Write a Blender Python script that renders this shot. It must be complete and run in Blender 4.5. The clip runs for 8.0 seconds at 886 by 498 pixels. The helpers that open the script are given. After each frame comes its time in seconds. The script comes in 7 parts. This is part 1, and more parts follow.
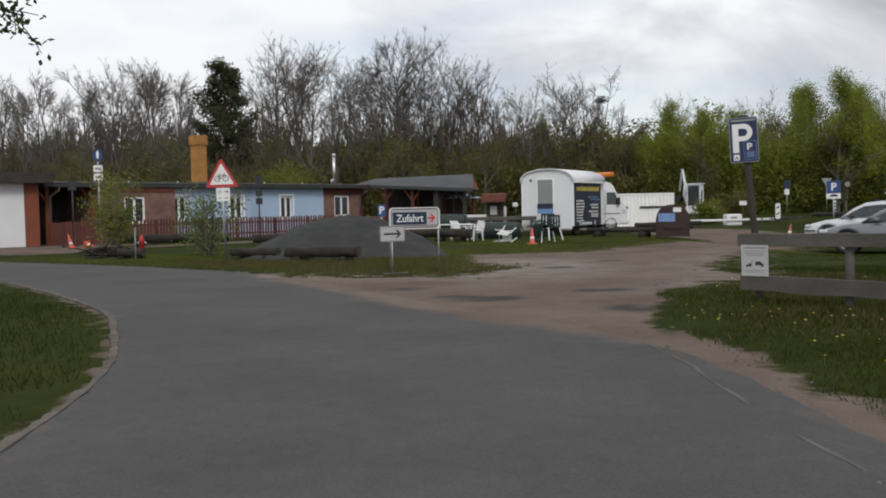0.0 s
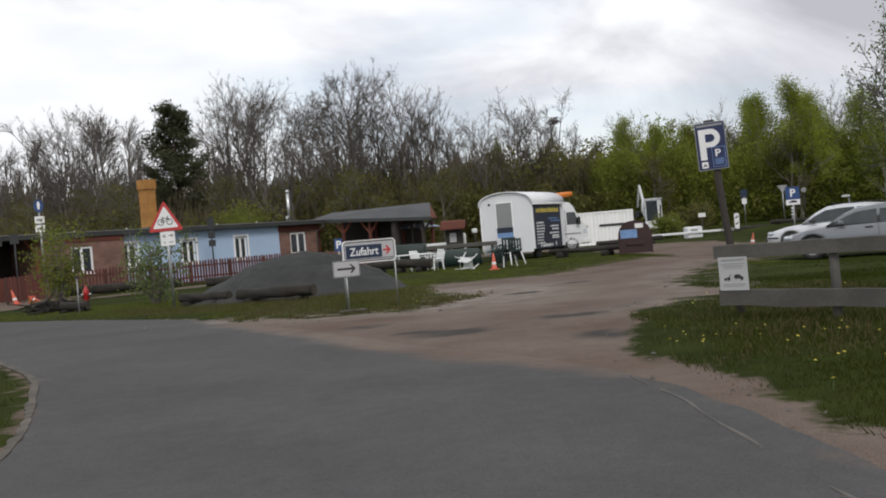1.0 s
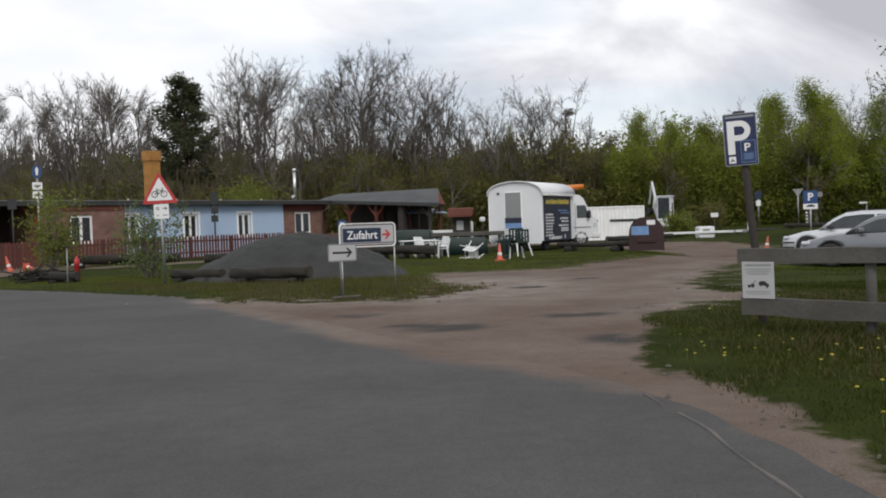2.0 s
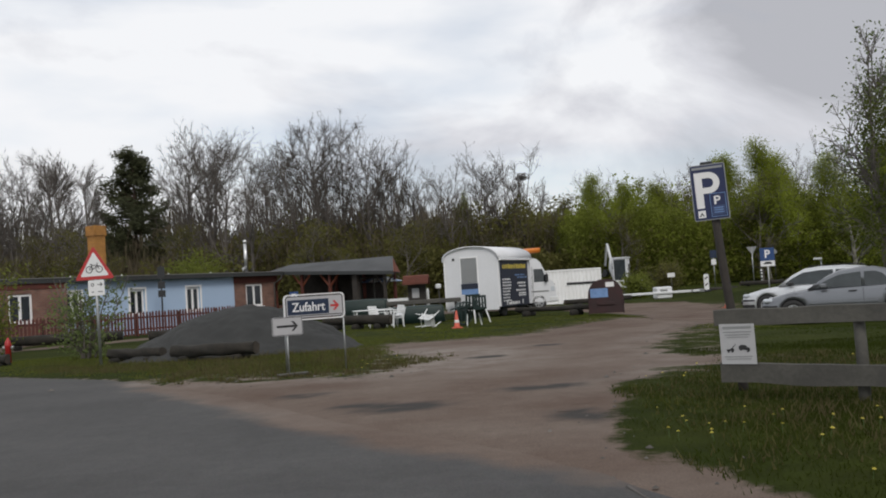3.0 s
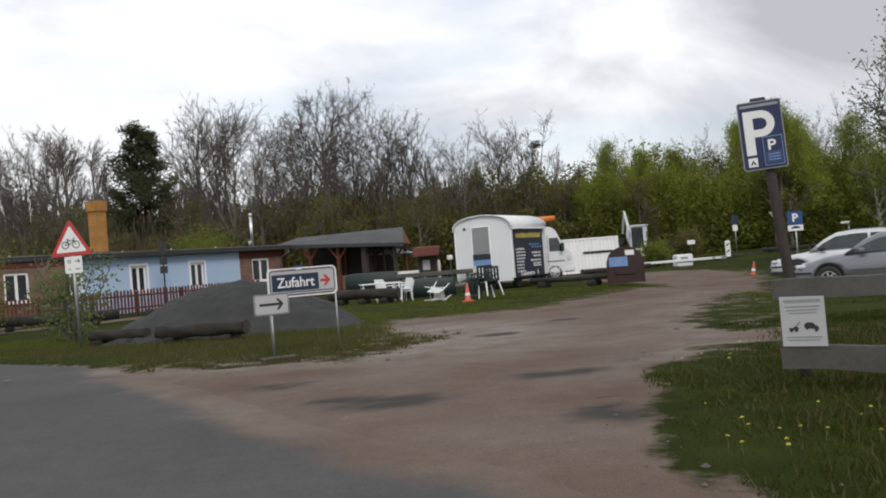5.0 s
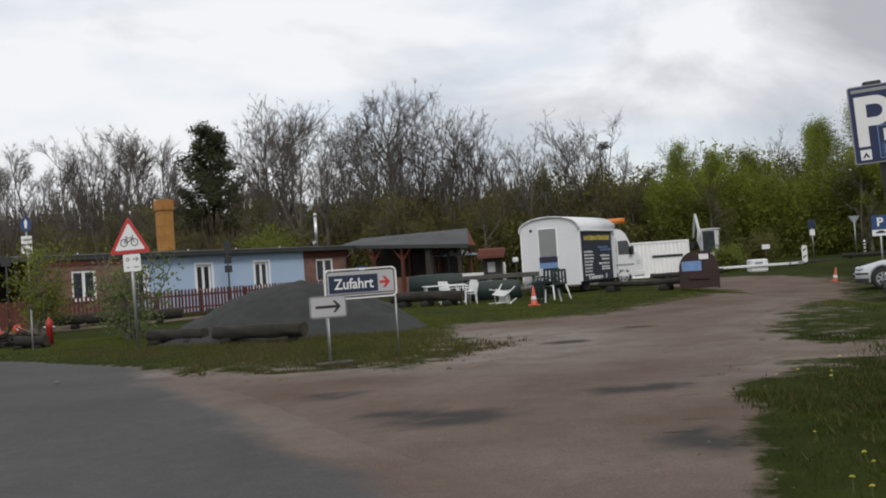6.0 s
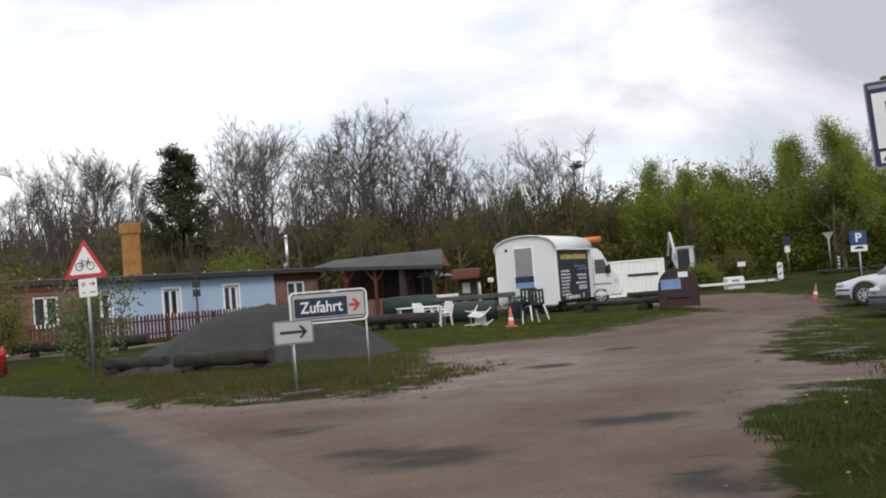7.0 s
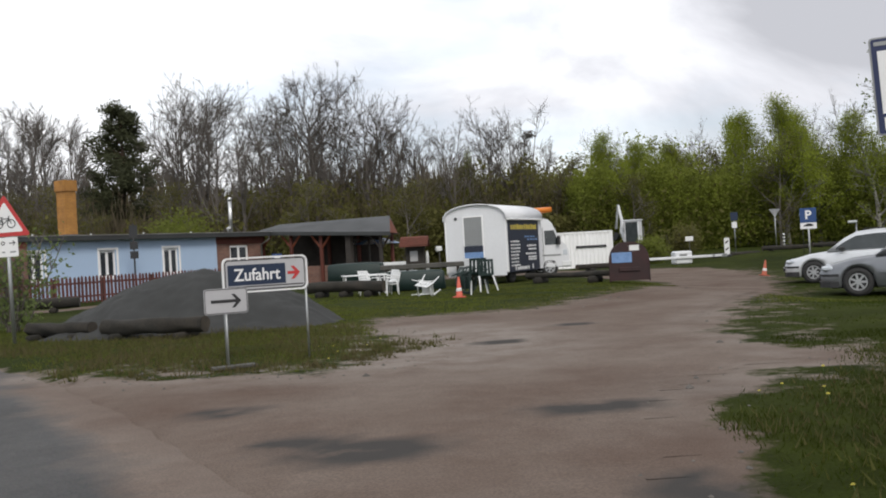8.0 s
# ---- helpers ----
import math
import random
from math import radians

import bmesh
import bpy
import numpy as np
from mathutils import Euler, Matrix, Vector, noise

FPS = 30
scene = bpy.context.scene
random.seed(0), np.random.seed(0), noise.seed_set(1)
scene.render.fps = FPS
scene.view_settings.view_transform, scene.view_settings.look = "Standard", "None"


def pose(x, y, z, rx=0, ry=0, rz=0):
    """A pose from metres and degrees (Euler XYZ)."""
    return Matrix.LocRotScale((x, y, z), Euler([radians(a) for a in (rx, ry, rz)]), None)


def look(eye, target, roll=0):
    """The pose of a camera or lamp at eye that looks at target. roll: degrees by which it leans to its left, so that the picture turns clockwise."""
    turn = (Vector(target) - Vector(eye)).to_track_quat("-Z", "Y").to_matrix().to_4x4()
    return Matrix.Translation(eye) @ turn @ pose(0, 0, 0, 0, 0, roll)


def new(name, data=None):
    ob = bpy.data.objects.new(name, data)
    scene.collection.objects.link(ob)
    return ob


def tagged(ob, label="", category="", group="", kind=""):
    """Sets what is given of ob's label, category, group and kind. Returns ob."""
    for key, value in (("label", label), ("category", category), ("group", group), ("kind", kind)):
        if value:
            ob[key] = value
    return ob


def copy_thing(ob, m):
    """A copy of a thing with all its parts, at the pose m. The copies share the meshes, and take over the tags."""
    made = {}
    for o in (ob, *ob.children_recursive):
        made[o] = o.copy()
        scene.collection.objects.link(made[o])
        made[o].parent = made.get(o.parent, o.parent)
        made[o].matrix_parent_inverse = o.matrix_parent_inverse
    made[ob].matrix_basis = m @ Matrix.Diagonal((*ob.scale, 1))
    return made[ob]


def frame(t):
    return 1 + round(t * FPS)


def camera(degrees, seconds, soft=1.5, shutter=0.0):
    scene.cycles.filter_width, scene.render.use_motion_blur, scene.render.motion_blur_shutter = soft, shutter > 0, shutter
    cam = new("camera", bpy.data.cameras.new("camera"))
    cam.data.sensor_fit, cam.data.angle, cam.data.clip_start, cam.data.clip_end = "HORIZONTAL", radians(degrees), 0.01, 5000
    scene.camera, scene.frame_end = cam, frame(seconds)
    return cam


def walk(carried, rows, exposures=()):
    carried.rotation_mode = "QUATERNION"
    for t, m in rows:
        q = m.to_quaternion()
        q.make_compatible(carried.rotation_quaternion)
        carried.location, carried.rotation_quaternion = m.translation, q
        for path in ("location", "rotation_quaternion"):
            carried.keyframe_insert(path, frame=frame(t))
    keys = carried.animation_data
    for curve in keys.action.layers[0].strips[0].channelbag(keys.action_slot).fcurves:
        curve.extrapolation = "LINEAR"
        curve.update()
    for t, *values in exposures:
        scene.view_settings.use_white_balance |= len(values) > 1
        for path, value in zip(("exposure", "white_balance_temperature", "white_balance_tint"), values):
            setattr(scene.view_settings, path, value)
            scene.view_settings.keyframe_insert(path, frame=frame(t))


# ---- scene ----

# ---------------------------------------------------------------- camera
cam = camera(50.0, 8.0, soft=1.9)
PATH = [
    (0.0, 0.009, -0.041, 1.180, 0.01, -2.41, -1.21),
    (0.5, 0.049, 0.421, 1.174, -2.05, -2.22, -4.05),
    (1.0, 0.097, 0.851, 1.168, -2.37, -0.76, -4.76),
    (1.2, 0.126, 1.019, 1.169, -0.55, -2.42, -2.84),
    (2.3, 0.275, 1.984, 1.161, -2.09, -1.04, -1.74),
    (2.5, 0.307, 2.152, 1.161, 0.37, -0.51, -1.57),
    (3.0, 0.344, 2.625, 1.162, -4.64, 2.42, -3.58),
    (3.5, 0.434, 3.026, 1.151, -1.83, 1.10, -4.43),
    (4.0, 0.514, 3.456, 1.138, -3.33, -0.18, -2.99),
    (4.5, 0.596, 3.882, 1.137, -6.74, 0.40, -5.61),
    (4.7, 0.626, 4.034, 1.139, -3.60, 0.50, -4.33),
    (5.8, 0.660, 4.874, 1.130, -3.92, 1.80, -5.03),
    (6.0, 0.673, 5.017, 1.136, 0.30, 1.19, -3.85),
    (6.5, 0.666, 5.409, 1.136, 0.42, 1.19, -2.85),
    (7.0, 0.672, 5.795, 1.130, -1.37, 2.36, -4.54),
    (7.5, 0.693, 6.200, 1.135, 0.29, 1.23, -3.14),
    (8.0, 0.701, 6.583, 1.150, -4.37, 0.21, -3.20),
]
walk(cam, [(t, pose(x, y, z, 90 + pitch, 0, yaw) @ pose(0, 0, 0, 0, 0, lean)) for t, x, y, z, yaw, pitch, lean in PATH],
     exposures=[(0.0, -0.27), (0.6, -0.20), (1.2, -0.18), (2.5, -0.22), (3.0, -0.33), (3.5, -0.42), (4.0, -0.30), (4.5, -0.08), (6.0, -0.34), (6.5, -0.2), (7.0, -0.08), (8.0, -0.0)])

# ---------------------------------------------------------------- light
SUN_EL, SUN_AZ = 40.0, 164.0
world = bpy.data.worlds.new("cloudy_sky")
scene.world = world
world.use_nodes = True
wn, wl = world.node_tree.nodes, world.node_tree.links
wn.clear()
w_out = wn.new("ShaderNodeOutputWorld")
w_bg = wn.new("ShaderNodeBackground")
w_sky = wn.new("ShaderNodeTexSky")
w_sky.sky_type = "NISHITA"
w_sky.sun_disc = False
w_sky.sun_elevation, w_sky.sun_rotation = radians(SUN_EL), radians(SUN_AZ)
w_gain = wn.new("ShaderNodeMixRGB")
w_gain.blend_type, w_gain.inputs[0].default_value = "MULTIPLY", 1.0
w_gain.inputs[2].default_value = (0.13, 0.13, 0.13, 1)
wl.new(w_sky.outputs[0], w_gain.inputs[1])
w_co = wn.new("ShaderNodeTexCoord")
w_map = wn.new("ShaderNodeMapping")
w_map.inputs["Scale"].default_value = (1.0, 1.0, 1.9)
wl.new(w_co.outputs["Generated"], w_map.inputs[0])
w_n1 = wn.new("ShaderNodeTexNoise")
w_n1.inputs["Scale"].default_value, w_n1.inputs["Detail"].default_value, w_n1.inputs["Roughness"].default_value = 2.6, 9, 0.55
w_n1.inputs["Distortion"].default_value = 0.35
wl.new(w_map.outputs[0], w_n1.inputs["Vector"])
w_tone = wn.new("ShaderNodeValToRGB")
e = w_tone.color_ramp.elements
e[0].position, e[0].color = 0.31, (0.60, 0.61, 0.66, 1)
e[1].position, e[1].color = 0.53, (1.14, 1.155, 1.19, 1)
m_el = e.new(0.43)
m_el.color = (0.87, 0.88, 0.94, 1)
w_sep = wn.new("ShaderNodeSeparateXYZ")
wl.new(w_co.outputs["Generated"], w_sep.inputs[0])
w_east = wn.new("ShaderNodeMapRange")
w_east.interpolation_type = "SMOOTHSTEP"
w_east.inputs["From Min"].default_value, w_east.inputs["From Max"].default_value = 0.20, 0.44
w_east.inputs["To Min"].default_value, w_east.inputs["To Max"].default_value = 0.05, -0.17
wl.new(w_sep.outputs[0], w_east.inputs["Value"])
w_sum = wn.new("ShaderNodeMath")
wl.new(w_n1.outputs[0], w_sum.inputs[0])
wl.new(w_east.outputs[0], w_sum.inputs[1])
wl.new(w_sum.outputs[0], w_tone.inputs[0])
w_n2 = wn.new("ShaderNodeTexNoise")
w_n2.inputs["Scale"].default_value, w_n2.inputs["Detail"].default_value = 2.3, 5
w_map2 = wn.new("ShaderNodeMapping")
w_map2.inputs["Location"].default_value, w_map2.inputs["Scale"].default_value = (3.7, 1.2, 0.4), (1, 1, 3.2)
wl.new(w_co.outputs["Generated"], w_map2.inputs[0])
wl.new(w_map2.outputs[0], w_n2.inputs["Vector"])
w_cover = wn.new("ShaderNodeValToRGB")
w_cover.color_ramp.elements[0].position, w_cover.color_ramp.elements[0].color = 0.34, (0.55, 0.55, 0.55, 1)
w_cover.color_ramp.elements[1].position = 0.52
wl.new(w_n2.outputs[0], w_cover.inputs[0])
w_mix = wn.new("ShaderNodeMixRGB")
wl.new(w_cover.outputs[0], w_mix.inputs[0])
wl.new(w_gain.outputs[0], w_mix.inputs[1])
wl.new(w_tone.outputs[0], w_mix.inputs[2])
wl.new(w_mix.outputs[0], w_bg.inputs[0])
w_bg.inputs[1].default_value = 1.0
wl.new(w_bg.outputs[0], w_out.inputs[0])

sun_data = bpy.data.lights.new("sun", "SUN")
sun_data.energy, sun_data.angle, sun_data.color = 1.6, radians(18), (1.0, 0.95, 0.88)
sun = new("sun", sun_data)
az, el = radians(SUN_AZ), radians(SUN_EL)
sun.matrix_world = look((0, 0, 60), (-math.sin(az) * math.cos(el), -math.cos(az) * math.cos(el), 60 - math.sin(el)))


# ---------------------------------------------------------------- materials
def nodes_of(name):
    m = bpy.data.materials.new(name)
    m.use_nodes = True
    nt = m.node_tree
    return m, nt, nt.nodes["Principled BSDF"]


def noise_ramp(nt, vec, scale, lo, hi, detail=5.0, rough=0.55):
    n = nt.nodes.new("ShaderNodeTexNoise")
    n.inputs["Scale"].default_value, n.inputs["Detail"].default_value, n.inputs["Roughness"].default_value = scale, detail, rough
    nt.links.new(vec, n.inputs["Vector"])
    r = nt.nodes.new("ShaderNodeMapRange")
    r.inputs["From Min"].default_value, r.inputs["From Max"].default_value = lo, hi
    nt.links.new(n.outputs[0], r.inputs["Value"])
    return r.outputs[0], n.outputs[0]


def mix(nt, fac, a, b, mode="MIX"):
    m = nt.nodes.new("ShaderNodeMixRGB")
    m.blend_type = mode
    for k, v in ((0, fac), (1, a), (2, b)):
        if isinstance(v, (int, float)):
            m.inputs[k].default_value = v
        elif isinstance(v, tuple):
            m.inputs[k].default_value = (*v, 1)
        else:
            nt.links.new(v, m.inputs[k])
    return m.outputs[0]


def bump(nt, bsdf, height, strength=0.3, dist=0.01):
    b = nt.nodes.new("ShaderNodeBump")
    b.inputs["Strength"].default_value, b.inputs["Distance"].default_value = strength, dist
    nt.links.new(height, b.inputs["Height"])
    nt.links.new(b.outputs[0], bsdf.inputs["Normal"])


def coords(nt):
    return nt.nodes.new("ShaderNodeTexCoord").outputs["Object"]


def worn(name, c, c2=None, rough=0.6, metal=0.0, big=1.2, small=25.0, amount=0.5, rel=0.15, spec=0.5):
    """A surface with stains at a large scale and grain at a small one."""
    m, nt, b = nodes_of(name)
    v = coords(nt)
    c2 = c2 or tuple(x * 0.7 for x in c)
    f1, _ = noise_ramp(nt, v, big, 0.35, 0.7)
    f2, h = noise_ramp(nt, v, small, 0.3, 0.75)
    s = nt.nodes.new("ShaderNodeMath")
    s.operation = "MULTIPLY_ADD"
    nt.links.new(f1, s.inputs[0])
    s.inputs[1].default_value = amount
    g = nt.nodes.new("ShaderNodeMath")
    g.operation = "MULTIPLY"
    nt.links.new(f2, g.inputs[0])
    g.inputs[1].default_value = amount * 0.6
    nt.links.new(g.outputs[0], s.inputs[2])
    nt.links.new(mix(nt, s.outputs[0], c, c2), b.inputs["Base Color"])
    b.inputs["Roughness"].default_value, b.inputs["Metallic"].default_value = rough, metal
    b.inputs["Specular IOR Level"].default_value = spec
    if rel:
        bump(nt, b, h, rel, 0.01)
    return m


def varied(name, c, c2, rough=0.7, island=False, small=30.0, rel=0.2):
    """A colour that differs from piece to piece."""
    m, nt, b = nodes_of(name)
    if island:
        r = nt.nodes.new("ShaderNodeNewGeometry").outputs["Random Per Island"]
    else:
        r = nt.nodes.new("ShaderNodeObjectInfo").outputs["Random"]
    f, h = noise_ramp(nt, coords(nt), small, 0.3, 0.7)
    base = mix(nt, r, c, c2)
    nt.links.new(mix(nt, f, base, mix(nt, 1.0, base, (0.72, 0.72, 0.72), "MULTIPLY")), b.inputs["Base Color"])
    b.inputs["Roughness"].default_value = rough
    b.inputs["Specular IOR Level"].default_value = 0.25
    if rel:
        bump(nt, b, h, rel, 0.01)
    return m


def foliage(name, c, c2, c3):
    m, nt, b = nodes_of(name)
    r = nt.nodes.new("ShaderNodeNewGeometry").outputs["Random Per Island"]
    f, _ = noise_ramp(nt, coords(nt), 0.55, 0.35, 0.68)
    col = mix(nt, f, mix(nt, r, c, c2), c3)
    nt.links.new(col, b.inputs["Base Color"])
    b.inputs["Roughness"].default_value, b.inputs["Specular IOR Level"].default_value = 0.7, 0.06
    t = nt.nodes.new("ShaderNodeBsdfTranslucent")
    nt.links.new(col, t.inputs["Color"])
    s = nt.nodes.new("ShaderNodeMixShader")
    s.inputs[0].default_value = 0.45
    nt.links.new(b.outputs[0], s.inputs[1])
    nt.links.new(t.outputs[0], s.inputs[2])
    nt.links.new(s.outputs[0], nt.nodes["Material Output"].inputs["Surface"])
    return m


def attribute(nt, name):
    a = nt.nodes.new("ShaderNodeAttribute")
    a.attribute_name = name
    return a.outputs["Fac"]


def dirt_colour(nt, v):
    f1, _ = noise_ramp(nt, v, 0.55, 0.32, 0.68, 5)
    f2, _ = noise_ramp(nt, v, 5.0, 0.3, 0.7, 6)
    f3, h = noise_ramp(nt, v, 70.0, 0.35, 0.7, 4)
    c = mix(nt, f1, (0.136, 0.099, 0.080), (0.196, 0.160, 0.136))
    c = mix(nt, f2, mix(nt, 1.0, c, (0.87, 0.86, 0.85), "MULTIPLY"), c)
    c = mix(nt, f3, mix(nt, 1.0, c, (0.75, 0.75, 0.76), "MULTIPLY"), mix(nt, 1.0, c, (1.12, 1.1, 1.08), "MULTIPLY"))
    wet = attribute(nt, "wet")
    fw, _ = noise_ramp(nt, v, 1.9, 0.28, 0.50, 6)
    wf = nt.nodes.new("ShaderNodeMath")
    wf.operation = "MULTIPLY"
    nt.links.new(wet, wf.inputs[0])
    nt.links.new(fw, wf.inputs[1])
    pale = attribute(nt, "pale")
    fp, _ = noise_ramp(nt, v, 1.3, 0.30, 0.62, 7, 0.65)
    pf = nt.nodes.new("ShaderNodeMath")
    pf.operation = "MULTIPLY"
    nt.links.new(pale, pf.inputs[0])
    nt.links.new(fp, pf.inputs[1])
    c = mix(nt, pf.outputs[0], c, mix(nt, f3, (0.215, 0.188, 0.165), (0.30, 0.268, 0.24)))
    return mix(nt, wf.outputs[0], c, (0.060, 0.056, 0.053)), h


def ground_material():
    m, nt, b = nodes_of("grass_and_soil")
    v = coords(nt)
    dirt, h = dirt_colour(nt, v)
    g1, _ = noise_ramp(nt, v, 0.35, 0.38, 0.62, 4)
    g2, _ = noise_ramp(nt, v, 3.2, 0.35, 0.65, 6)
    g3, hg = noise_ramp(nt, v, 45.0, 0.3, 0.7, 4)
    grass = mix(nt, g1, (0.026, 0.038, 0.005), (0.044, 0.056, 0.009))
    grass = mix(nt, g2, mix(nt, 1.0, grass, (0.72, 0.70, 0.70), "MULTIPLY"), grass)
    grass = mix(nt, g3, mix(nt, 1.0, grass, (0.55, 0.55, 0.5), "MULTIPLY"), mix(nt, 1.0, grass, (1.15, 1.12, 1.0), "MULTIPLY"))
    bare = attribute(nt, "bare")
    n, _ = noise_ramp(nt, v, 1.7, 0.25, 0.75, 8, 0.68)
    a = nt.nodes.new("ShaderNodeMath")
    a.operation = "ADD"
    nt.links.new(bare, a.inputs[0])
    nt.links.new(n, a.inputs[1])
    r = nt.nodes.new("ShaderNodeMapRange")
    r.inputs["From Min"].default_value, r.inputs["From Max"].default_value = 0.84, 1.10
    nt.links.new(a.outputs[0], r.inputs["Value"])
    nt.links.new(mix(nt, r.outputs[0], grass, dirt), b.inputs["Base Color"])
    b.inputs["Roughness"].default_value, b.inputs["Specular IOR Level"].default_value = 0.95, 0.06
    bump(nt, b, mix(nt, r.outputs[0], hg, h), 0.5, 0.02)
    return m


def asphalt_material():
    m, nt, b = nodes_of("asphalt")
    v = coords(nt)
    dirt, hd = dirt_colour(nt, v)
    f1, _ = noise_ramp(nt, v, 0.5, 0.35, 0.65, 5)
    f2, _ = noise_ramp(nt, v, 6.0, 0.35, 0.65, 6)
    vor = nt.nodes.new("ShaderNodeTexVoronoi")
    vor.inputs["Scale"].default_value = 95.0
    nt.links.new(v, vor.inputs["Vector"])
    c = mix(nt, f1, (0.074, 0.069, 0.066), (0.092, 0.086, 0.082))
    c = mix(nt, f2, mix(nt, 1.0, c, (0.90, 0.90, 0.91), "MULTIPLY"), c)
    c = mix(nt, 0.20, c, vor.outputs["Color"], "OVERLAY")
    hsv = nt.nodes.new("ShaderNodeHueSaturation")
    hsv.inputs["Saturation"].default_value = 0.25
    nt.links.new(c, hsv.inputs["Color"])
    dust = attribute(nt, "dust")
    n, _ = noise_ramp(nt, v, 1.4, 0.3, 0.7, 7, 0.62)
    a = nt.nodes.new("ShaderNodeMath")
    a.operation = "MULTIPLY_ADD"
    nt.links.new(n, a.inputs[0])
    a.inputs[1].default_value = 0.55
    nt.links.new(dust, a.inputs[2])
    r = nt.nodes.new("ShaderNodeMapRange")
    r.inputs["From Min"].default_value, r.inputs["From Max"].default_value = 0.50, 1.05
    nt.links.new(a.outputs[0], r.inputs["Value"])
    nt.links.new(mix(nt, r.outputs[0], hsv.outputs[0], dirt), b.inputs["Base Color"])
    b.inputs["Roughness"].default_value, b.inputs["Specular IOR Level"].default_value = 0.9, 0.10
    bump(nt, b, vor.outputs["Distance"], 0.25, 0.006)
    return m


def brick_material(name, c1, c2, mortar):
    m, nt, b = nodes_of(name)
    v = coords(nt)
    mp = nt.nodes.new("ShaderNodeMapping")
    mp.inputs["Rotation"].default_value = (radians(90), 0, 0)
    nt.links.new(v, mp.inputs[0])
    br = nt.nodes.new("ShaderNodeTexBrick")
    br.inputs["Scale"].default_value = 1.0
    br.inputs["Brick Width"].default_value, br.inputs["Row Height"].default_value, br.inputs["Mortar Size"].default_value = 0.25, 0.077, 0.008
    for k, c in (("Color1", c1), ("Color2", c2), ("Mortar", mortar)):
        br.inputs[k].default_value = (*c, 1)
    nt.links.new(mp.outputs[0], br.inputs["Vector"])
    f, h = noise_ramp(nt, v, 2.2, 0.3, 0.7, 7)
    nt.links.new(mix(nt, f, br.outputs["Color"], mix(nt, 1.0, br.outputs["Color"], (0.62, 0.60, 0.60), "MULTIPLY")), b.inputs["Base Color"])
    b.inputs["Roughness"].default_value = 0.9
    bump(nt, b, br.outputs["Fac"], -0.4, 0.01)
    return m


def glass_dark(name, tint=(0.02, 0.024, 0.028), rough=0.06):
    m, nt, b = nodes_of(name)
    f, _ = noise_ramp(nt, coords(nt), 3.0, 0.3, 0.7)
    nt.links.new(mix(nt, f, tint, tuple(x * 1.6 for x in tint)), b.inputs["Base Color"])
    b.inputs["Roughness"].default_value, b.inputs["IOR"].default_value = rough, 1.5
    return m


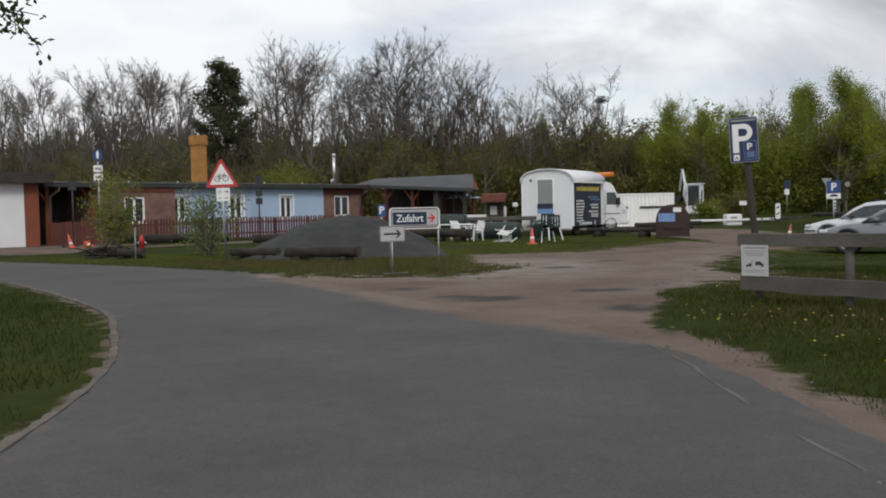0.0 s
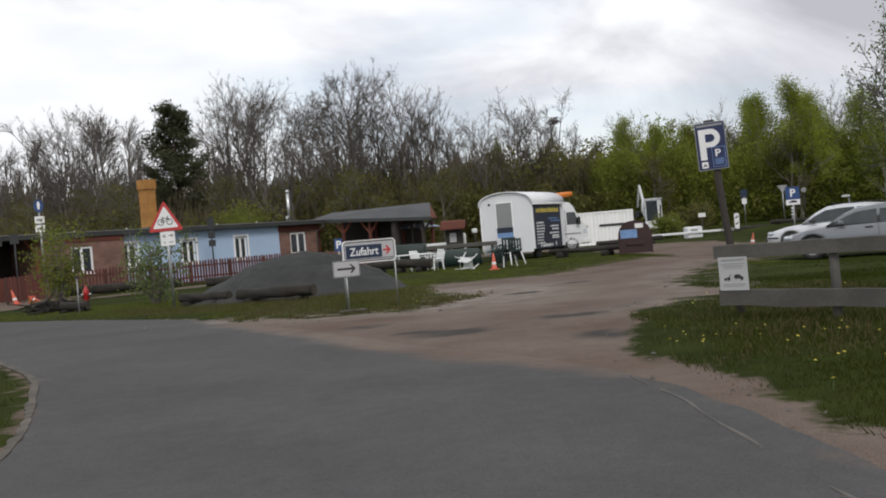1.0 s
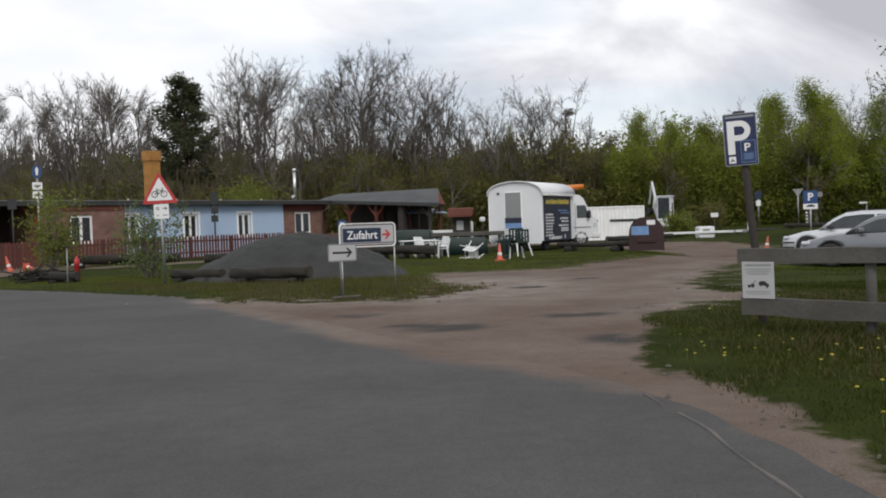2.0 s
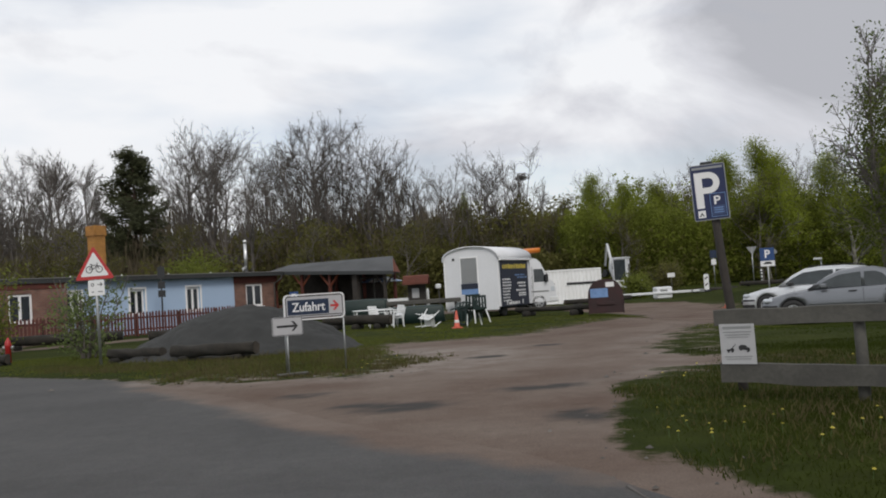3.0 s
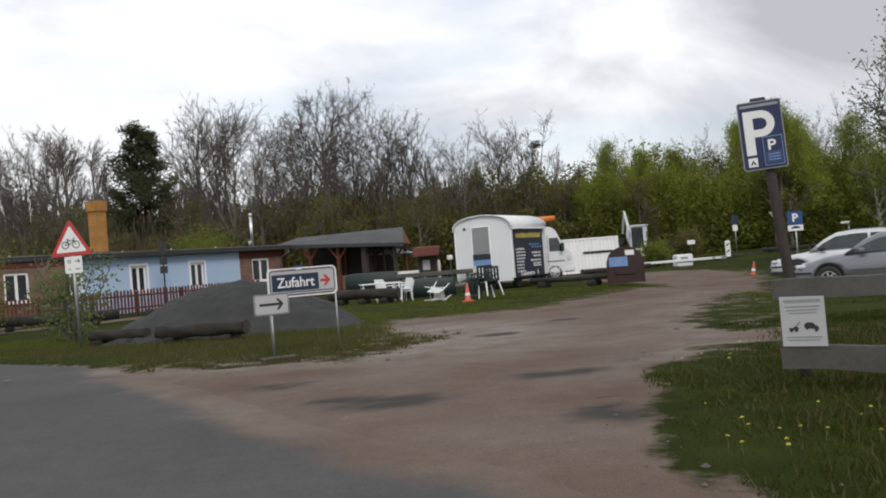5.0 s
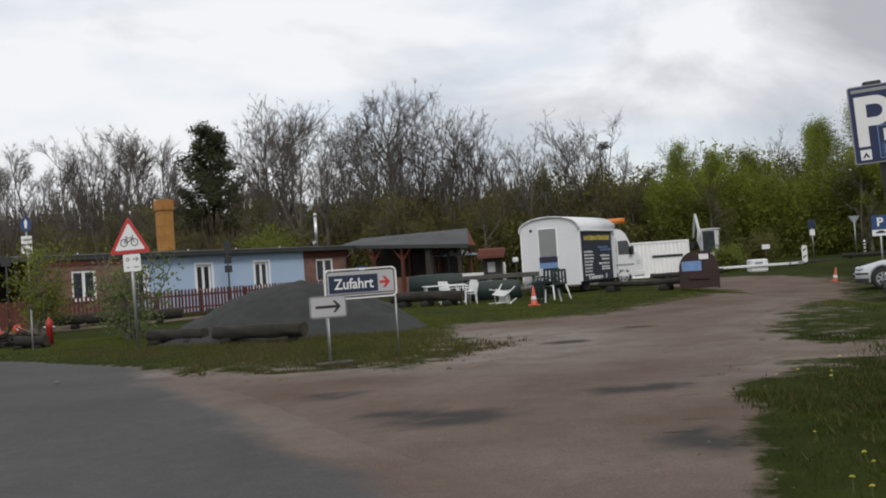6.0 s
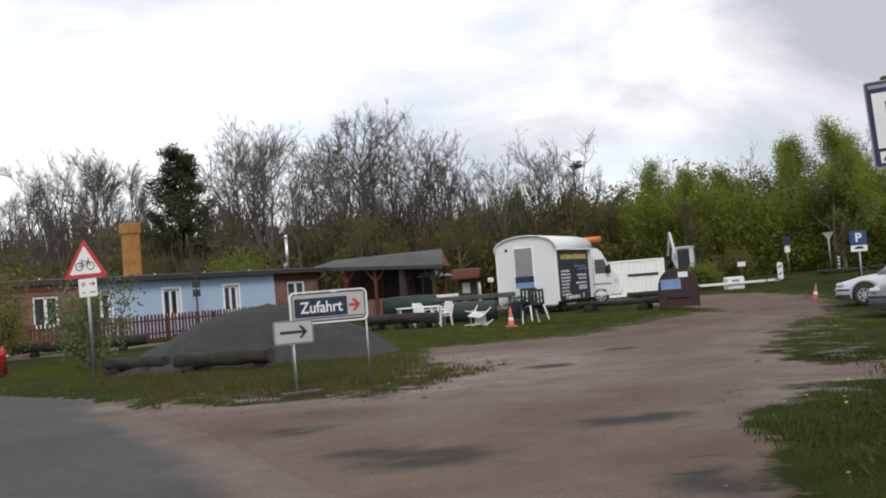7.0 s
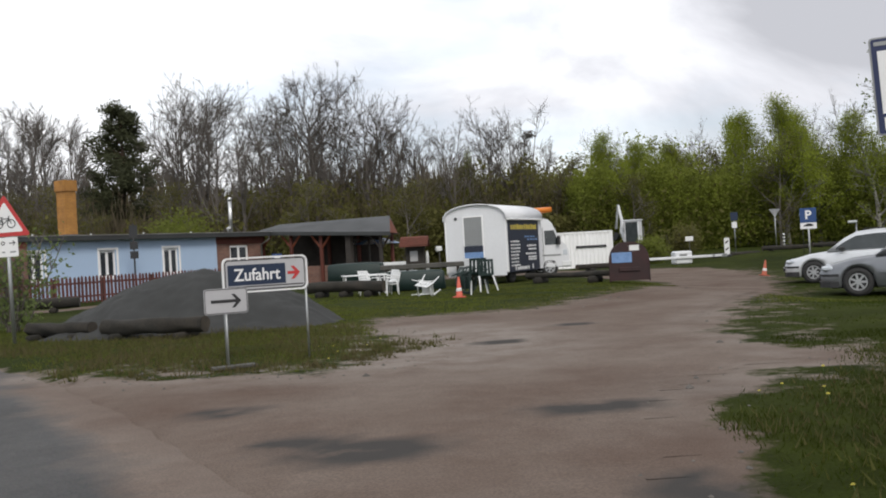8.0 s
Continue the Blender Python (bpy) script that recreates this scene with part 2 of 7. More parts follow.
M = {
    "ground": ground_material(),
    "asphalt": asphalt_material(),
    "brick": brick_material("red_brick", (0.27, 0.135, 0.098), (0.20, 0.10, 0.076), (0.21, 0.175, 0.15)),
    "brick_orange": brick_material("orange_brick", (0.50, 0.24, 0.055), (0.43, 0.20, 0.05), (0.34, 0.19, 0.07)),
    "blue": worn("blue_render", (0.41, 0.53, 0.70), (0.37, 0.485, 0.65), 0.9, big=0.6, small=18, amount=0.5),
    "white": worn("white_paint", (0.74, 0.75, 0.77), (0.60, 0.61, 0.62), 0.5, big=0.9, small=14, amount=0.45, rel=0.05),
    "white_plastic": worn("white_plastic", (0.76, 0.77, 0.77), (0.6, 0.61, 0.6), 0.4, big=3, small=30, amount=0.4, rel=0.04),
    "frame": worn("window_frame_white", (0.88, 0.88, 0.88), (0.78, 0.78, 0.78), 0.45, amount=0.4, rel=0.04),
    "glass": glass_dark("window_glass"),
    "carglass": glass_dark("car_glass", (0.03, 0.036, 0.038), 0.04),
    "curtain": worn("net_curtain", (0.42, 0.43, 0.42), (0.2, 0.2, 0.2), 0.9, big=9, small=60, amount=0.7),
    "roof": worn("roof_felt", (0.085, 0.088, 0.092), (0.055, 0.058, 0.06), 0.9, big=0.8, small=20, amount=0.8),
    "fascia": worn("fascia_dark_green", (0.040, 0.045, 0.045), (0.03, 0.03, 0.03), 0.6, amount=0.7),
    "redwood": worn("red_stained_wood", (0.135, 0.034, 0.020), (0.085, 0.025, 0.018), 0.7, big=2, small=22, amount=0.8),
    # brighter copy of the red wood, with the sunlight put into its colour
    "redwood_sunlit": worn("red_wood_sunlit", (0.23, 0.062, 0.028), (0.15, 0.042, 0.022), 0.7, big=2, small=22, amount=0.7),
    "picket": varied("picket_brown_red", (0.150, 0.056, 0.046), (0.100, 0.042, 0.037), 0.75),
    "darkwood": worn("dark_old_wood", (0.050, 0.042, 0.036), (0.030, 0.026, 0.023), 0.9, big=2.5, small=30, amount=0.9, rel=0.4),
    "greywood": worn("weathered_grey_wood", (0.098, 0.094, 0.083), (0.058, 0.056, 0.050), 0.9, big=2.2, small=26, amount=0.9, rel=0.45),
    "log": worn("old_log_bark", (0.036, 0.030, 0.023), (0.016, 0.015, 0.012), 0.95, big=3.0, small=24, amount=1.0, rel=0.6),
    "logend": worn("log_end_grain", (0.075, 0.060, 0.044), (0.035, 0.03, 0.024), 0.95, big=6, small=40, amount=0.8),
    "gravel": worn("grey_gravel", (0.040, 0.041, 0.040), (0.027, 0.028, 0.027), 0.95, big=1.6, small=55, amount=1.0, rel=0.6),
    "metal": worn("galvanised_steel", (0.42, 0.43, 0.43), (0.30, 0.31, 0.31), 0.45, 0.85, big=3, small=40, amount=0.6, rel=0.06),
    "flue": worn("bright_steel_flue", (0.66, 0.66, 0.65), (0.5, 0.5, 0.5), 0.28, 0.9, amount=0.5, rel=0.04),
    "gutter": worn("zinc_downpipe", (0.34, 0.33, 0.32), (0.22, 0.21, 0.2), 0.5, 0.5, amount=0.6, rel=0.04),
    "blackmetal": worn("dark_grey_metal", (0.035, 0.037, 0.04), (0.022, 0.023, 0.025), 0.6, 0.2, amount=0.6),
    "sign_white": worn("sign_white", (0.78, 0.78, 0.78), (0.66, 0.66, 0.66), 0.4, big=4, small=30, amount=0.35, rel=0.0),
    "sign_dull": worn("dull_sign_face", (0.43, 0.43, 0.44), (0.36, 0.36, 0.37), 0.5, big=4, small=30, amount=0.4, rel=0.0),
    "white_bright": worn("bright_white_steel", (0.88, 0.88, 0.88), (0.76, 0.76, 0.75), 0.5, big=0.9, small=14, amount=0.4, rel=0.03),
    "sand": worn("pale_sand_edge", (0.150, 0.136, 0.124), (0.10, 0.092, 0.085), 0.95, big=3, small=30, amount=0.9, rel=0.3),
    "sign_grey": worn("sign_back_grey", (0.30, 0.31, 0.31), (0.22, 0.22, 0.22), 0.5, 0.4, amount=0.4, rel=0.0),
    "sign_red": worn("sign_red", (0.48, 0.035, 0.035), (0.38, 0.04, 0.04), 0.4, big=5, amount=0.4, rel=0.0),
    "sign_blue": worn("sign_blue", (0.011, 0.020, 0.078), (0.011, 0.018, 0.062), 0.4, big=5, amount=0.4, rel=0.0),
    "road_blue": worn("road_sign_blue", (0.020, 0.062, 0.190), (0.018, 0.052, 0.150), 0.4, big=5, amount=0.4, rel=0.0),
    "sign_navy": worn("sign_dark_navy", (0.012, 0.026, 0.060), (0.014, 0.022, 0.045), 0.4, big=5, amount=0.4, rel=0.0),
    "sign_black": worn("sign_black", (0.018, 0.018, 0.02), (0.03, 0.03, 0.03), 0.5, big=5, amount=0.3, rel=0.0),
    "panel_navy": worn("board_navy", (0.014, 0.020, 0.040), (0.020, 0.024, 0.040), 0.5, big=3, amount=0.5, rel=0.0),
    "yellow": worn("yellow_print", (0.58, 0.46, 0.07), (0.5, 0.4, 0.08), 0.5, amount=0.3, rel=0.0),
    "pale_blue": worn("pale_blue_print", (0.20, 0.33, 0.58), (0.12, 0.22, 0.42), 0.5, big=6, amount=0.8, rel=0.0),
    "faded_blue": worn("faded_blue_print", (0.040, 0.065, 0.16), (0.03, 0.05, 0.12), 0.5, big=6, amount=0.6, rel=0.0),
    "orange_faded": worn("faded_orange_plastic", (0.42, 0.10, 0.05), (0.34, 0.09, 0.05), 0.6, big=4, amount=0.5, rel=0.0),
    "orange": worn("orange_plastic", (0.62, 0.115, 0.070), (0.5, 0.10, 0.06), 0.55, big=4, amount=0.5, rel=0.0),
    "orange_boat": worn("orange_boat_hull", (0.65, 0.19, 0.02), (0.5, 0.15, 0.02), 0.4, amount=0.4, rel=0.0),
    "hydrant": worn("hydrant_red", (0.42, 0.022, 0.02), (0.3, 0.02, 0.02), 0.45, big=6, amount=0.5, rel=0.03),
    "green_dark": worn("dark_green_sheet", (0.009, 0.026, 0.022), (0.007, 0.019, 0.017), 0.55, big=2, small=20, amount=0.7),
    "maroon": worn("maroon_steel", (0.040, 0.011, 0.011), (0.022, 0.009, 0.009), 0.55, big=2, small=25, amount=0.8, rel=0.1),
    "rooftile": worn("red_roof_tiles", (0.165, 0.052, 0.034), (0.105, 0.040, 0.028), 0.8, big=3, small=18, amount=0.7),
    "silver": worn("silver_car_paint", (0.42, 0.43, 0.45), (0.38, 0.39, 0.41), 0.28, 0.55, big=1.5, small=60, amount=0.3, rel=0.0),
    "silver_dark": worn("grey_silver_car_paint", (0.20, 0.21, 0.225), (0.18, 0.19, 0.205), 0.28, 0.55, big=1.5, small=60, amount=0.3, rel=0.0),
    "silver_white": worn("pale_silver_car_paint", (0.60, 0.62, 0.64), (0.54, 0.55, 0.57), 0.3, 0.35, big=1.5, small=60, amount=0.3, rel=0.0),
    "tyre": worn("tyre_rubber", (0.022, 0.022, 0.023), (0.035, 0.034, 0.033), 0.85, big=8, amount=0.6),
    "rim": worn("alloy_rim", (0.55, 0.56, 0.57), (0.42, 0.42, 0.43), 0.35, 0.8, amount=0.4, rel=0.0),
    "black_trim": worn("black_trim", (0.02, 0.02, 0.022), (0.03, 0.03, 0.03), 0.6, amount=0.4, rel=0.0),
    "lamp_glass": worn("headlamp_glass", (0.62, 0.66, 0.70), (0.4, 0.43, 0.47), 0.12, amount=0.6, rel=0.0),
    "grass": foliage("grass_blades", (0.030, 0.046, 0.005), (0.052, 0.066, 0.010), (0.033, 0.041, 0.008)),
    "meadow": foliage("meadow_blades", (0.034, 0.056, 0.006), (0.056, 0.078, 0.010), (0.036, 0.046, 0.008)),
    "lawn": foliage("lawn_blades", (0.095, 0.125, 0.020), (0.145, 0.165, 0.034), (0.105, 0.110, 0.034)),
    "weeds": foliage("verge_weeds", (0.070, 0.082, 0.018), (0.105, 0.102, 0.034), (0.115, 0.092, 0.052)),
    "leaf_birch": foliage("birch_leaves", (0.225, 0.275, 0.034), (0.280, 0.320, 0.050), (0.175, 0.210, 0.030)),
    "leaf_wood": foliage("wood_edge_leaves", (0.190, 0.230, 0.036), (0.245, 0.280, 0.050), (0.140, 0.160, 0.036)),
    "leaf_dark": foliage("dark_leaves", (0.088, 0.115, 0.020), (0.125, 0.155, 0.030), (0.085, 0.100, 0.024)),
    "leaf_olive": foliage("olive_undergrowth", (0.130, 0.130, 0.036), (0.165, 0.146, 0.056), (0.106, 0.106, 0.034)),
    "leaf_brown": foliage("brown_undergrowth", (0.122, 0.100, 0.070), (0.150, 0.120, 0.084), (0.104, 0.092, 0.054)),
    "leaf_yellow": foliage("yellow_green_leaves", (0.15, 0.185, 0.035), (0.21, 0.23, 0.05), (0.12, 0.14, 0.032)),
    "leaf_pale": foliage("pale_green_leaves", (0.14, 0.19, 0.065), (0.21, 0.25, 0.10), (0.10, 0.135, 0.045)),
    "leaf_near": foliage("fresh_leaves", (0.030, 0.045, 0.012), (0.05, 0.065, 0.018), (0.03, 0.04, 0.012)),
    "needles": foliage("pine_needles", (0.082, 0.092, 0.050), (0.110, 0.118, 0.062), (0.066, 0.072, 0.042)),
    "bark": worn("grey_brown_bark", (0.175, 0.156, 0.140), (0.115, 0.102, 0.092), 0.95, big=1.5, small=12, amount=0.9, rel=0.3),
    "bark_dark": worn("dark_bark", (0.135, 0.120, 0.108), (0.090, 0.080, 0.072), 0.95, big=1.5, small=12, amount=0.9, rel=0.3),
    "bark_birch": worn("birch_bark", (0.34, 0.33, 0.30), (0.10, 0.09, 0.08), 0.85, big=1.2, small=6, amount=0.9, rel=0.2),
    "bark_pine": worn("pine_bark", (0.12, 0.070, 0.045), (0.06, 0.045, 0.036), 0.95, big=1.5, small=12, amount=0.9, rel=0.3),
    "petal": worn("dandelion_yellow", (0.60, 0.52, 0.09), (0.5, 0.45, 0.10), 0.7, amount=0.4, rel=0.0),
    "stalk": worn("stalk_green", (0.07, 0.11, 0.03), (0.05, 0.08, 0.02), 0.7, amount=0.4, rel=0.0),
    "wood_far": worn("distant_wood", (0.095, 0.080, 0.055), (0.065, 0.060, 0.034), 0.95, big=0.22, small=1.4, amount=1.0, rel=0.0, spec=0.1),
    "wood_far_green": worn("distant_green_wood", (0.150, 0.185, 0.034), (0.085, 0.110, 0.024), 0.95, big=0.22, small=1.4, amount=1.0, rel=0.0, spec=0.1),
    "kerb": worn("crumbled_edge", (0.135, 0.112, 0.092), (0.055, 0.047, 0.036), 0.9, big=2, small=30, amount=0.9, rel=0.3),
    "stone": varied("small_stones", (0.17, 0.155, 0.14), (0.085, 0.078, 0.07), 0.9, island=True),
}


# ---------------------------------------------------------------- mesh helpers
class Mesh:
    """Collects points and faces for one mesh."""

    def __init__(self):
        self.v, self.f = [], []

    def add(self, vs, fs, m=None):
        o = len(self.v)
        self.v += [tuple(m @ Vector(p)) if m else tuple(p) for p in vs]
        self.f += [tuple(o + i for i in f) for f in fs]
        return self

    def box(self, x0, x1, y0, y1, z0, z1, m=None, c=0.0):
        """A block; c cuts its edges."""
        if not c:
            vs = [(x, y, z) for z in (z0, z1) for y in (y0, y1) for x in (x0, x1)]
            return self.add(vs, [(0, 2, 3, 1), (4, 5, 7, 6), (0, 1, 5, 4), (2, 6, 7, 3), (0, 4, 6, 2), (1, 3, 7, 5)], m)
        rings = []
        for z, k in ((z0, c), (z0 + c, 0), (z1 - c, 0), (z1, c)):
            a0, a1, b0, b1 = x0 + k, x1 - k, y0 + k, y1 - k
            rings.append([(a0 + c, b0, z), (a1 - c, b0, z), (a1, b0 + c, z), (a1, b1 - c, z), (a1 - c, b1, z), (a0 + c, b1, z), (a0, b1 - c, z), (a0, b0 + c, z)])
        return self.loft(rings, m)

    def loft(self, rings, m=None, caps=True, closed=True):
        n = len(rings[0])
        vs = [p for r in rings for p in r]
        fs = []
        for i in range(len(rings) - 1):
            for j in range(n if closed else n - 1):
                k = (j + 1) % n
                fs.append((i * n + j, i * n + k, (i + 1) * n + k, (i + 1) * n + j))
        if caps:
            fs.append(tuple(reversed(range(n))))
            fs.append(tuple(range((len(rings) - 1) * n, len(rings) * n)))
        return self.add(vs, fs, m)

    def tube(self, pts, radii, sides=8, m=None, caps=True):
        pts = [Vector(p) for p in pts]
        if isinstance(radii, (int, float)):
            radii = [radii] * len(pts)
        rings = []
        for i, p in enumerate(pts):
            t = (pts[min(i + 1, len(pts) - 1)] - pts[max(i - 1, 0)]).normalized()
            a = t.cross(Vector((0, 0, 1)) if abs(t.z) < 0.9 else Vector((1, 0, 0))).normalized()
            b = t.cross(a)
            rings.append([p + radii[i] * (math.cos(2 * math.pi * k / sides) * a + math.sin(2 * math.pi * k / sides) * b) for k in range(sides)])
        return self.loft(rings, m, caps)

    def disc(self, r0, r1, z0, z1, n=20, m=None):
        """A turned ring, or a disc where r0 is 0, round z."""
        ang = [2 * math.pi * k / n for k in range(n)]
        if r0 == 0:
            return self.loft([[(r1 * math.cos(a), r1 * math.sin(a), z) for a in ang] for z in (z0, z1)], m)
        pr = [(r0, z0), (r1, z0), (r1, z1), (r0, z1), (r0, z0)]
        return self.loft([[(r * math.cos(a), r * math.sin(a), z) for a in ang] for r, z in pr], m, caps=False)

    def turned(self, profile, n=20, m=None):
        return self.loft([[(r * math.cos(2 * math.pi * k / n), r * math.sin(2 * math.pi * k / n), z) for k in range(n)] for r, z in profile], m)

    def plate(self, outline, y0, y1, m=None):
        """An upright plate from an outline of (x, z), thick from y0 to y1."""
        return self.loft([[(x, y, z) for x, z in outline] for y in (y0, y1)], m)

    def mesh(self, name):
        me = bpy.data.meshes.new(name)
        me.from_pydata(self.v, [], self.f)
        me.validate()
        return me


def finish(ob, material, smooth=False):
    if material is not None and not ob.data.materials:
        ob.data.materials.append(M[material])
    if smooth:
        ob.data.polygons.foreach_set("use_smooth", [True] * len(ob.data.polygons))
    return ob


def part(name, mb, material, parent, label="", smooth=False):
    """Links a mesh as one part under a thing or a part."""
    ob = new(name, mb.mesh(name) if isinstance(mb, Mesh) else mb)
    finish(ob, material, smooth)
    ob.parent = parent
    return tagged(ob, label)


def thing(name, m, label, category, group="", kind=""):
    ob = new(name)
    ob.empty_display_size = 0.2
    ob.matrix_basis = m
    return tagged(ob, label, category, group, kind)


def solid(name, mb, material, label, category, m=None, group="", kind="", smooth=False):
    ob = new(name, mb.mesh(name))
    finish(ob, material, smooth)
    if m:
        ob.matrix_basis = m
    return tagged(ob, label, category, group, kind)


def rounded(w, h, r, n=5, cx=0.0, cz=0.0):
    pts = []
    for sx, sz, a0 in ((1, 1, 0), (-1, 1, 90), (-1, -1, 180), (1, -1, 270)):
        for k in range(n + 1):
            a = radians(a0 + 90 * k / n)
            pts.append((cx + sx * (w / 2 - r) + r * math.cos(a), cz + sz * (h / 2 - r) + r * math.sin(a)))
    return pts


def letters(text, size, name="text", bold=0.012):
    """A mesh of the built-in font, upright in x and z, centred."""
    cu = bpy.data.curves.new(name, "FONT")
    cu.body, cu.size, cu.align_x, cu.align_y, cu.extrude = text, size, "CENTER", "CENTER", 0.002
    cu.offset = bold * size
    tmp = bpy.data.objects.new(name, cu)
    scene.collection.objects.link(tmp)
    dg = bpy.context.evaluated_depsgraph_get()
    me = bpy.data.meshes.new_from_object(tmp.evaluated_get(dg))
    bpy.data.objects.remove(tmp)
    bpy.data.curves.remove(cu)
    me.transform(Matrix.Rotation(radians(90), 4, "X"))
    return me


# ---------------------------------------------------------------- the lie of the land
def smooth01(a, b, x):
    t = np.clip((np.asarray(x, float) - a) / (b - a), 0, 1)
    return t * t * (3 - 2 * t)


def curve(points, step=0.5):
    """A smooth line through points."""
    p = np.array(points, float)
    p = np.vstack([2 * p[0] - p[1], p, 2 * p[-1] - p[-2]])
    out = []
    for i in range(1, len(p) - 2):
        n = max(2, int(np.linalg.norm(p[i + 1] - p[i]) / step))
        for t in np.arange(n) / n:
            a, b, c, d = p[i - 1:i + 3]
            out.append(0.5 * (2 * b + (c - a) * t + (2 * a - 5 * b + 4 * c - d) * t * t + (3 * b - a - 3 * c + d) * t ** 3))
    out.append(p[-2])
    return np.array(out)


ROAD_LEFT = curve([(-2.5, -40), (-2.3, -6), (-2.2, 3.0), (-2.27, 4.9), (-2.42, 6.3), (-2.72, 7.7), (-3.33, 9.5), (-4.08, 11.4), (-5.6, 13.9), (-6.8, 15.6), (-8.6, 17.8), (-14, 22.3), (-28, 31), (-60, 48)])
ROAD_RIGHT = curve([(2.35, -40), (2.2, -6), (2.12, 3.0), (2.06, 5.4), (1.88, 7.3), (1.35, 9.0), (0.65, 10.3), (-0.1, 11.6), (-1.2, 14.0), (-2.6, 16.6), (-4.0, 18.7), (-5.7, 20.4), (-7.6, 22.1), (-12, 25.4), (-26, 35), (-58, 54)])
TRACK_LEFT = curve([(-3.4, 17.2), (-1.9, 16.7), (-0.1, 15.9), (0.65, 16.7), (1.25, 19.2), (0.85, 21.6), (1.15, 23.7), (2.6, 23.8), (3.7, 24.1), (5.3, 26.4), (7.9, 30.4), (9.9, 34.0), (10.2, 36.5), (11.2, 39), (10.8, 43), (8.5, 46.2), (4, 47.5), (0, 48)])
TRACK_RIGHT = curve([(2.5, -40), (2.35, -6), (2.25, 4.0), (2.1, 6.7), (2.06, 9.3), (2.1, 10.5), (2.45, 11.4), (2.75, 12.8), (3.45, 14.1), (4.9, 15.1), (4.6, 16.2), (5.2, 19.3), (7.3, 23.4), (11.3, 31.6), (14.2, 39), (15.6, 43.5), (16.0, 47), (14.5, 50.5), (10, 52.5), (4, 54), (0, 55)])
TRACK = np.vstack([TRACK_LEFT, TRACK_RIGHT[::-1], ROAD_RIGHT[(ROAD_RIGHT[:, 1] < 17) & (ROAD_RIGHT[:, 0] > -3.3)] - np.array([0.9, 0.5])])
ROAD = np.vstack([ROAD_LEFT, ROAD_RIGHT[::-1]])


def inside_distance(pts, poly):
    """Distance to the outline, negative inside."""
    pts = np.asarray(pts, float)
    a, b = poly, np.roll(poly, -1, 0)
    best = np.full(len(pts), 1e9)
    ins = np.zeros(len(pts), bool)
    for p, q in zip(a, b):
        d = q - p
        l2 = d @ d
        if l2 < 1e-12:
            continue
        t = np.clip(((pts - p) @ d) / l2, 0, 1)
        best = np.minimum(best, np.hypot(*(pts - p - t[:, None] * d).T))
        if d[1]:
            cross = ((p[1] > pts[:, 1]) != (q[1] > pts[:, 1])) & (pts[:, 0] < d[0] * (pts[:, 1] - p[1]) / d[1] + p[0])
            ins ^= cross
    return np.where(ins, -best, best)


def height(x, y):
    x, y = np.asarray(x, float), np.asarray(y, float)
    verge = 0.04 * smooth01(0.2, 1.6, (x + 1.2) * -0.55 + (y - 16.2) * 0.83) * smooth01(9, 5, y - 20 + 0 * x) * smooth01(1.2, -0.6, x) * smooth01(-11, -8, x)
    dip = -0.42 * np.exp(-(((x - 14.5) / 9) ** 2 + ((y - 70) / 11) ** 2))
    meadow = -0.35 * smooth01(7.0, 11.5, x) * smooth01(18, 26, y) * smooth01(58, 44, y)
    rise = 0.25 * smooth01(52, 62, y) * smooth01(19, 24, x)
    return verge + dip + meadow + rise


def hz(x, y):
    return float(height(x, y))


# ---------------------------------------------------------------- ground, road, track
def float_attribute(me, name, values):
    a = me.attributes.new(name, "FLOAT", "POINT")
    a.data.foreach_set("value", np.asarray(values, np.float32))


PUDDLES = [(0.62, 12.2, 0.50, 0.34), (0.15, 12.6, 0.34, 0.24), (2.22, 13.2, 0.50, 0.26), (2.16, 10.8, 0.26, 0.42), (2.23, 18.25, 0.34, 0.30), (-0.48, 14.1, 0.28, 0.24), (3.6, 20.2, 0.35, 0.2)]


def paleness(x, y, d):
    """Washed, pale sand near the rims of the track and on the worn corner by the signs."""
    rim = smooth01(-1.1, -0.1, d) * smooth01(11, 14, y) * smooth01(40, 30, y)
    corner = smooth01(3.0, 0.8, np.hypot((x - 1.0) / 1.2, (y - 18.8) / 1.6))
    lane = 0.35 * smooth01(0.8, 0.1, np.abs(x - 3.6 - 0.45 * (y - 16))) * smooth01(14, 17, y) * smooth01(34, 26, y)
    return np.clip(np.maximum(np.maximum(0.5 * rim * smooth01(26, 20, y), corner), lane), 0, 1)


def wetness(x, y):
    w = np.zeros_like(x)
    for px, py, rx, ry in PUDDLES:
        w = np.maximum(w, 1.25 * smooth01(1.25, 0.55, np.hypot((x - px) / rx, (y - py) / ry)))
    return w


def spread(fine0, fine1, step, far0, far1):
    mid = list(np.arange(fine0, fine1 + 1e-6, step))
    lo, hi = [], []
    d, p = step, fine0
    while p > far0:
        d *= 1.28
        p -= d
        lo.append(p)
    d, p = step, fine1
    while p < far1:
        d *= 1.28
        p += d
        hi.append(p)
    return np.array(lo[::-1] + mid + hi)


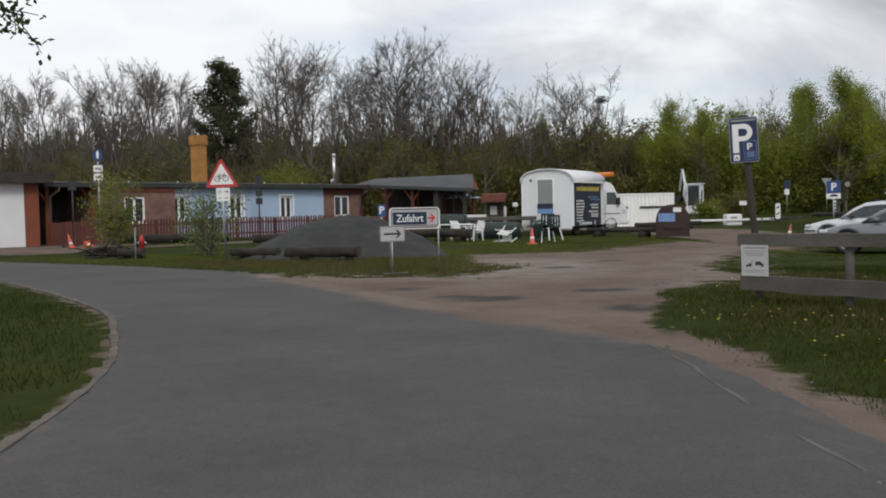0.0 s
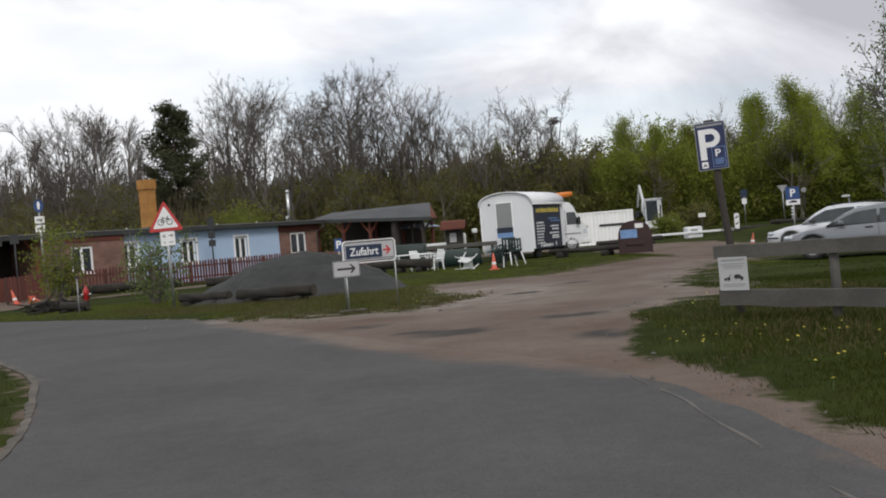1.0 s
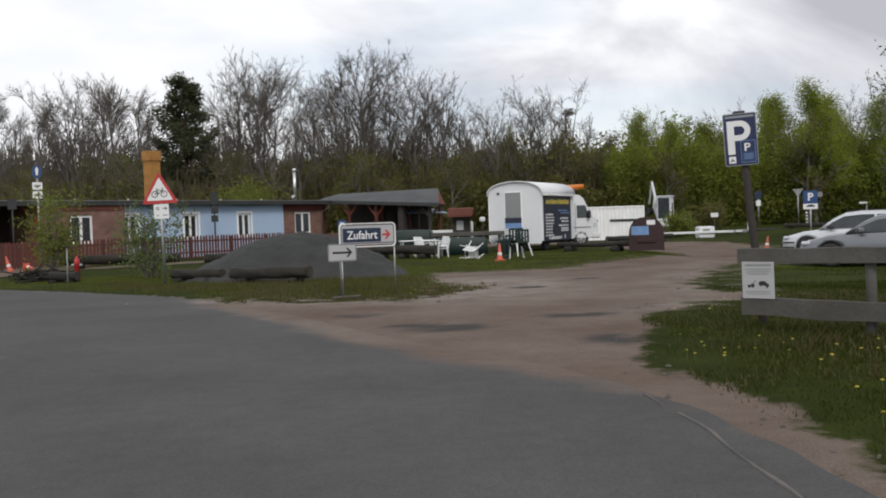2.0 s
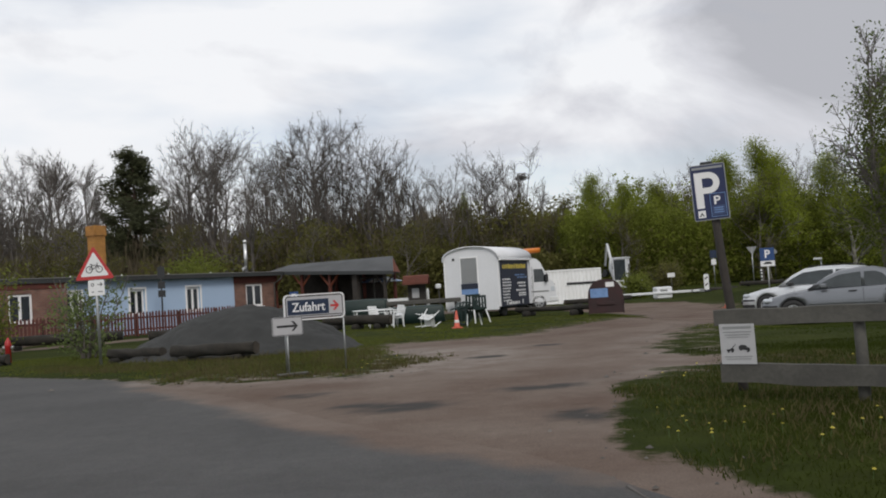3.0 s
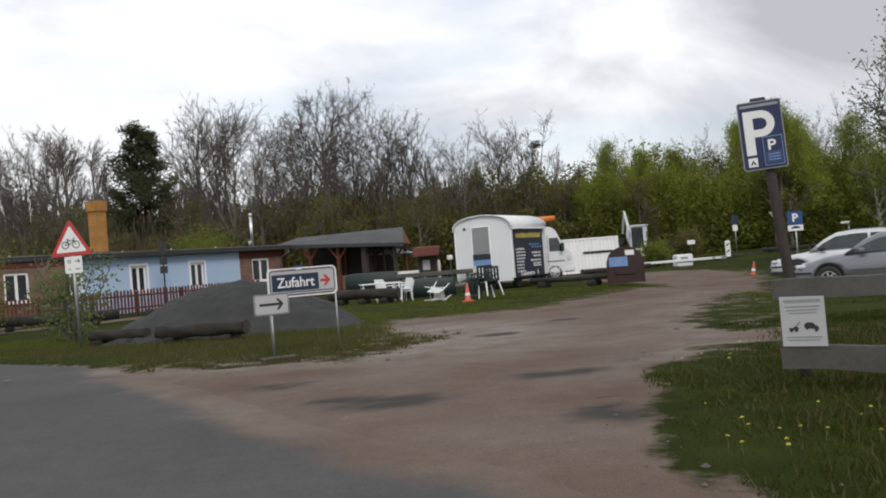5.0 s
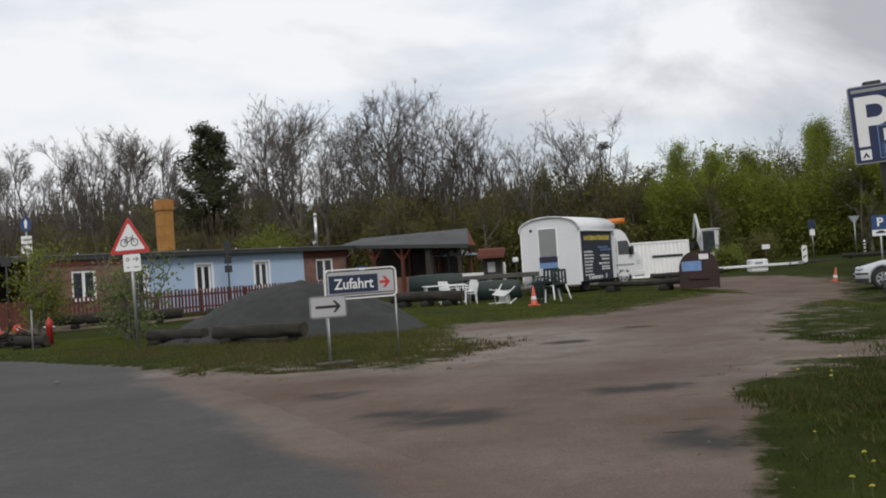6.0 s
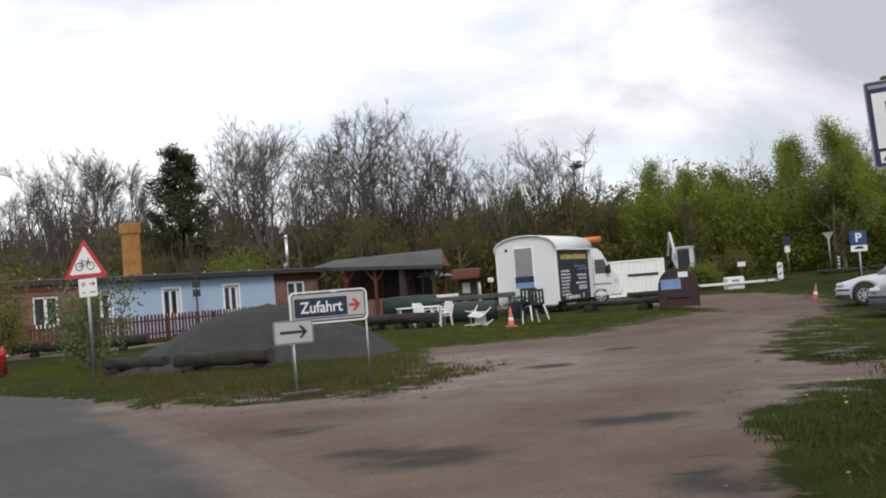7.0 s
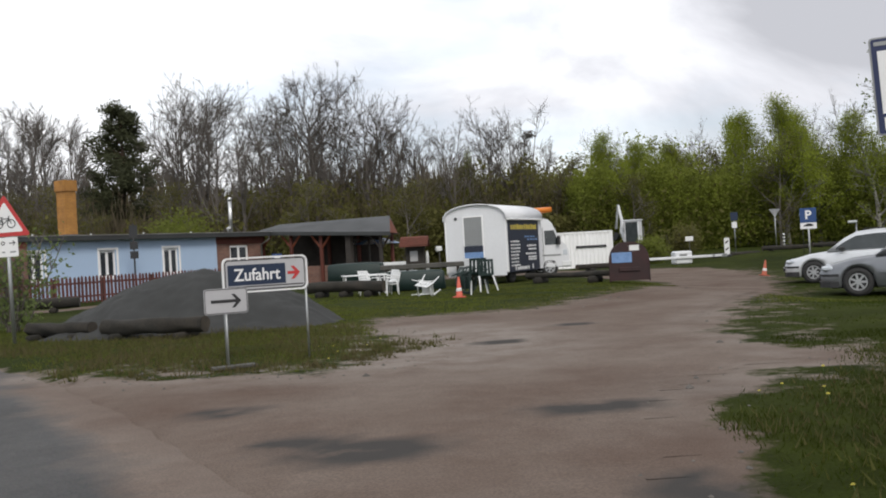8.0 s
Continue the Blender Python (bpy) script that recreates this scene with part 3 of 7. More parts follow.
def make_ground():
    gx, gy = spread(-13, 12, 0.22, -900, 900), spread(2.5, 46, 0.22, -500, 1500)
    X, Y = np.meshgrid(gx, gy)
    x, y = X.ravel(), Y.ravel()
    pts = np.stack([x, y], 1)
    d = inside_distance(pts, TRACK)
    r = inside_distance(pts, ROAD)
    tuft = np.array([noise.noise((a * 0.9, b * 0.9, 0.3)) for a, b in zip(x, y)])
    verge_d = d + 0.30 * smooth01(0.12, 0.65, d + 0.3 * tuft) * smooth01(11.5, 8.0, y) * (x > 0)
    bare = np.maximum(smooth01(0.75, -0.30, verge_d + 0.45 * tuft), 0.72 * smooth01(0.22, 0.0, r))
    # worn strips: path before the picket fence, forecourt, thin grass by the parking place
    bare = np.maximum(bare, 0.9 * smooth01(1.3, 0.5, np.abs((x + 9.5) * -0.72 + (y - 37.3) * 0.69)) * smooth01(-4, -5, x))
    bare = np.maximum(bare, 0.95 * smooth01(-11.5, -13, x) * smooth01(30, 31, y) * smooth01(46, 44, y))
    bare = np.maximum(bare, 0.40 * smooth01(2.2, 0.4, d) * smooth01(12, 14, y))
    z = height(x, y) + np.where(r > 0.4, 0.03 * tuft * smooth01(0.4, 2.5, np.minimum(r, d)), 0.0)
    z = np.where(r < -0.02, -0.03, z * smooth01(0.0, 0.45, r))
    n, k = len(gx), len(gy)
    me = bpy.data.meshes.new("ground")
    i = np.arange(n * k).reshape(k, n)
    f = np.stack([i[:-1, :-1].ravel(), i[:-1, 1:].ravel(), i[1:, 1:].ravel(), i[1:, :-1].ravel()], 1)
    me.from_pydata(np.stack([x, y, z], 1).tolist(), [], f.tolist())
    float_attribute(me, "bare", bare)
    float_attribute(me, "wet", wetness(x, y))
    float_attribute(me, "pale", paleness(x, y, d))
    ob = new("ground", me)
    finish(ob, "ground", True)
    tagged(ob, "spring grass with worn bare soil patches", "ground", kind="structure")
    # the sandy track, laid just above the soil
    inside = ((d < -0.05) & (r > -1.3)).reshape(k, n)
    cell = inside[:-1, :-1] & inside[:-1, 1:] & inside[1:, 1:] & inside[1:, :-1]
    ff = f[cell.ravel()]
    used = np.unique(ff)
    back = -np.ones(n * k, int)
    back[used] = np.arange(len(used))
    rut = np.array([noise.noise((a * 0.5, b * 0.35, 4.0)) for a, b in zip(x[used], y[used])])
    zz = height(x, y)[used] + 0.0006 + 0.0034 * smooth01(0.05, 0.5, -d[used]) + 0.012 * rut * smooth01(0.1, 1.2, -d[used]) * smooth01(0.0, 0.6, r[used])
    me = bpy.data.meshes.new("dirt_track")
    me.from_pydata(np.stack([x[used], y[used], np.where(r[used] < -0.02, -0.02, np.maximum(zz, height(x, y)[used] + 0.0006) * smooth01(-0.02, 0.45, r[used]) + 0.001)], 1).tolist(), [], back[ff].tolist())
    float_attribute(me, "bare", np.ones(len(used)))
    float_attribute(me, "wet", wetness(x[used], y[used]))
    float_attribute(me, "pale", paleness(x[used], y[used], d[used]))
    ob = new("dirt_track", me)
    finish(ob, "ground", True)
    tagged(ob, "sandy brown dirt track with damp patches", "road", kind="structure")
    return x, y, d, r


def resample(line, n):
    s = np.r_[0, np.cumsum(np.hypot(*np.diff(line, axis=0).T))]
    q = np.linspace(0, s[-1], n)
    return np.stack([np.interp(q, s, line[:, 0]), np.interp(q, s, line[:, 1])], 1)


def make_road():
    n, k = 620, 34
    a, b = resample(ROAD_LEFT, n), resample(ROAD_RIGHT, n)
    edge = np.array([0.05 * noise.noise((p[0] * 2, p[1] * 2, 9)) for p in b])
    vs, dust = [], []
    dl = np.hypot(*(b - a).T)
    for i in range(n):
        for j in range(k):
            t = (j / (k - 1)) ** 0.8
            p = a[i] * (1 - t) + b[i] * t + (edge[i] * (1 if j == k - 1 else 0))
            vs.append((p[0], p[1], 0.014 + 0.03 * math.sin(math.pi * t) * 0.5))
            right = (1 - t) * dl[i]
            fan = float(smooth01(7.2, 9.6, p[1])) * float(smooth01(19.5, 15.5, p[1]))
            side = (0.22 + 0.78 * fan) * float(smooth01(0.40 + 0.55 * fan, 0.0, right))
            dust.append(max(side, 0.3 * float(smooth01(0.12, 0.0, t * dl[i]))))
    fs = [(i * k + j, i * k + j + 1, (i + 1) * k + j + 1, (i + 1) * k + j) for i in range(n - 1) for j in range(k - 1)]
    me = bpy.data.meshes.new("road")
    me.from_pydata(vs, [], fs)
    float_attribute(me, "dust", dust)
    float_attribute(me, "wet", [0.0] * len(vs))
    flat = np.array(vs)
    float_attribute(me, "pale", paleness(flat[:, 0], flat[:, 1], inside_distance(flat[:, :2], TRACK)))
    ob = new("road", me)
    finish(ob, "asphalt", True)
    tagged(ob, "grey asphalt road with dusty edge", "road", kind="structure")
    # flush kerb along the grass island
    line = resample(ROAD_LEFT[(ROAD_LEFT[:, 1] > -10) & (ROAD_LEFT[:, 1] < 24)], 420)
    mb = Mesh()
    rings = []
    for i, p in enumerate(line):
        t = line[min(i + 1, len(line) - 1)] - line[max(i - 1, 0)]
        nrm = np.array([-t[1], t[0]]) / np.hypot(*t)
        w = 0.012 * noise.noise((p[0] * 3, p[1] * 3, 2)) + 0.010 * noise.noise((p[0] * 9, p[1] * 9, 4))
        q0, q1 = p - nrm * (0.03 + 1.5 * w), p + nrm * (0.035 + 2.5 * w)
        rings.append([(q0[0], q0[1], -0.05), (q0[0], q0[1], 0.022 + w), (q1[0], q1[1], 0.018 + w), (q1[0], q1[1], -0.05)])
    mb.loft(rings)
    solid("kerb", mb, "kerb", "crumbling sandy road edge beside the grass island", "kerb", kind="structure")


def make_sand_edge():
    """The thin pale line of washed sand where the asphalt ends."""
    line = resample(curve([(1.83, 3.2), (1.79, 4.05), (1.74, 5.15), (1.76, 6.8), (1.69, 7.8)], 0.1), 110)
    rings = []
    for i, p in enumerate(line):
        w = 0.002 + 0.014 * max(0.0, noise.noise((p[0] * 2.2, p[1] * 2.2, 6)) + 0.30)
        s = 0.03 * noise.noise((p[0] * 1.5, p[1] * 1.5, 8))
        z = 0.021 if noise.noise((p[0] * 1.1, p[1] * 1.1, 12)) > -0.12 else 0.004
        rings.append([(p[0] - w + s, p[1], z - 0.01), (p[0] - w * 0.5 + s, p[1], z + 0.005), (p[0] + w + s, p[1], z + 0.004), (p[0] + w * 1.6 + s, p[1], z - 0.012)])
    solid("trim", Mesh().loft(rings), "sand", "thin pale sand line along the asphalt edge", "road edge", kind="structure", smooth=True)


make_ground()
make_road()
make_sand_edge()


# ---------------------------------------------------------------- long flat-roofed house
HOUSE = Matrix.LocRotScale((-16.4, 39.3, 0.0), Euler((0, 0, math.atan2(0.768, 0.640))), None)  # x along the front, y into the house


def wall_with_holes(x0, x1, z0, z1, y0, y1, holes):
    """A wall from x0 to x1 and z0 to z1, thick from y0 to y1, with openings (x0, x1, z0, z1) through it."""
    xs = sorted({x0, x1, *[h[0] for h in holes], *[h[1] for h in holes]})
    zs = sorted({z0, z1, *[h[2] for h in holes], *[h[3] for h in holes]})

    def full(i, j):
        if not (0 <= i < len(xs) - 1 and 0 <= j < len(zs) - 1):
            return False
        cx, cz = (xs[i] + xs[i + 1]) / 2, (zs[j] + zs[j + 1]) / 2
        return not any(h[0] < cx < h[1] and h[2] < cz < h[3] for h in holes)

    mb = Mesh()
    for i in range(len(xs) - 1):
        for j in range(len(zs) - 1):
            if not full(i, j):
                continue
            a, b, c, d = xs[i], xs[i + 1], zs[j], zs[j + 1]
            mb.add([(a, y0, c), (b, y0, c), (b, y0, d), (a, y0, d)], [(0, 1, 2, 3)])
            mb.add([(a, y1, c), (b, y1, c), (b, y1, d), (a, y1, d)], [(3, 2, 1, 0)])
            if not full(i - 1, j):
                mb.add([(a, y0, c), (a, y1, c), (a, y1, d), (a, y0, d)], [(3, 2, 1, 0)])
            if not full(i + 1, j):
                mb.add([(b, y0, c), (b, y1, c), (b, y1, d), (b, y0, d)], [(0, 1, 2, 3)])
            if not full(i, j - 1):
                mb.add([(a, y0, c), (b, y0, c), (b, y1, c), (a, y1, c)], [(3, 2, 1, 0)])
            if not full(i, j + 1):
                mb.add([(a, y0, d), (b, y0, d), (b, y1, d), (a, y1, d)], [(0, 1, 2, 3)])
    return mb


def frame_bars(w, h, t, y0, y1, c=0.0):
    mb = Mesh()
    mb.box(-w / 2, -w / 2 + t, y0, y1, 0, h, c=c)
    mb.box(w / 2 - t, w / 2, y0, y1, 0, h, c=c)
    mb.box(-w / 2 + t, w / 2 - t, y0, y1, 0, t, c=c)
    mb.box(-w / 2 + t, w / 2 - t, y0, y1, h - t, h, c=c)
    return mb


def house_window(parent, x, z, w, h, surround, y=0.0):
    """A two-leaf window in the front wall, its middle at x, its sill at z."""
    win = part("window", frame_bars(w, h, 0.035, 0.05, 0.13), "frame", parent, "white two-leaf window")
    win.location = (x, y, z)
    for s in (-1, 1):
        leaf = frame_bars(w / 2 - 0.036, h - 0.075, 0.056, 0.045, 0.115)
        ob = part("window_leaf", leaf, "frame", win)
        ob.location = (s * (w / 4 - 0.017), 0, 0.037)
        pane = Mesh().box(-w / 4 + 0.058, w / 4 - 0.058, 0.078, 0.084, 0.04, h - 0.115)
        part("pane", pane, "glass", ob)
    part("sill", Mesh().box(-w / 2 - 0.05, w / 2 + 0.05, -0.06, 0.05, -0.035, -0.002, c=0.006), "frame", win)
    if surround:
        sm = Mesh()
        t = 0.10
        sm.box(-w / 2 - t, -w / 2 - 0.002, -0.062, -0.036, -0.05, h + t, c=0.006)
        sm.box(w / 2 + 0.002, w / 2 + t, -0.062, -0.036, -0.05, h + t, c=0.006)
        sm.box(-w / 2 - 0.002, w / 2 + 0.002, -0.062, -0.036, h + 0.002, h + t, c=0.006)
        part("window_surround", sm, "white_bright", win, "white painted surround")
    return win


def make_house():
    house = thing("house", HOUSE, "long low flat-roofed house, blue rendered and brick", "house")
    L, D, H, T = 18.5, 6.6, 2.45, 0.24
    porch = 2.2
    wins = [(3.95, 0.84, 1.04, 1.18, False, False), (6.50, 0.86, 0.80, 1.16, True, True), (9.78, 0.86, 0.80, 1.16, True, True), (13.0, 0.86, 0.80, 1.16, False, True), (17.0, 0.90, 1.15, 1.14, False, False)]
    wing = 0.34  # the brick wing stands before the blue front

    def holes(a, b):
        return [(x - w / 2, x + w / 2, z, z + h) for x, z, w, h, _, _ in wins if a < x < b]

    part("brick_wall", wall_with_holes(porch, 6.04, 0, H, -wing, T, holes(porch, 6.04)), "brick", house, "red brick front wall")
    part("blue_wall", wall_with_holes(6.042, 15.6, 0, H, -0.035, T - 0.035, holes(6.042, 15.6)), "blue", house, "light blue rendered front wall")
    part("brick_wall", wall_with_holes(15.6, L, 0, H, 0, T, holes(15.6, L)), "brick", house, "red brick end section")
    part("back_wall", Mesh().box(0, L, D - T, D, 0, H), "brick", house)
    part("end_wall", Mesh().box(L - T, L, T + 0.002, D - T - 0.002, 0, H), "brick", house)
    part("end_wall", Mesh().box(0, T, 2.6, D - T - 0.002, 0, H), "brick", house)
    part("porch_wall", Mesh().box(0.002, porch + T, 2.3, 2.56, 0, H), "darkwood", house, "dark boarded wall inside the porch")
    part("porch_wall", Mesh().box(porch, porch + T, T + 0.002, 2.298, 0, H), "brick", house)
    part("interior_partition", Mesh().box(porch + T + 0.01, L - T - 0.01, 3.2, 3.3, 0, H), "darkwood", house)
    roof = Mesh()
    roof.box(-0.25, L + 0.25, -0.42, D + 0.3, H + 0.002, H + 0.16, c=0.01)
    part("roof", roof, "roof", house, "flat bitumen felt roof")
    part("fascia", Mesh().box(-0.27, L + 0.27, -0.45, -0.422, H - 0.02, H + 0.17, c=0.004), "fascia", house, "dark eaves board")
    part("flashing", Mesh().box(-0.28, L + 0.28, -0.47, -0.40, H + 0.172, H + 0.20, c=0.004), "gutter", house, "pale zinc roof edge")
    part("parapet", Mesh().box(0.0, porch + 0.6, -0.30, -0.22, 0, 0.95, c=0.01), "redwood", house, "dark red boarded porch parapet")
    part("frieze_board", Mesh().box(15.58, L + 0.02, -0.05, -0.002, H - 0.34, H - 0.002, c=0.004), "redwood", house, "dark red board under the eaves")
    part("frieze_board", Mesh().box(porch - 0.02, 6.03, -wing - 0.03, -wing - 0.002, H - 0.25, H - 0.002, c=0.004), "redwood", house)
    for x in (0.12, porch - 0.06):
        part("post", Mesh().box(x - 0.07, x + 0.07, 0.02, 0.16, 0, H, c=0.01), "redwood_sunlit", house)
        for s in (-1, 1):
            br = Mesh()
            br.tube([(x, 0.09, H - 0.62), (x + s * 0.5, 0.09, H - 0.04)], 0.05, 4)
            part("brace", br, "redwood_sunlit", house)
    for x in (0.42, L + 0.12):
        dp = Mesh()
        dp.tube([(x, -0.40, H - 0.02), (x, -0.40, H - 0.14), (x - 0.25, -0.10, H - 0.42), (x - 0.25, -0.10, 0.1)], 0.045, 8)
        part("downpipe", dp, "gutter", house, "zinc downpipe", True)
    for x, z, w, h, cu, su in wins:
        house_window(house, x, z, w, h, su, -wing if x < 5 else 0.0)
    for x, _, w, h, cu, _ in wins:
        if cu:
            n, rows = 24, []
            c = Mesh()
            for k in range(n + 1):
                a = x - w / 2 + 0.03 + (w - 0.06) * k / n
                rows.append((a, 0.20 + 0.025 * math.sin(k * 1.7)))
            c.add([(a, b, 0.9) for a, b in rows] + [(a, b, 2.0) for a, b in rows], [(k, k + 1, n + 2 + k, n + 1 + k) for k in range(n)])
            part("curtain", c, "curtain", house, "pale net curtain")
    # chimney and flue
    ch = part("chimney", Mesh().box(-0.31, 0.31, -0.31, 0.31, 0, 2.75, c=0.02), "brick_orange", house, "square orange brick chimney")
    inv = HOUSE.inverted()
    p = inv @ Vector((-13.05, 51.3, 0))
    ch.location = (p.x, p.y, H + 0.15)
    part("chimney_head", Mesh().box(-0.36, 0.36, -0.36, 0.36, 2.28, 2.80, c=0.02), "brick_orange", ch)
    part("chimney_foot", Mesh().box(-0.37, 0.37, -0.37, 0.37, -0.02, 0.32, c=0.02), "roof", ch)
    p = inv @ Vector((-6.15, 54.6, 0))
    fl = part("flue_pipe", Mesh().tube([(0, 0, 0), (0, 0, 1.78)], 0.085, 12), "flue", house, "shiny steel flue pipe", True)
    fl.location = (p.x, p.y, H + 0.15)
    part("flue_cap", Mesh().turned([(0.10, 1.72), (0.115, 1.80), (0.07, 1.88), (0.01, 1.90)], 12), "flue", fl, "", True)
    part("flue_tee", Mesh().tube([(-0.22, 0, 0.0), (-0.22, 0, 0.34), (0, 0, 0.40)], 0.07, 10), "flue", fl, "", True)
    for k in range(5):
        v = Mesh().turned([(0.025, 0), (0.025, 0.09), (0.038, 0.095), (0.034, 0.13), (0.01, 0.135)], 8)
        vo = part("roof_vent", v, "white_plastic", house)
        vo.location = (4.2 + 2.6 * k, 0.5, H + 0.16)


def make_garage():
    g = thing("garage", Matrix.LocRotScale((-16.38, 38.62, 0), Euler((0, 0, math.atan2(0.768, 0.640) - 0.25)), None), "white-walled garage with a dark flat roof", "garage")
    part("wall", Mesh().box(-7.5, -0.55, 0, 0.25, 0, 2.655, c=0.01), "white", g, "white rendered wall")
    part("side_wall", Mesh().box(-0.54, 0.0, -0.03, 0.26, 0, 2.655, c=0.01), "redwood_sunlit", g, "rust-red boarded corner")
    part("side_wall", Mesh().box(-0.25, 0.0, 0.27, 2.2, 0, 2.55), "redwood", g)
    part("back_wall", Mesh().box(-7.5, -0.26, 1.95, 2.2, 0, 2.55), "redwood", g)
    part("roof", Mesh().box(-7.7, 0.45, -0.5, 2.4, 2.66, 2.80, c=0.01), "roof", g)
    part("fascia", Mesh().box(-7.72, 0.47, -0.535, -0.502, 2.56, 2.98, c=0.01), "darkwood", g, "tall dark brown fascia")
    part("fascia", Mesh().box(0.452, 0.487, -0.50, 2.4, 2.66, 2.98, c=0.01), "fascia", g)


def make_pavilion():
    """The open timber shelter beside the house; its eaves fall and widen towards the far end."""
    m = Matrix.LocRotScale((-4.84, 53.9, 0), Euler((0, 0, math.atan2(-4.1, 6.44))), None)
    pv = thing("pavilion", m, "open timber shelter with red posts and grey felt roof", "pavilion")
    L = 7.63

    def eave(x):
        return 2.66 - 0.42 * x / L
    r = Mesh()
    r.loft([[(-0.05, 0, 2.58), (-0.05, 0, 2.68), (0.25, 1.55, 3.02), (1.4, 3.4, 2.60), (1.4, 3.4, 2.50), (0.25, 1.55, 2.90)],
            [(L + 0.05, 0, 2.14), (L + 0.05, 0, 2.24), (L - 1.2, 2.1, 3.06), (L - 2.2, 4.4, 2.30), (L - 2.2, 4.4, 2.20), (L - 1.2, 2.1, 2.94)]])
    part("roof", r, "roof", pv, "grey felt saddle roof")
    part("gable_boards", Mesh().loft([[(L - 0.06, 0.12, 2.20), (L - 2.1, 4.2, 2.24), (L - 1.25, 2.1, 2.95)], [(L - 0.01, 0.14, 2.20), (L - 2.05, 4.22, 2.24), (L - 1.2, 2.12, 2.95)]]), "redwood_sunlit", pv, "rust-red gable boards")
    part("fascia", Mesh().loft([[(-0.05, -0.03, 2.50), (-0.05, -0.002, 2.50), (-0.05, -0.002, 2.66), (-0.05, -0.03, 2.66)], [(L + 0.05, -0.03, 2.06), (L + 0.05, -0.002, 2.06), (L + 0.05, -0.002, 2.22), (L + 0.05, -0.03, 2.22)]]), "fascia", pv)
    for x in (0.12, 1.85, 3.62, 6.95):
        z = eave(x) - 0.12
        part("post", Mesh().box(x - 0.07, x + 0.07, 0.25, 0.39, 0, z, c=0.01), "redwood" if x < 6 else "darkwood", pv)
        for sd in (-1, 1):
            if x == 0.12 and sd < 0:
                continue
            part("brace", Mesh().tube([(x, 0.32, z - 0.68), (x + sd * 0.58, 0.32, z - 0.02)], 0.058, 4), "redwood_sunlit" if x < 6 else "darkwood", pv)
    part("pillar", Mesh().box(5.06, 5.34, 0.2, 0.5, 0, eave(5.2) - 0.05, c=0.01), "darkwood", pv, "broad dark pillar")
    for x, y in ((2.4, 2.7), (4.0, 3.0), (L - 2.3, 4.0)):
        part("post", Mesh().box(x - 0.07, x + 0.07, y - 0.07, y + 0.07, 0, 2.28, c=0.01), "redwood", pv)
    part("parapet", Mesh().box(0.2, 4.95, 0.42, 0.60, 0, 0.85, c=0.01), "brick", pv, "low brick parapet")
    part("rear_wall", Mesh().loft([[(0.3, 2.4, 0), (0.3, 2.52, 0), (0.3, 2.52, 2.6), (0.3, 2.4, 2.6)], [(4.9, 3.5, 0), (4.9, 3.62, 0), (4.9, 3.62, 2.42), (4.9, 3.5, 2.42)]]), "darkwood", pv, "dark boarded rear wall")
    wf = part("window_frame", frame_bars(0.9, 1.2, 0.08, -0.03, 0.03), "greywood", pv, "pale frame in the rear wall")
    wf.location = (4.45, 2.6, 0.85)


make_house()
make_garage()
make_pavilion()


def make_picket_fence():
    a, b = Vector((-14.6, 36.4, 0)), Vector((-4.9, 46.9, 0))
    d = (b - a)
    n = 96
    f = thing("picket_fence", Matrix.LocRotScale(a, Euler((0, 0, math.atan2(d.y, d.x))), None), "dark reddish-brown wooden picket fence before the house", "fence")
    L = d.length
    for z in (0.26, 0.74):
        part("rail", Mesh().box(0, L, 0.012, 0.05, z, z + 0.07, c=0.006), "picket", f)
    pk = Mesh().loft([[(x, y, z) for x, z in ((-0.045, 0.05), (0.045, 0.05), (0.045, 0.94), (0.02, 1.01), (-0.02, 1.01), (-0.045, 0.94))] for y in (-0.012, 0.011)]).mesh("picket")
    pk.materials.append(M["picket"])
    rnd = random.Random(3)
    for k in range(n):
        o = new("picket", pk)
        o.parent = f
        o.location = (0.07 + (L - 0.14) * k / (n - 1), 0, rnd.uniform(-0.015, 0.02))
        o.rotation_euler = (0, rnd.uniform(-0.02, 0.02), 0)
    for k in range(8):
        x = 0.1 + (L - 0.2) * k / 7
        part("post", Mesh().box(x - 0.05, x + 0.05, 0.055, 0.15, 0, 0.95, c=0.01), "darkwood", f)


make_picket_fence()


# ---------------------------------------------------------------- signs
def sign_plate(parent, name, outline, y0, y1, material, label=""):
    return part(name, Mesh().plate(outline, y0, y1), material, parent, label)


def facing(x, y, z=None, turn=0.0, lean=0.0):
    """A pose on the ground whose -y side looks towards the road; turn in degrees."""
    return Matrix.LocRotScale((x, y, hz(x, y) if z is None else z), Euler((0, radians(lean), radians(turn))), None)


def arrow_outline(w, h, t):
    """A straight arrow to +x with an open chevron head, as three bars."""
    mb = Mesh()
    mb.plate([(-w / 2, -t / 2), (w / 2 - t * 0.6, -t / 2), (w / 2 - t * 0.6, t / 2), (-w / 2, t / 2)], -0.0005, 0.0015)
    k = h / 2
    for s in (-1, 1):
        mb.plate([(w / 2, 0), (w / 2 - k * 0.95, s * k), (w / 2 - k * 0.95 - t * 1.1, s * k), (w / 2 - t * 1.35, 0)][::s], -0.0007 - 0.0004 * s, 0.0013)
    return mb


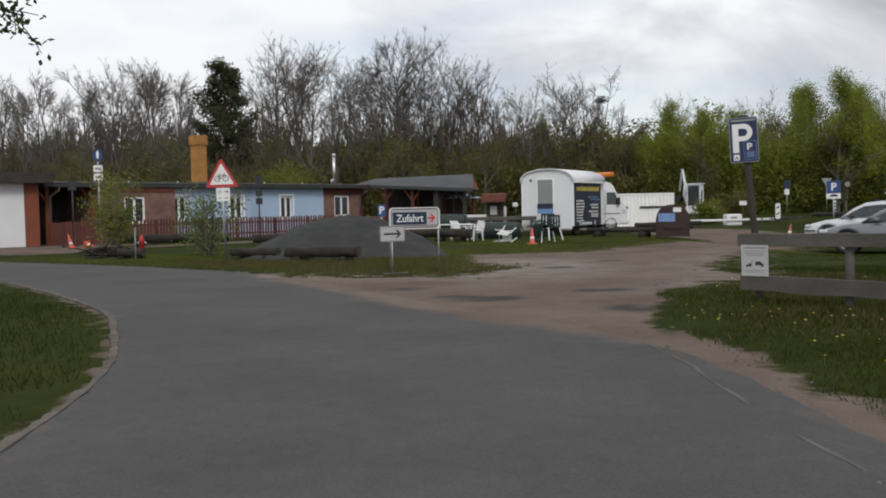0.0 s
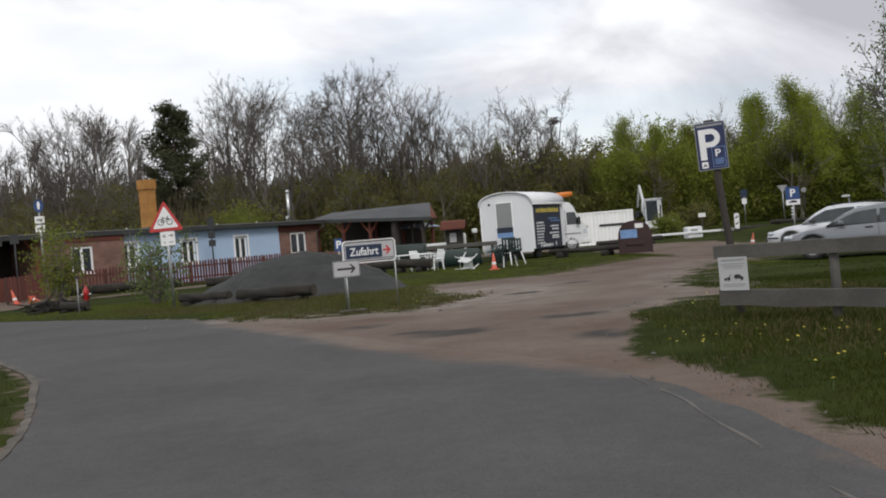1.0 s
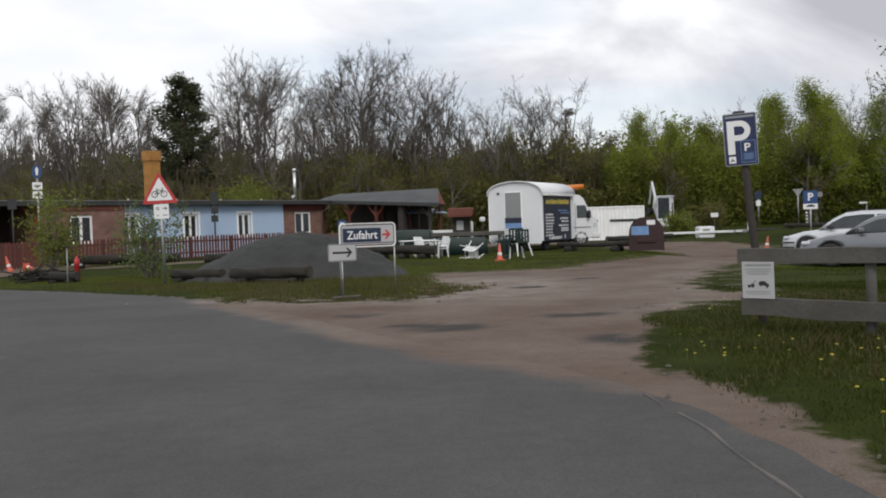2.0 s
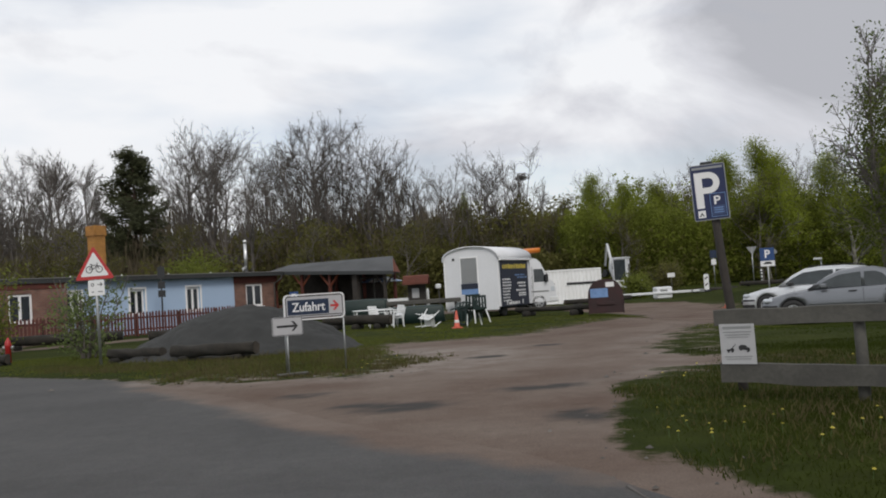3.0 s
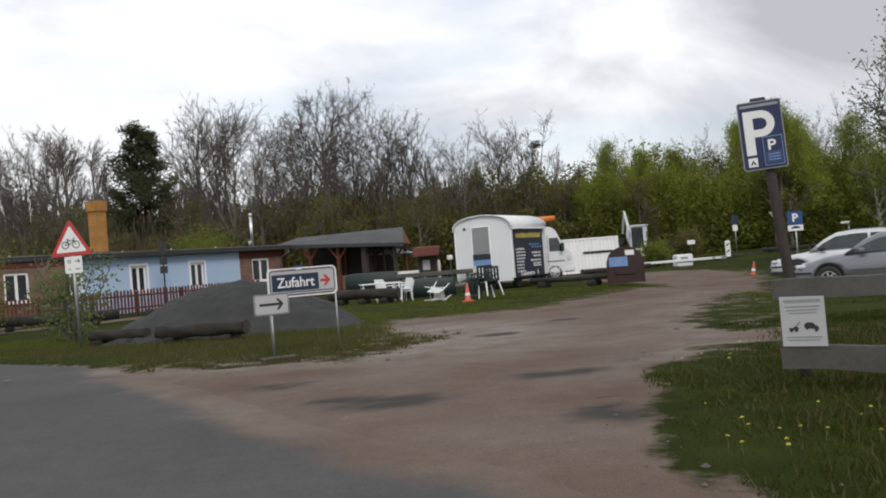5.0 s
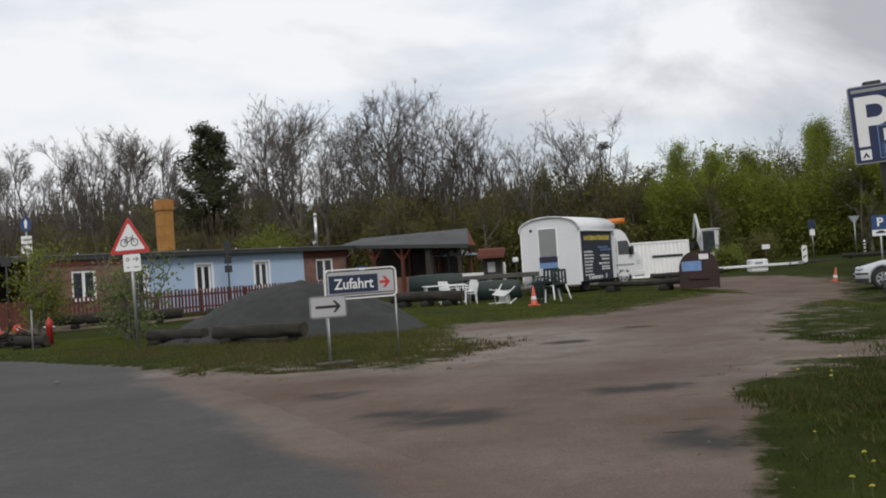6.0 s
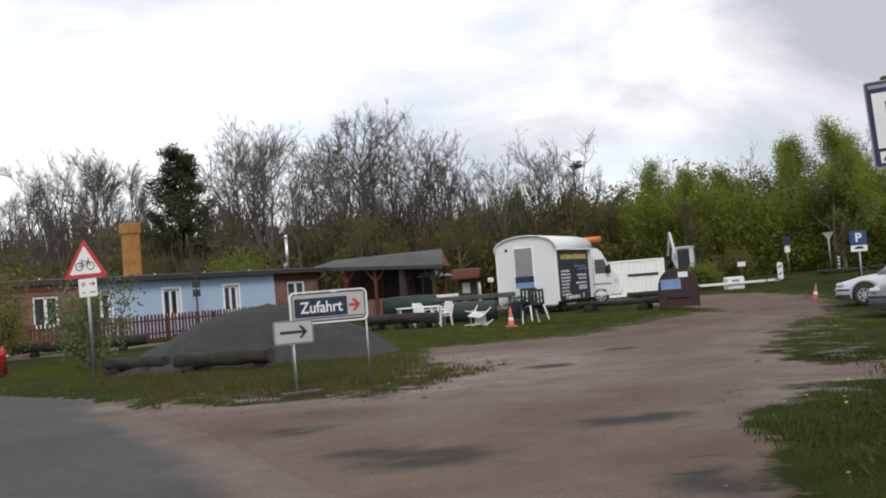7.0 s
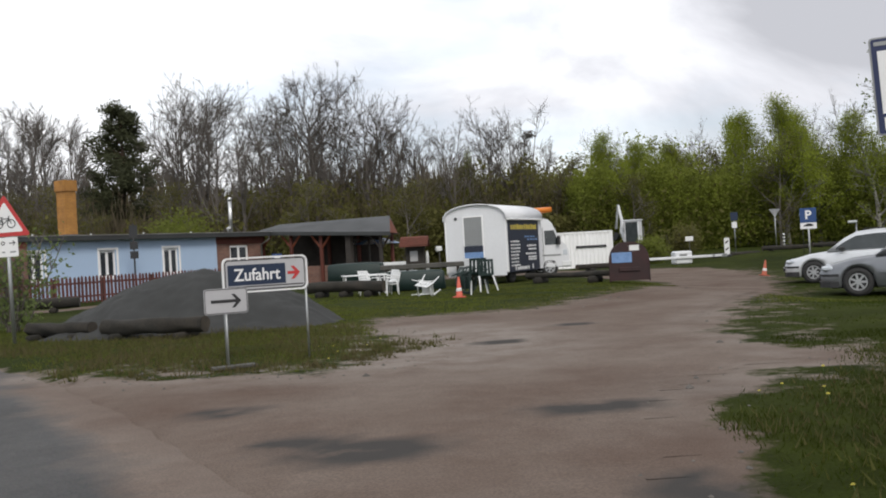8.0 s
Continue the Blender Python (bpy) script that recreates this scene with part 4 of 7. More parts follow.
def make_zufahrt():
    s = thing("direction_sign", facing(-0.505, 17.55, turn=24), "white tubular-framed direction sign with navy name panel", "sign")
    base = s.location.z
    zc = 1.02 - base
    fr = Mesh()
    o, i = rounded(1.0, 0.40, 0.07, 6), rounded(0.965, 0.365, 0.055, 6)
    n = len(o)
    rings = [[(x, -0.018, z + zc) for x, z in o], [(x, 0.018, z + zc) for x, z in o], [(x, 0.018, z + zc) for x, z in i], [(x, -0.018, z + zc) for x, z in i], [(x, -0.018, z + zc) for x, z in o]]
    fr.loft(rings, caps=False)
    part("frame", fr, "sign_white", s, "white tube frame")
    pl = sign_plate(s, "panel", rounded(0.945, 0.345, 0.04, 5, 0, zc), -0.006, 0.006, "sign_dull")
    # black ring drawn on the plate for the shadow line inside the frame
    ring = Mesh()
    qo, qi = rounded(0.940, 0.340, 0.04, 5, 0, zc), rounded(0.922, 0.322, 0.034, 5, 0, zc)
    ring.loft([[(x, y, z) for x, z in q] for q, y in ((qo, -0.006), (qo, -0.0085), (qi, -0.0085), (qi, -0.006))], caps=False)
    part("edge_shadow", ring, "sign_black", pl)
    sign_plate(pl, "border", [(-0.445, zc - 0.14), (0.445, zc - 0.14), (0.445, zc - 0.128), (-0.445, zc - 0.128)], -0.0085, -0.006, "sign_black")
    sign_plate(pl, "name_panel", [(-0.44, zc - 0.115), (0.235, zc - 0.115), (0.235, zc + 0.115), (-0.44, zc + 0.115)], -0.010, -0.006, "sign_navy", "dark navy panel")
    me = letters("Zufahrt", 0.205)
    me.transform(Matrix.Translation((-0.10, -0.013, zc - 0.005)) @ Matrix.Diagonal((0.86, 1, 0.95, 1)))
    part("lettering", me, "sign_white", pl, "white lettering reading Zufahrt")
    ar = part("arrow", arrow_outline(0.15, 0.15, 0.035), "sign_red", pl, "red arrow")
    ar.location = (0.335, -0.009, zc)
    for x in (-0.485, 0.485):
        part("post", Mesh().tube([(x, 0.03, -0.2), (x, 0.03, zc + 0.12)], 0.013, 8), "metal", s, "thin galvanised post", True)


def make_arrow_sign():
    s = thing("arrow_sign", facing(-0.905, 17.15, turn=26), "small white sign with black arrow on a thin post", "sign")
    zc = 0.75 - s.location.z
    pl = sign_plate(s, "panel", rounded(0.49, 0.28, 0.03, 4, 0, zc), -0.005, 0.003, "sign_dull")
    edge = Mesh()
    o, i = rounded(0.478, 0.268, 0.026, 4, 0, zc), rounded(0.462, 0.252, 0.02, 4, 0, zc)
    edge.loft([[(x, y, z) for x, z in q] for q, y in ((o, -0.005), (o, -0.0065), (i, -0.0065), (i, -0.005))], caps=False)
    part("border", edge, "sign_black", pl)
    ar = part("arrow", arrow_outline(0.34, 0.15, 0.034), "sign_black", pl, "black arrow")
    ar.location = (0, -0.0075, zc)
    part("post", Mesh().tube([(0.0, 0.02, -0.2), (0.0, 0.02, zc + 0.1)], 0.012, 8), "metal", s, "", True)
    part("foot_plank", Mesh().box(-0.2, 0.3, -0.09, 0.06, 0.0, 0.035, c=0.008), "greywood", s, "weathered plank at the foot")


def bicycle_symbol():
    mb = Mesh()
    rot = Matrix.Rotation(radians(90), 4, "X")
    for x in (-0.105, 0.105):
        mb.disc(0.058, 0.074, -0.001, 0.001, 18, Matrix.Translation((x, 0, -0.03)) @ rot)

    def bar(a, b, t=0.013):
        a, b = Vector(a), Vector(b)
        n = Vector((-(b - a).y, (b - a).x)).normalized() * t / 2
        mb.plate([tuple(a + n), tuple(b + n), tuple(b - n), tuple(a - n)], -0.0012, 0.0008)

    for a, b in (((-0.105, -0.03), (-0.03, -0.03)), ((-0.105, -0.03), (-0.045, 0.055)), ((-0.03, -0.03), (-0.055, 0.075)), ((-0.045, 0.055), (0.065, 0.055)), ((-0.03, -0.03), (0.068, 0.05)), ((0.105, -0.03), (0.06, 0.09)), ((0.06, 0.09), (0.09, 0.095)), ((-0.08, 0.078), (-0.03, 0.078))):
        bar(a, b)
    return mb


def make_warning_sign():
    s = thing("warning_sign", facing(-5.20, 22.65, turn=-8, lean=-1.0), "triangular bicycle warning sign with small plate on grey post", "sign")
    b = s.location.z
    z0, z1, w = 1.81 - b, 2.50 - b, 0.82

    def tri(k):
        r = 0.05 * (1 - k)
        cz = z0 + (z1 - z0) * 0.36
        pts = []
        for x, z in ((-w / 2, z0), (w / 2, z0), (0, z1)):
            px, pz = x * (1 - k), cz + (z - cz) * (1 - k)
            d = Vector((px, pz - cz))
            for a in (-55, 0, 55):
                t = math.atan2(d.y, d.x) + radians(a)
                pts.append((px - d.normalized().x * r + r * 0.55 * math.cos(t), pz - d.normalized().y * r + r * 0.55 * math.sin(t)))
        return pts
    pl = sign_plate(s, "panel", tri(0.0), -0.004, 0.004, "sign_red", "red-edged triangle")
    inner = sign_plate(pl, "field", tri(0.27), -0.0065, -0.004, "sign_white", "white field")
    sy = part("symbol", bicycle_symbol(), "sign_black", pl, "black bicycle symbol")
    sy.location = (0, -0.009, z0 + 0.235)
    p2 = sign_plate(s, "sub_plate", rounded(0.34, 0.32, 0.02, 3, 0.02, z0 - 0.175), -0.004, 0.004, "sign_white", "white plate with small symbols")
    ar = part("arrow", arrow_outline(0.11, 0.08, 0.016), "sign_black", p2)
    ar.location = (0.10, -0.006, z0 - 0.11)
    ring = part("ring", Mesh().disc(0.02, 0.034, -0.001, 0.001, 14, Matrix.Translation((-0.06, -0.006, z0 - 0.11)) @ Matrix.Rotation(radians(90), 4, "X")), "sign_black", p2)
    for k, (x, wd) in enumerate(((-0.06, 0.05), (0.10, 0.10))):
        sign_plate(p2, "print_bar", [(x - wd / 2, z0 - 0.27), (x + wd / 2, z0 - 0.27), (x + wd / 2, z0 - 0.245), (x - wd / 2, z0 - 0.245)], -0.006, -0.004, "sign_grey")
    part("post", Mesh().tube([(0, 0.035, -0.3), (0, 0.035, z1 - 0.12)], 0.03, 10), "metal", s, "galvanised post", True)


def p_mesh(h):
    """The letter P, upright, centred."""
    me = letters("P", h * 1.33, bold=0.028)
    return me


def bold_p(w, h, t, y0, y1, x=0.0, z=0.0):
    """A bold letter P from its lower left corner: a stem and a round bowl."""
    mb = Mesh()
    mb.plate([(x, z), (x + t, z), (x + t, z + h), (x, z + h)], y0, y1)
    bh = h * 0.60
    r = bh / 2
    cx, cz, n = x + w - r, z + h - r, 14
    outer = [(x + t, z + h)] + [(cx + r * math.sin(math.pi * k / n), cz + r * math.cos(math.pi * k / n)) for k in range(n + 1)] + [(x + t, z + h - bh)]
    ri = r - t * 0.82
    inner = [(x + t, cz + ri)] + [(cx + ri * math.sin(math.pi * k / n), cz + ri * math.cos(math.pi * k / n)) for k in range(n + 1)] + [(x + t, cz - ri)]
    for k in range(len(outer) - 1):
        mb.plate([outer[k], outer[k + 1], inner[k + 1], inner[k]], y0, y1)
    return mb


def make_parking_sign():
    s = thing("parking_sign", facing(3.91, 11.66, turn=-20, lean=-2.6), "navy parking sign leaning on a weathered wooden post", "sign")
    zc = 1.955 - s.location.z
    W, H, cx = 0.338, 0.550, -0.085
    x0, z0 = cx - W / 2, zc - H / 2

    def box(u0, u1, v0, v1):
        """Corners of a piece by shares of the panel's width and height, from its upper left."""
        a, b, c, d = x0 + u0 * W, x0 + u1 * W, z0 + (1 - v1) * H, z0 + (1 - v0) * H
        return [(a, c), (b, c), (b, d), (a, d)]
    pl = sign_plate(s, "panel", rounded(W, H, 0.018, 4, cx, zc), -0.060, -0.048, "sign_grey", "pale-edged sign panel")
    sign_plate(pl, "field", rounded(W - 0.018, H - 0.018, 0.012, 3, cx, zc), -0.0625, -0.060, "sign_blue", "navy field")
    sign_plate(pl, "header_strip", box(0.07, 0.93, 0.045, 0.085), -0.0645, -0.0625, "sign_grey", "pale strip of unreadable print")
    part("letter", bold_p(0.70 * W, 0.64 * H, 0.215 * W, -0.0650, -0.0625, x0 + 0.11 * W, z0 + 0.22 * H), "sign_white", pl, "large white letter P")
    sign_plate(pl, "inset_edge", box(0.49, 0.93, 0.53, 0.95), -0.0665, -0.0625, "pale_blue", "pale inset edge")
    sub = sign_plate(pl, "inset_panel", box(0.505, 0.915, 0.54, 0.94), -0.0680, -0.0665, "sign_blue", "small inset parking panel")
    part("letter", bold_p(0.18 * W, 0.15 * H, 0.055 * W, -0.0695, -0.0680, x0 + 0.60 * W, z0 + 0.27 * H), "sign_white", sub, "small white letter P")
    sign_plate(sub, "inset_text_field", box(0.53, 0.89, 0.75, 0.92), -0.0690, -0.0680, "faded_blue")
    for k in range(3):
        sign_plate(sub, "print_bar", box(0.58, 0.84, 0.785 + 0.04 * k, 0.80 + 0.04 * k), -0.0698, -0.0690, "pale_blue")
    sign_plate(pl, "tent_panel", box(0.12, 0.33, 0.82, 0.95), -0.0665, -0.0625, "sign_white", "white square with a tent")
    tu, tz = x0 + 0.225 * W, z0 + 0.075 * H
    sign_plate(pl, "tent", [(tu - 0.024, tz), (tu - 0.011, tz), (tu, tz + 0.018), (tu + 0.011, tz), (tu + 0.024, tz), (tu, tz + 0.040)], -0.0680, -0.0665, "sign_black")
    part("clamp", Mesh().box(cx - 0.06, cx + 0.06, -0.047, 0.02, zc + H / 2 - 0.02, zc + H / 2 + 0.028, c=0.008), "blackmetal", s, "dark cap above the panel")
    post = Mesh()
    post.tube([(0.02, 0.01, -0.4), (0.0, 0.01, 0.5), (-0.04, 0.01, 1.2), (-0.075, 0.01, zc + H / 2)], [0.050, 0.047, 0.043, 0.040], 10)
    part("post", post, "darkwood", s, "weathered round wooden post", True)


def plank(x0, x1, zl, zr, hl, hr, y0, y1, seed, name):
    """A rough sawn slab from x0 to x1 with uneven edges."""
    mb, rings, n = Mesh(), [], 16
    for k in range(n + 1):
        t = k / n
        z = zl + (zr - zl) * t
        h = hl + (hr - hl) * t
        a = 0.012 * noise.noise((t * 6, seed, 0.1))
        c = 0.016 * noise.noise((t * 5, seed, 5.1))
        x = x0 + (x1 - x0) * t
        rings.append([(x, y0, z + c), (x, y1, z + c), (x, y1, z + h + a), (x, (y0 + y1) / 2, z + h + a + 0.006), (x, y0, z + h + a)])
    return mb.loft(rings)


def make_rail_fence():
    f = thing("rail_fence", Matrix.LocRotScale((3.50, 11.08, 0), Euler((0, 0, math.atan2(-0.54, 0.84))), None), "weathered grey wooden two-rail fence on the verge", "fence")
    part("rail", plank(-0.03, 2.5, 0.672, 0.662, 0.140, 0.150, -0.045, 0.0, 1, "r"), "greywood", f, "rough grey slab rail")
    part("rail", plank(2.52, 6.2, 0.650, 0.64, 0.165, 0.16, -0.045, 0.0, 2, "r"), "greywood", f)
    part("rail", plank(0.0, 2.5, 0.165, 0.06, 0.175, 0.19, -0.045, 0.0, 3, "r"), "greywood", f)
    part("rail", plank(2.52, 6.2, 0.055, 0.05, 0.19, 0.18, -0.045, 0.0, 4, "r"), "greywood", f)
    for x in (1.17, 2.5, 4.0, 5.6):
        p = Mesh()
        p.tube([(x, 0.055, -0.3), (x + 0.008, 0.055, 0.4), (x, 0.055, 0.80)], [0.052, 0.05, 0.048], 9)
        part("post", p, "greywood", f, "", True)


def make_notice():
    s = thing("notice_board", Matrix.LocRotScale((3.50, 11.08, 0), Euler((0, 0, math.atan2(-0.54, 0.84))), None), "white notice with dark print screwed to the rail fence", "sign")
    o = [(0.02, 0.33), (0.325, 0.325), (0.32, 0.685), (0.015, 0.69)]
    pl = sign_plate(s, "panel", o, -0.056, -0.049, "sign_dull")
    for k, (z, w, h) in enumerate(((0.645, 0.25, 0.022), (0.610, 0.25, 0.010), (0.585, 0.22, 0.010), (0.565, 0.19, 0.007), (0.39, 0.24, 0.009), (0.37, 0.22, 0.007))):
        sign_plate(pl, "print_bar", [(0.17 - w / 2, z), (0.17 + w / 2, z), (0.17 + w / 2, z + h), (0.17 - w / 2, z + h)], -0.0585, -0.056, "sign_grey")
    car = Mesh()
    car.plate([(0.175, 0.462), (0.275, 0.445), (0.27, 0.47), (0.25, 0.478), (0.235, 0.497), (0.195, 0.500), (0.175, 0.485)], -0.0585, -0.056)
    car.plate([(0.07, 0.447), (0.135, 0.447), (0.135, 0.465), (0.11, 0.475), (0.10, 0.462), (0.07, 0.462)], -0.0585, -0.056)
    car.plate([(0.12, 0.468), (0.15, 0.505), (0.145, 0.508), (0.113, 0.47)], -0.0586, -0.056)
    for x, z in ((0.085, 0.443), (0.12, 0.443), (0.195, 0.458), (0.255, 0.442)):
        car.disc(0, 0.011, -0.001, 0.0015, 10, Matrix.Translation((x, -0.058, z)) @ Matrix.Rotation(radians(90), 4, "X"))
    part("symbol", car, "sign_black", pl, "black tow-away symbol")


def small_p_sign(name, x, y, z0, z1, w, h, turn, label, plate=True):
    s = thing(name, facing(x, y, turn=turn), label, "sign")
    b = s.location.z
    zc = z1 - b - h / 2
    pl = sign_plate(s, "panel", rounded(w, h, 0.03 * w, 3, 0, zc), -0.01, -0.002, "road_blue", "blue panel")
    me = p_mesh(h * 0.62)
    me.transform(Matrix.Translation((0, -0.012, zc)))
    part("letter", me, "sign_white", pl, "white letter P")
    if plate:
        p2 = sign_plate(s, "sub_plate", rounded(w, h * 0.42, 0.03 * w, 3, 0, zc - h * 0.72), -0.01, -0.002, "sign_white", "white plate with car symbol")
        c = Mesh()
        q = zc - h * 0.76
        c.plate([(-0.3 * w, q), (0.3 * w, q), (0.3 * w, q + 0.08 * h), (0.15 * w, q + 0.18 * h), (-0.08 * w, q + 0.18 * h), (-0.3 * w, q + 0.06 * h)], -0.013, -0.01)
        part("symbol", c, "sign_black", p2)
    part("post", Mesh().tube([(0, 0.02, -0.2), (0, 0.02, zc + h * 0.4)], 0.03, 8), "metal", s, "", True)
    return s


make_zufahrt()
make_arrow_sign()
make_warning_sign()
make_parking_sign()
make_rail_fence()
make_notice()


# ---------------------------------------------------------------- gravel heap
def make_heap():
    mb, n, k = Mesh(), 110, 80
    vs = []
    for j in range(k):
        for i in range(n):
            x, y = -5.6 + 6.4 * i / (n - 1), 21.7 + 5.2 * j / (k - 1)
            prof = float(np.interp(x, [-5.6, -5.0, -4.5, -3.95, -3.15, -2.4, -1.55, -0.7, 0.0, 0.5], [-0.1, 0.14, 0.42, 0.72, 0.98, 1.07, 0.93, 0.52, 0.12, -0.1]))
            v = abs(y - 24.2) / 2.45
            z = prof * (1 - smooth01(0.0, 1.0, v) * 0.75 - 0.25 * min(v, 1.0)) - 0.16 * v
            z += (0.09 * noise.noise((x * 1.5, y * 1.5, 1.5)) + 0.035 * noise.noise((x * 5, y * 5, 2)) + 0.02 * noise.noise((x * 11, y * 11, 5)) - 0.10 * max(0.0, 1 - math.hypot((x + 3.9) / 0.28, (y - 23.0) / 0.5))) * (z > 0)
            vs.append((x, y, hz(x, y) * 0.5 + z))
    fs = [(j * n + i, j * n + i + 1, (j + 1) * n + i + 1, (j + 1) * n + i) for j in range(k - 1) for i in range(n - 1)]
    mb.add(vs, fs)
    solid("gravel_mound", mb, "gravel", "heap of fine dark grey gravel behind the logs", "gravel heap", smooth=True)


make_heap()


# ---------------------------------------------------------------- logs
def log_barrier(name, a, b, r, z, label, seed, supports=2):
    a, b = Vector((*a, 0)), Vector((*b, 0))
    d = b - a
    t = thing(name, Matrix.LocRotScale((a.x, a.y, hz(a.x, a.y)), Euler((0, 0, math.atan2(d.y, d.x))), None), label, "log", "log barriers on the verge")
    L, n, sd = d.length, 22, 16
    mb = Mesh()
    rings = []
    for k in range(n + 1):
        u = k / n
        ring = []
        for q in range(sd):
            an = 2 * math.pi * q / sd
            rr = r * (1 + 0.22 * noise.noise((math.cos(an) * 1.2, math.sin(an) * 1.2 + u * 4, seed)) + 0.12 * noise.noise((math.cos(an) * 3.4, math.sin(an) * 3.4, u * L * 2.2 + seed)))
            ring.append((u * L, rr * math.cos(an) + 0.015 * math.sin(u * 5 + seed), z + rr * math.sin(an) + 0.012 * math.sin(u * 4 + seed * 2)))
        rings.append(ring)
    mb.loft(rings, caps=False)
    trunk = part("trunk", mb, "log", t, "dark bark-covered log", True)
    for u in (0, n):
        c = Vector(rings[u][0]).lerp(Vector(rings[u][sd // 2]), 0.5)
        s = -0.006 if u == 0 else 0.006
        part("cut_end", Mesh().add([(p[0] + s, p[1] * 0.99, p[2]) for p in rings[u]] + [(c.x + s * 1.5, c.y, c.z)], [(q, (q + 1) % sd, sd) for q in range(sd)]), "logend", trunk, "pale sawn end")
    for k in range(supports):
        x = L * (0.18 + 0.64 * k / max(1, supports - 1))
        sp = Mesh()
        h = max(0.06, z - r * 0.85)
        sp.tube([(x, -0.26, h * 0.5), (x, 0.26, h * 0.5)], h * 0.62, 9)
        part("support", sp, "log", t, "short cross log", True)
    return t


log_barrier("log", (-5.2, 23.35), (-3.95, 22.70), 0.110, 0.19, "dark old log resting on short cross logs", 1.3)
log_barrier("log", (-3.70, 22.50), (-1.92, 21.58), 0.125, 0.20, "long dark old log resting on short cross logs", 2.1)
log_barrier("log", (-12.0, 35.0), (-8.0, 35.6), 0.16, 0.30, "dark old log before the picket fence", 3.7)
log_barrier("log", (-8.6, 25.2), (-7.9, 25.0), 0.11, 0.16, "short dark log stump lying in grass", 4.4)
log_barrier("log", (-6.9, 34.5), (-5.2, 35.0), 0.15, 0.26, "dark old log beside the gravel heap", 5.2)
log_barrier("log", (-1.2, 35.2), (1.05, 33.9), 0.16, 0.30, "weathered log beam on stones beside the shelter", 6.6, 3)
log_barrier("log", (5.6, 36.6), (7.75, 34.2), 0.085, 0.26, "weathered log rail beside the dirt track", 7.9, 2)


# ---------------------------------------------------------------- construction trailer
def make_trailer():
    C = (5.24, 37.95)
    m = Matrix.LocRotScale((*C, 0), Euler((0, 0, math.atan2(0.866, 0.5))), None)   # x along the board side, y to the left
    t = thing("site_trailer", m, "white barrel-roofed site trailer with a navy board", "trailer")
    L, W, z0, z1, top = 3.45, 2.25, 0.38, 2.18, 2.67

    def section(x, grow=0.0, zb=z0):
        pts = [(x, -grow, zb), (x, -grow, z1)]
        for k in range(1, 14):
            a = math.pi * k / 14
            pts.append((x, W / 2 - (W / 2 + grow) * math.cos(a), z1 + (top - z1 + grow) * math.sin(a) ** 0.75))
        return pts + [(x, W + grow, z1), (x, W + grow, zb)]
    part("body", Mesh().loft([section(0), section(L)]), "white", t, "white panelled body")
    rf, rings = Mesh(), []
    for x in (-0.09, L + 0.09):
        o, i = section(x, 0.05)[1:-1], section(x, 0.012)[1:-1]
        rings.append(o + i[::-1])
    rf.loft(rings)
    part("roof", rf, "white", t, "white barrel roof skin", True)
    part("corner_trim", Mesh().box(-0.012, 0.03, -0.012, 0.03, z0, z1, c=0.004), "frame", t)
    part("corner_trim", Mesh().box(-0.012, 0.03, W - 0.03, W + 0.012, z0, z1, c=0.004), "frame", t)
    # window in the end wall, with a blue poster below
    wn_ = part("window", frame_bars(0.74, 1.46, 0.04, -0.02, 0.02), "frame", t, "closed window with grey blind")
    wn_.matrix_basis = Matrix.Translation((-0.012, 1.20, 0.86)) @ Matrix.Rotation(radians(-90), 4, "Z")
    part("blind", Mesh().box(-0.33, 0.33, -0.012, -0.003, 0.46, 1.42), "sign_grey", wn_, "grey roller blind")
    part("poster", Mesh().box(-0.35, 0.35, -0.026, -0.014, 0.04, 0.45), "pale_blue", wn_, "dark blue poster")
    part("poster_band", Mesh().box(-0.35, 0.35, -0.030, -0.0262, 0.24, 0.45), "panel_navy", wn_)
    part("vent", Mesh().turned([(0.05, 0), (0.05, 0.03), (0.03, 0.05)], 12, Matrix.Translation((-0.001, 1.83, 2.26)) @ Matrix.Rotation(radians(-90), 4, "Y")), "blackmetal", t, "round dark vent")
    # board on the long side
    bd = part("board", Mesh().box(0.10, 2.98, -0.05, -0.014, 0.36, 2.10, c=0.006), "panel_navy", t, "navy advertising board with pale print")
    part("board_canopy", Mesh().box(-0.02, L - 0.15, -0.16, -0.01, 2.12, 2.17, c=0.006), "frame", t)
    rnd = random.Random(4)

    def bars(x, z, w, h, mat, n):
        p = x
        for k in range(n):
            q = w / n * rnd.uniform(0.55, 0.82)
            part("print_bar", Mesh().box(p, p + q, -0.056, -0.050, z, z + h * rnd.uniform(0.75, 1.0)), mat, bd)
            p += w / n
    bars(0.28, 1.80, 2.50, 0.19, "yellow", 14)
    for k in range(8):
        bars(0.22, 1.36 - 0.115 * k, rnd.uniform(0.7, 1.05), 0.065, "sign_white", rnd.randrange(4, 7))
    for k in range(2):
        bars(1.55 + 0.25 * k, 1.52 - 0.10 * k, 1.1, 0.06, "pale_blue", 4)
    for z, x, w in ((1.20, 1.75, 0.95), (1.08, 1.9, 0.8), (0.92, 1.6, 1.1), (0.80, 1.85, 0.85), (0.72, 1.85, 0.85)):
        bars(x, z, w, 0.07, "sign_white", 5)
    bars(0.75, 0.42, 1.2, 0.12, "sign_white", 6)
    part("print_bar", Mesh().box(0.55, 0.64, -0.056, -0.050, 0.42, 0.58), "sign_white", bd)
    part("print_bar", Mesh().box(2.2, 2.29, -0.056, -0.050, 0.42, 0.58), "sign_white", bd)
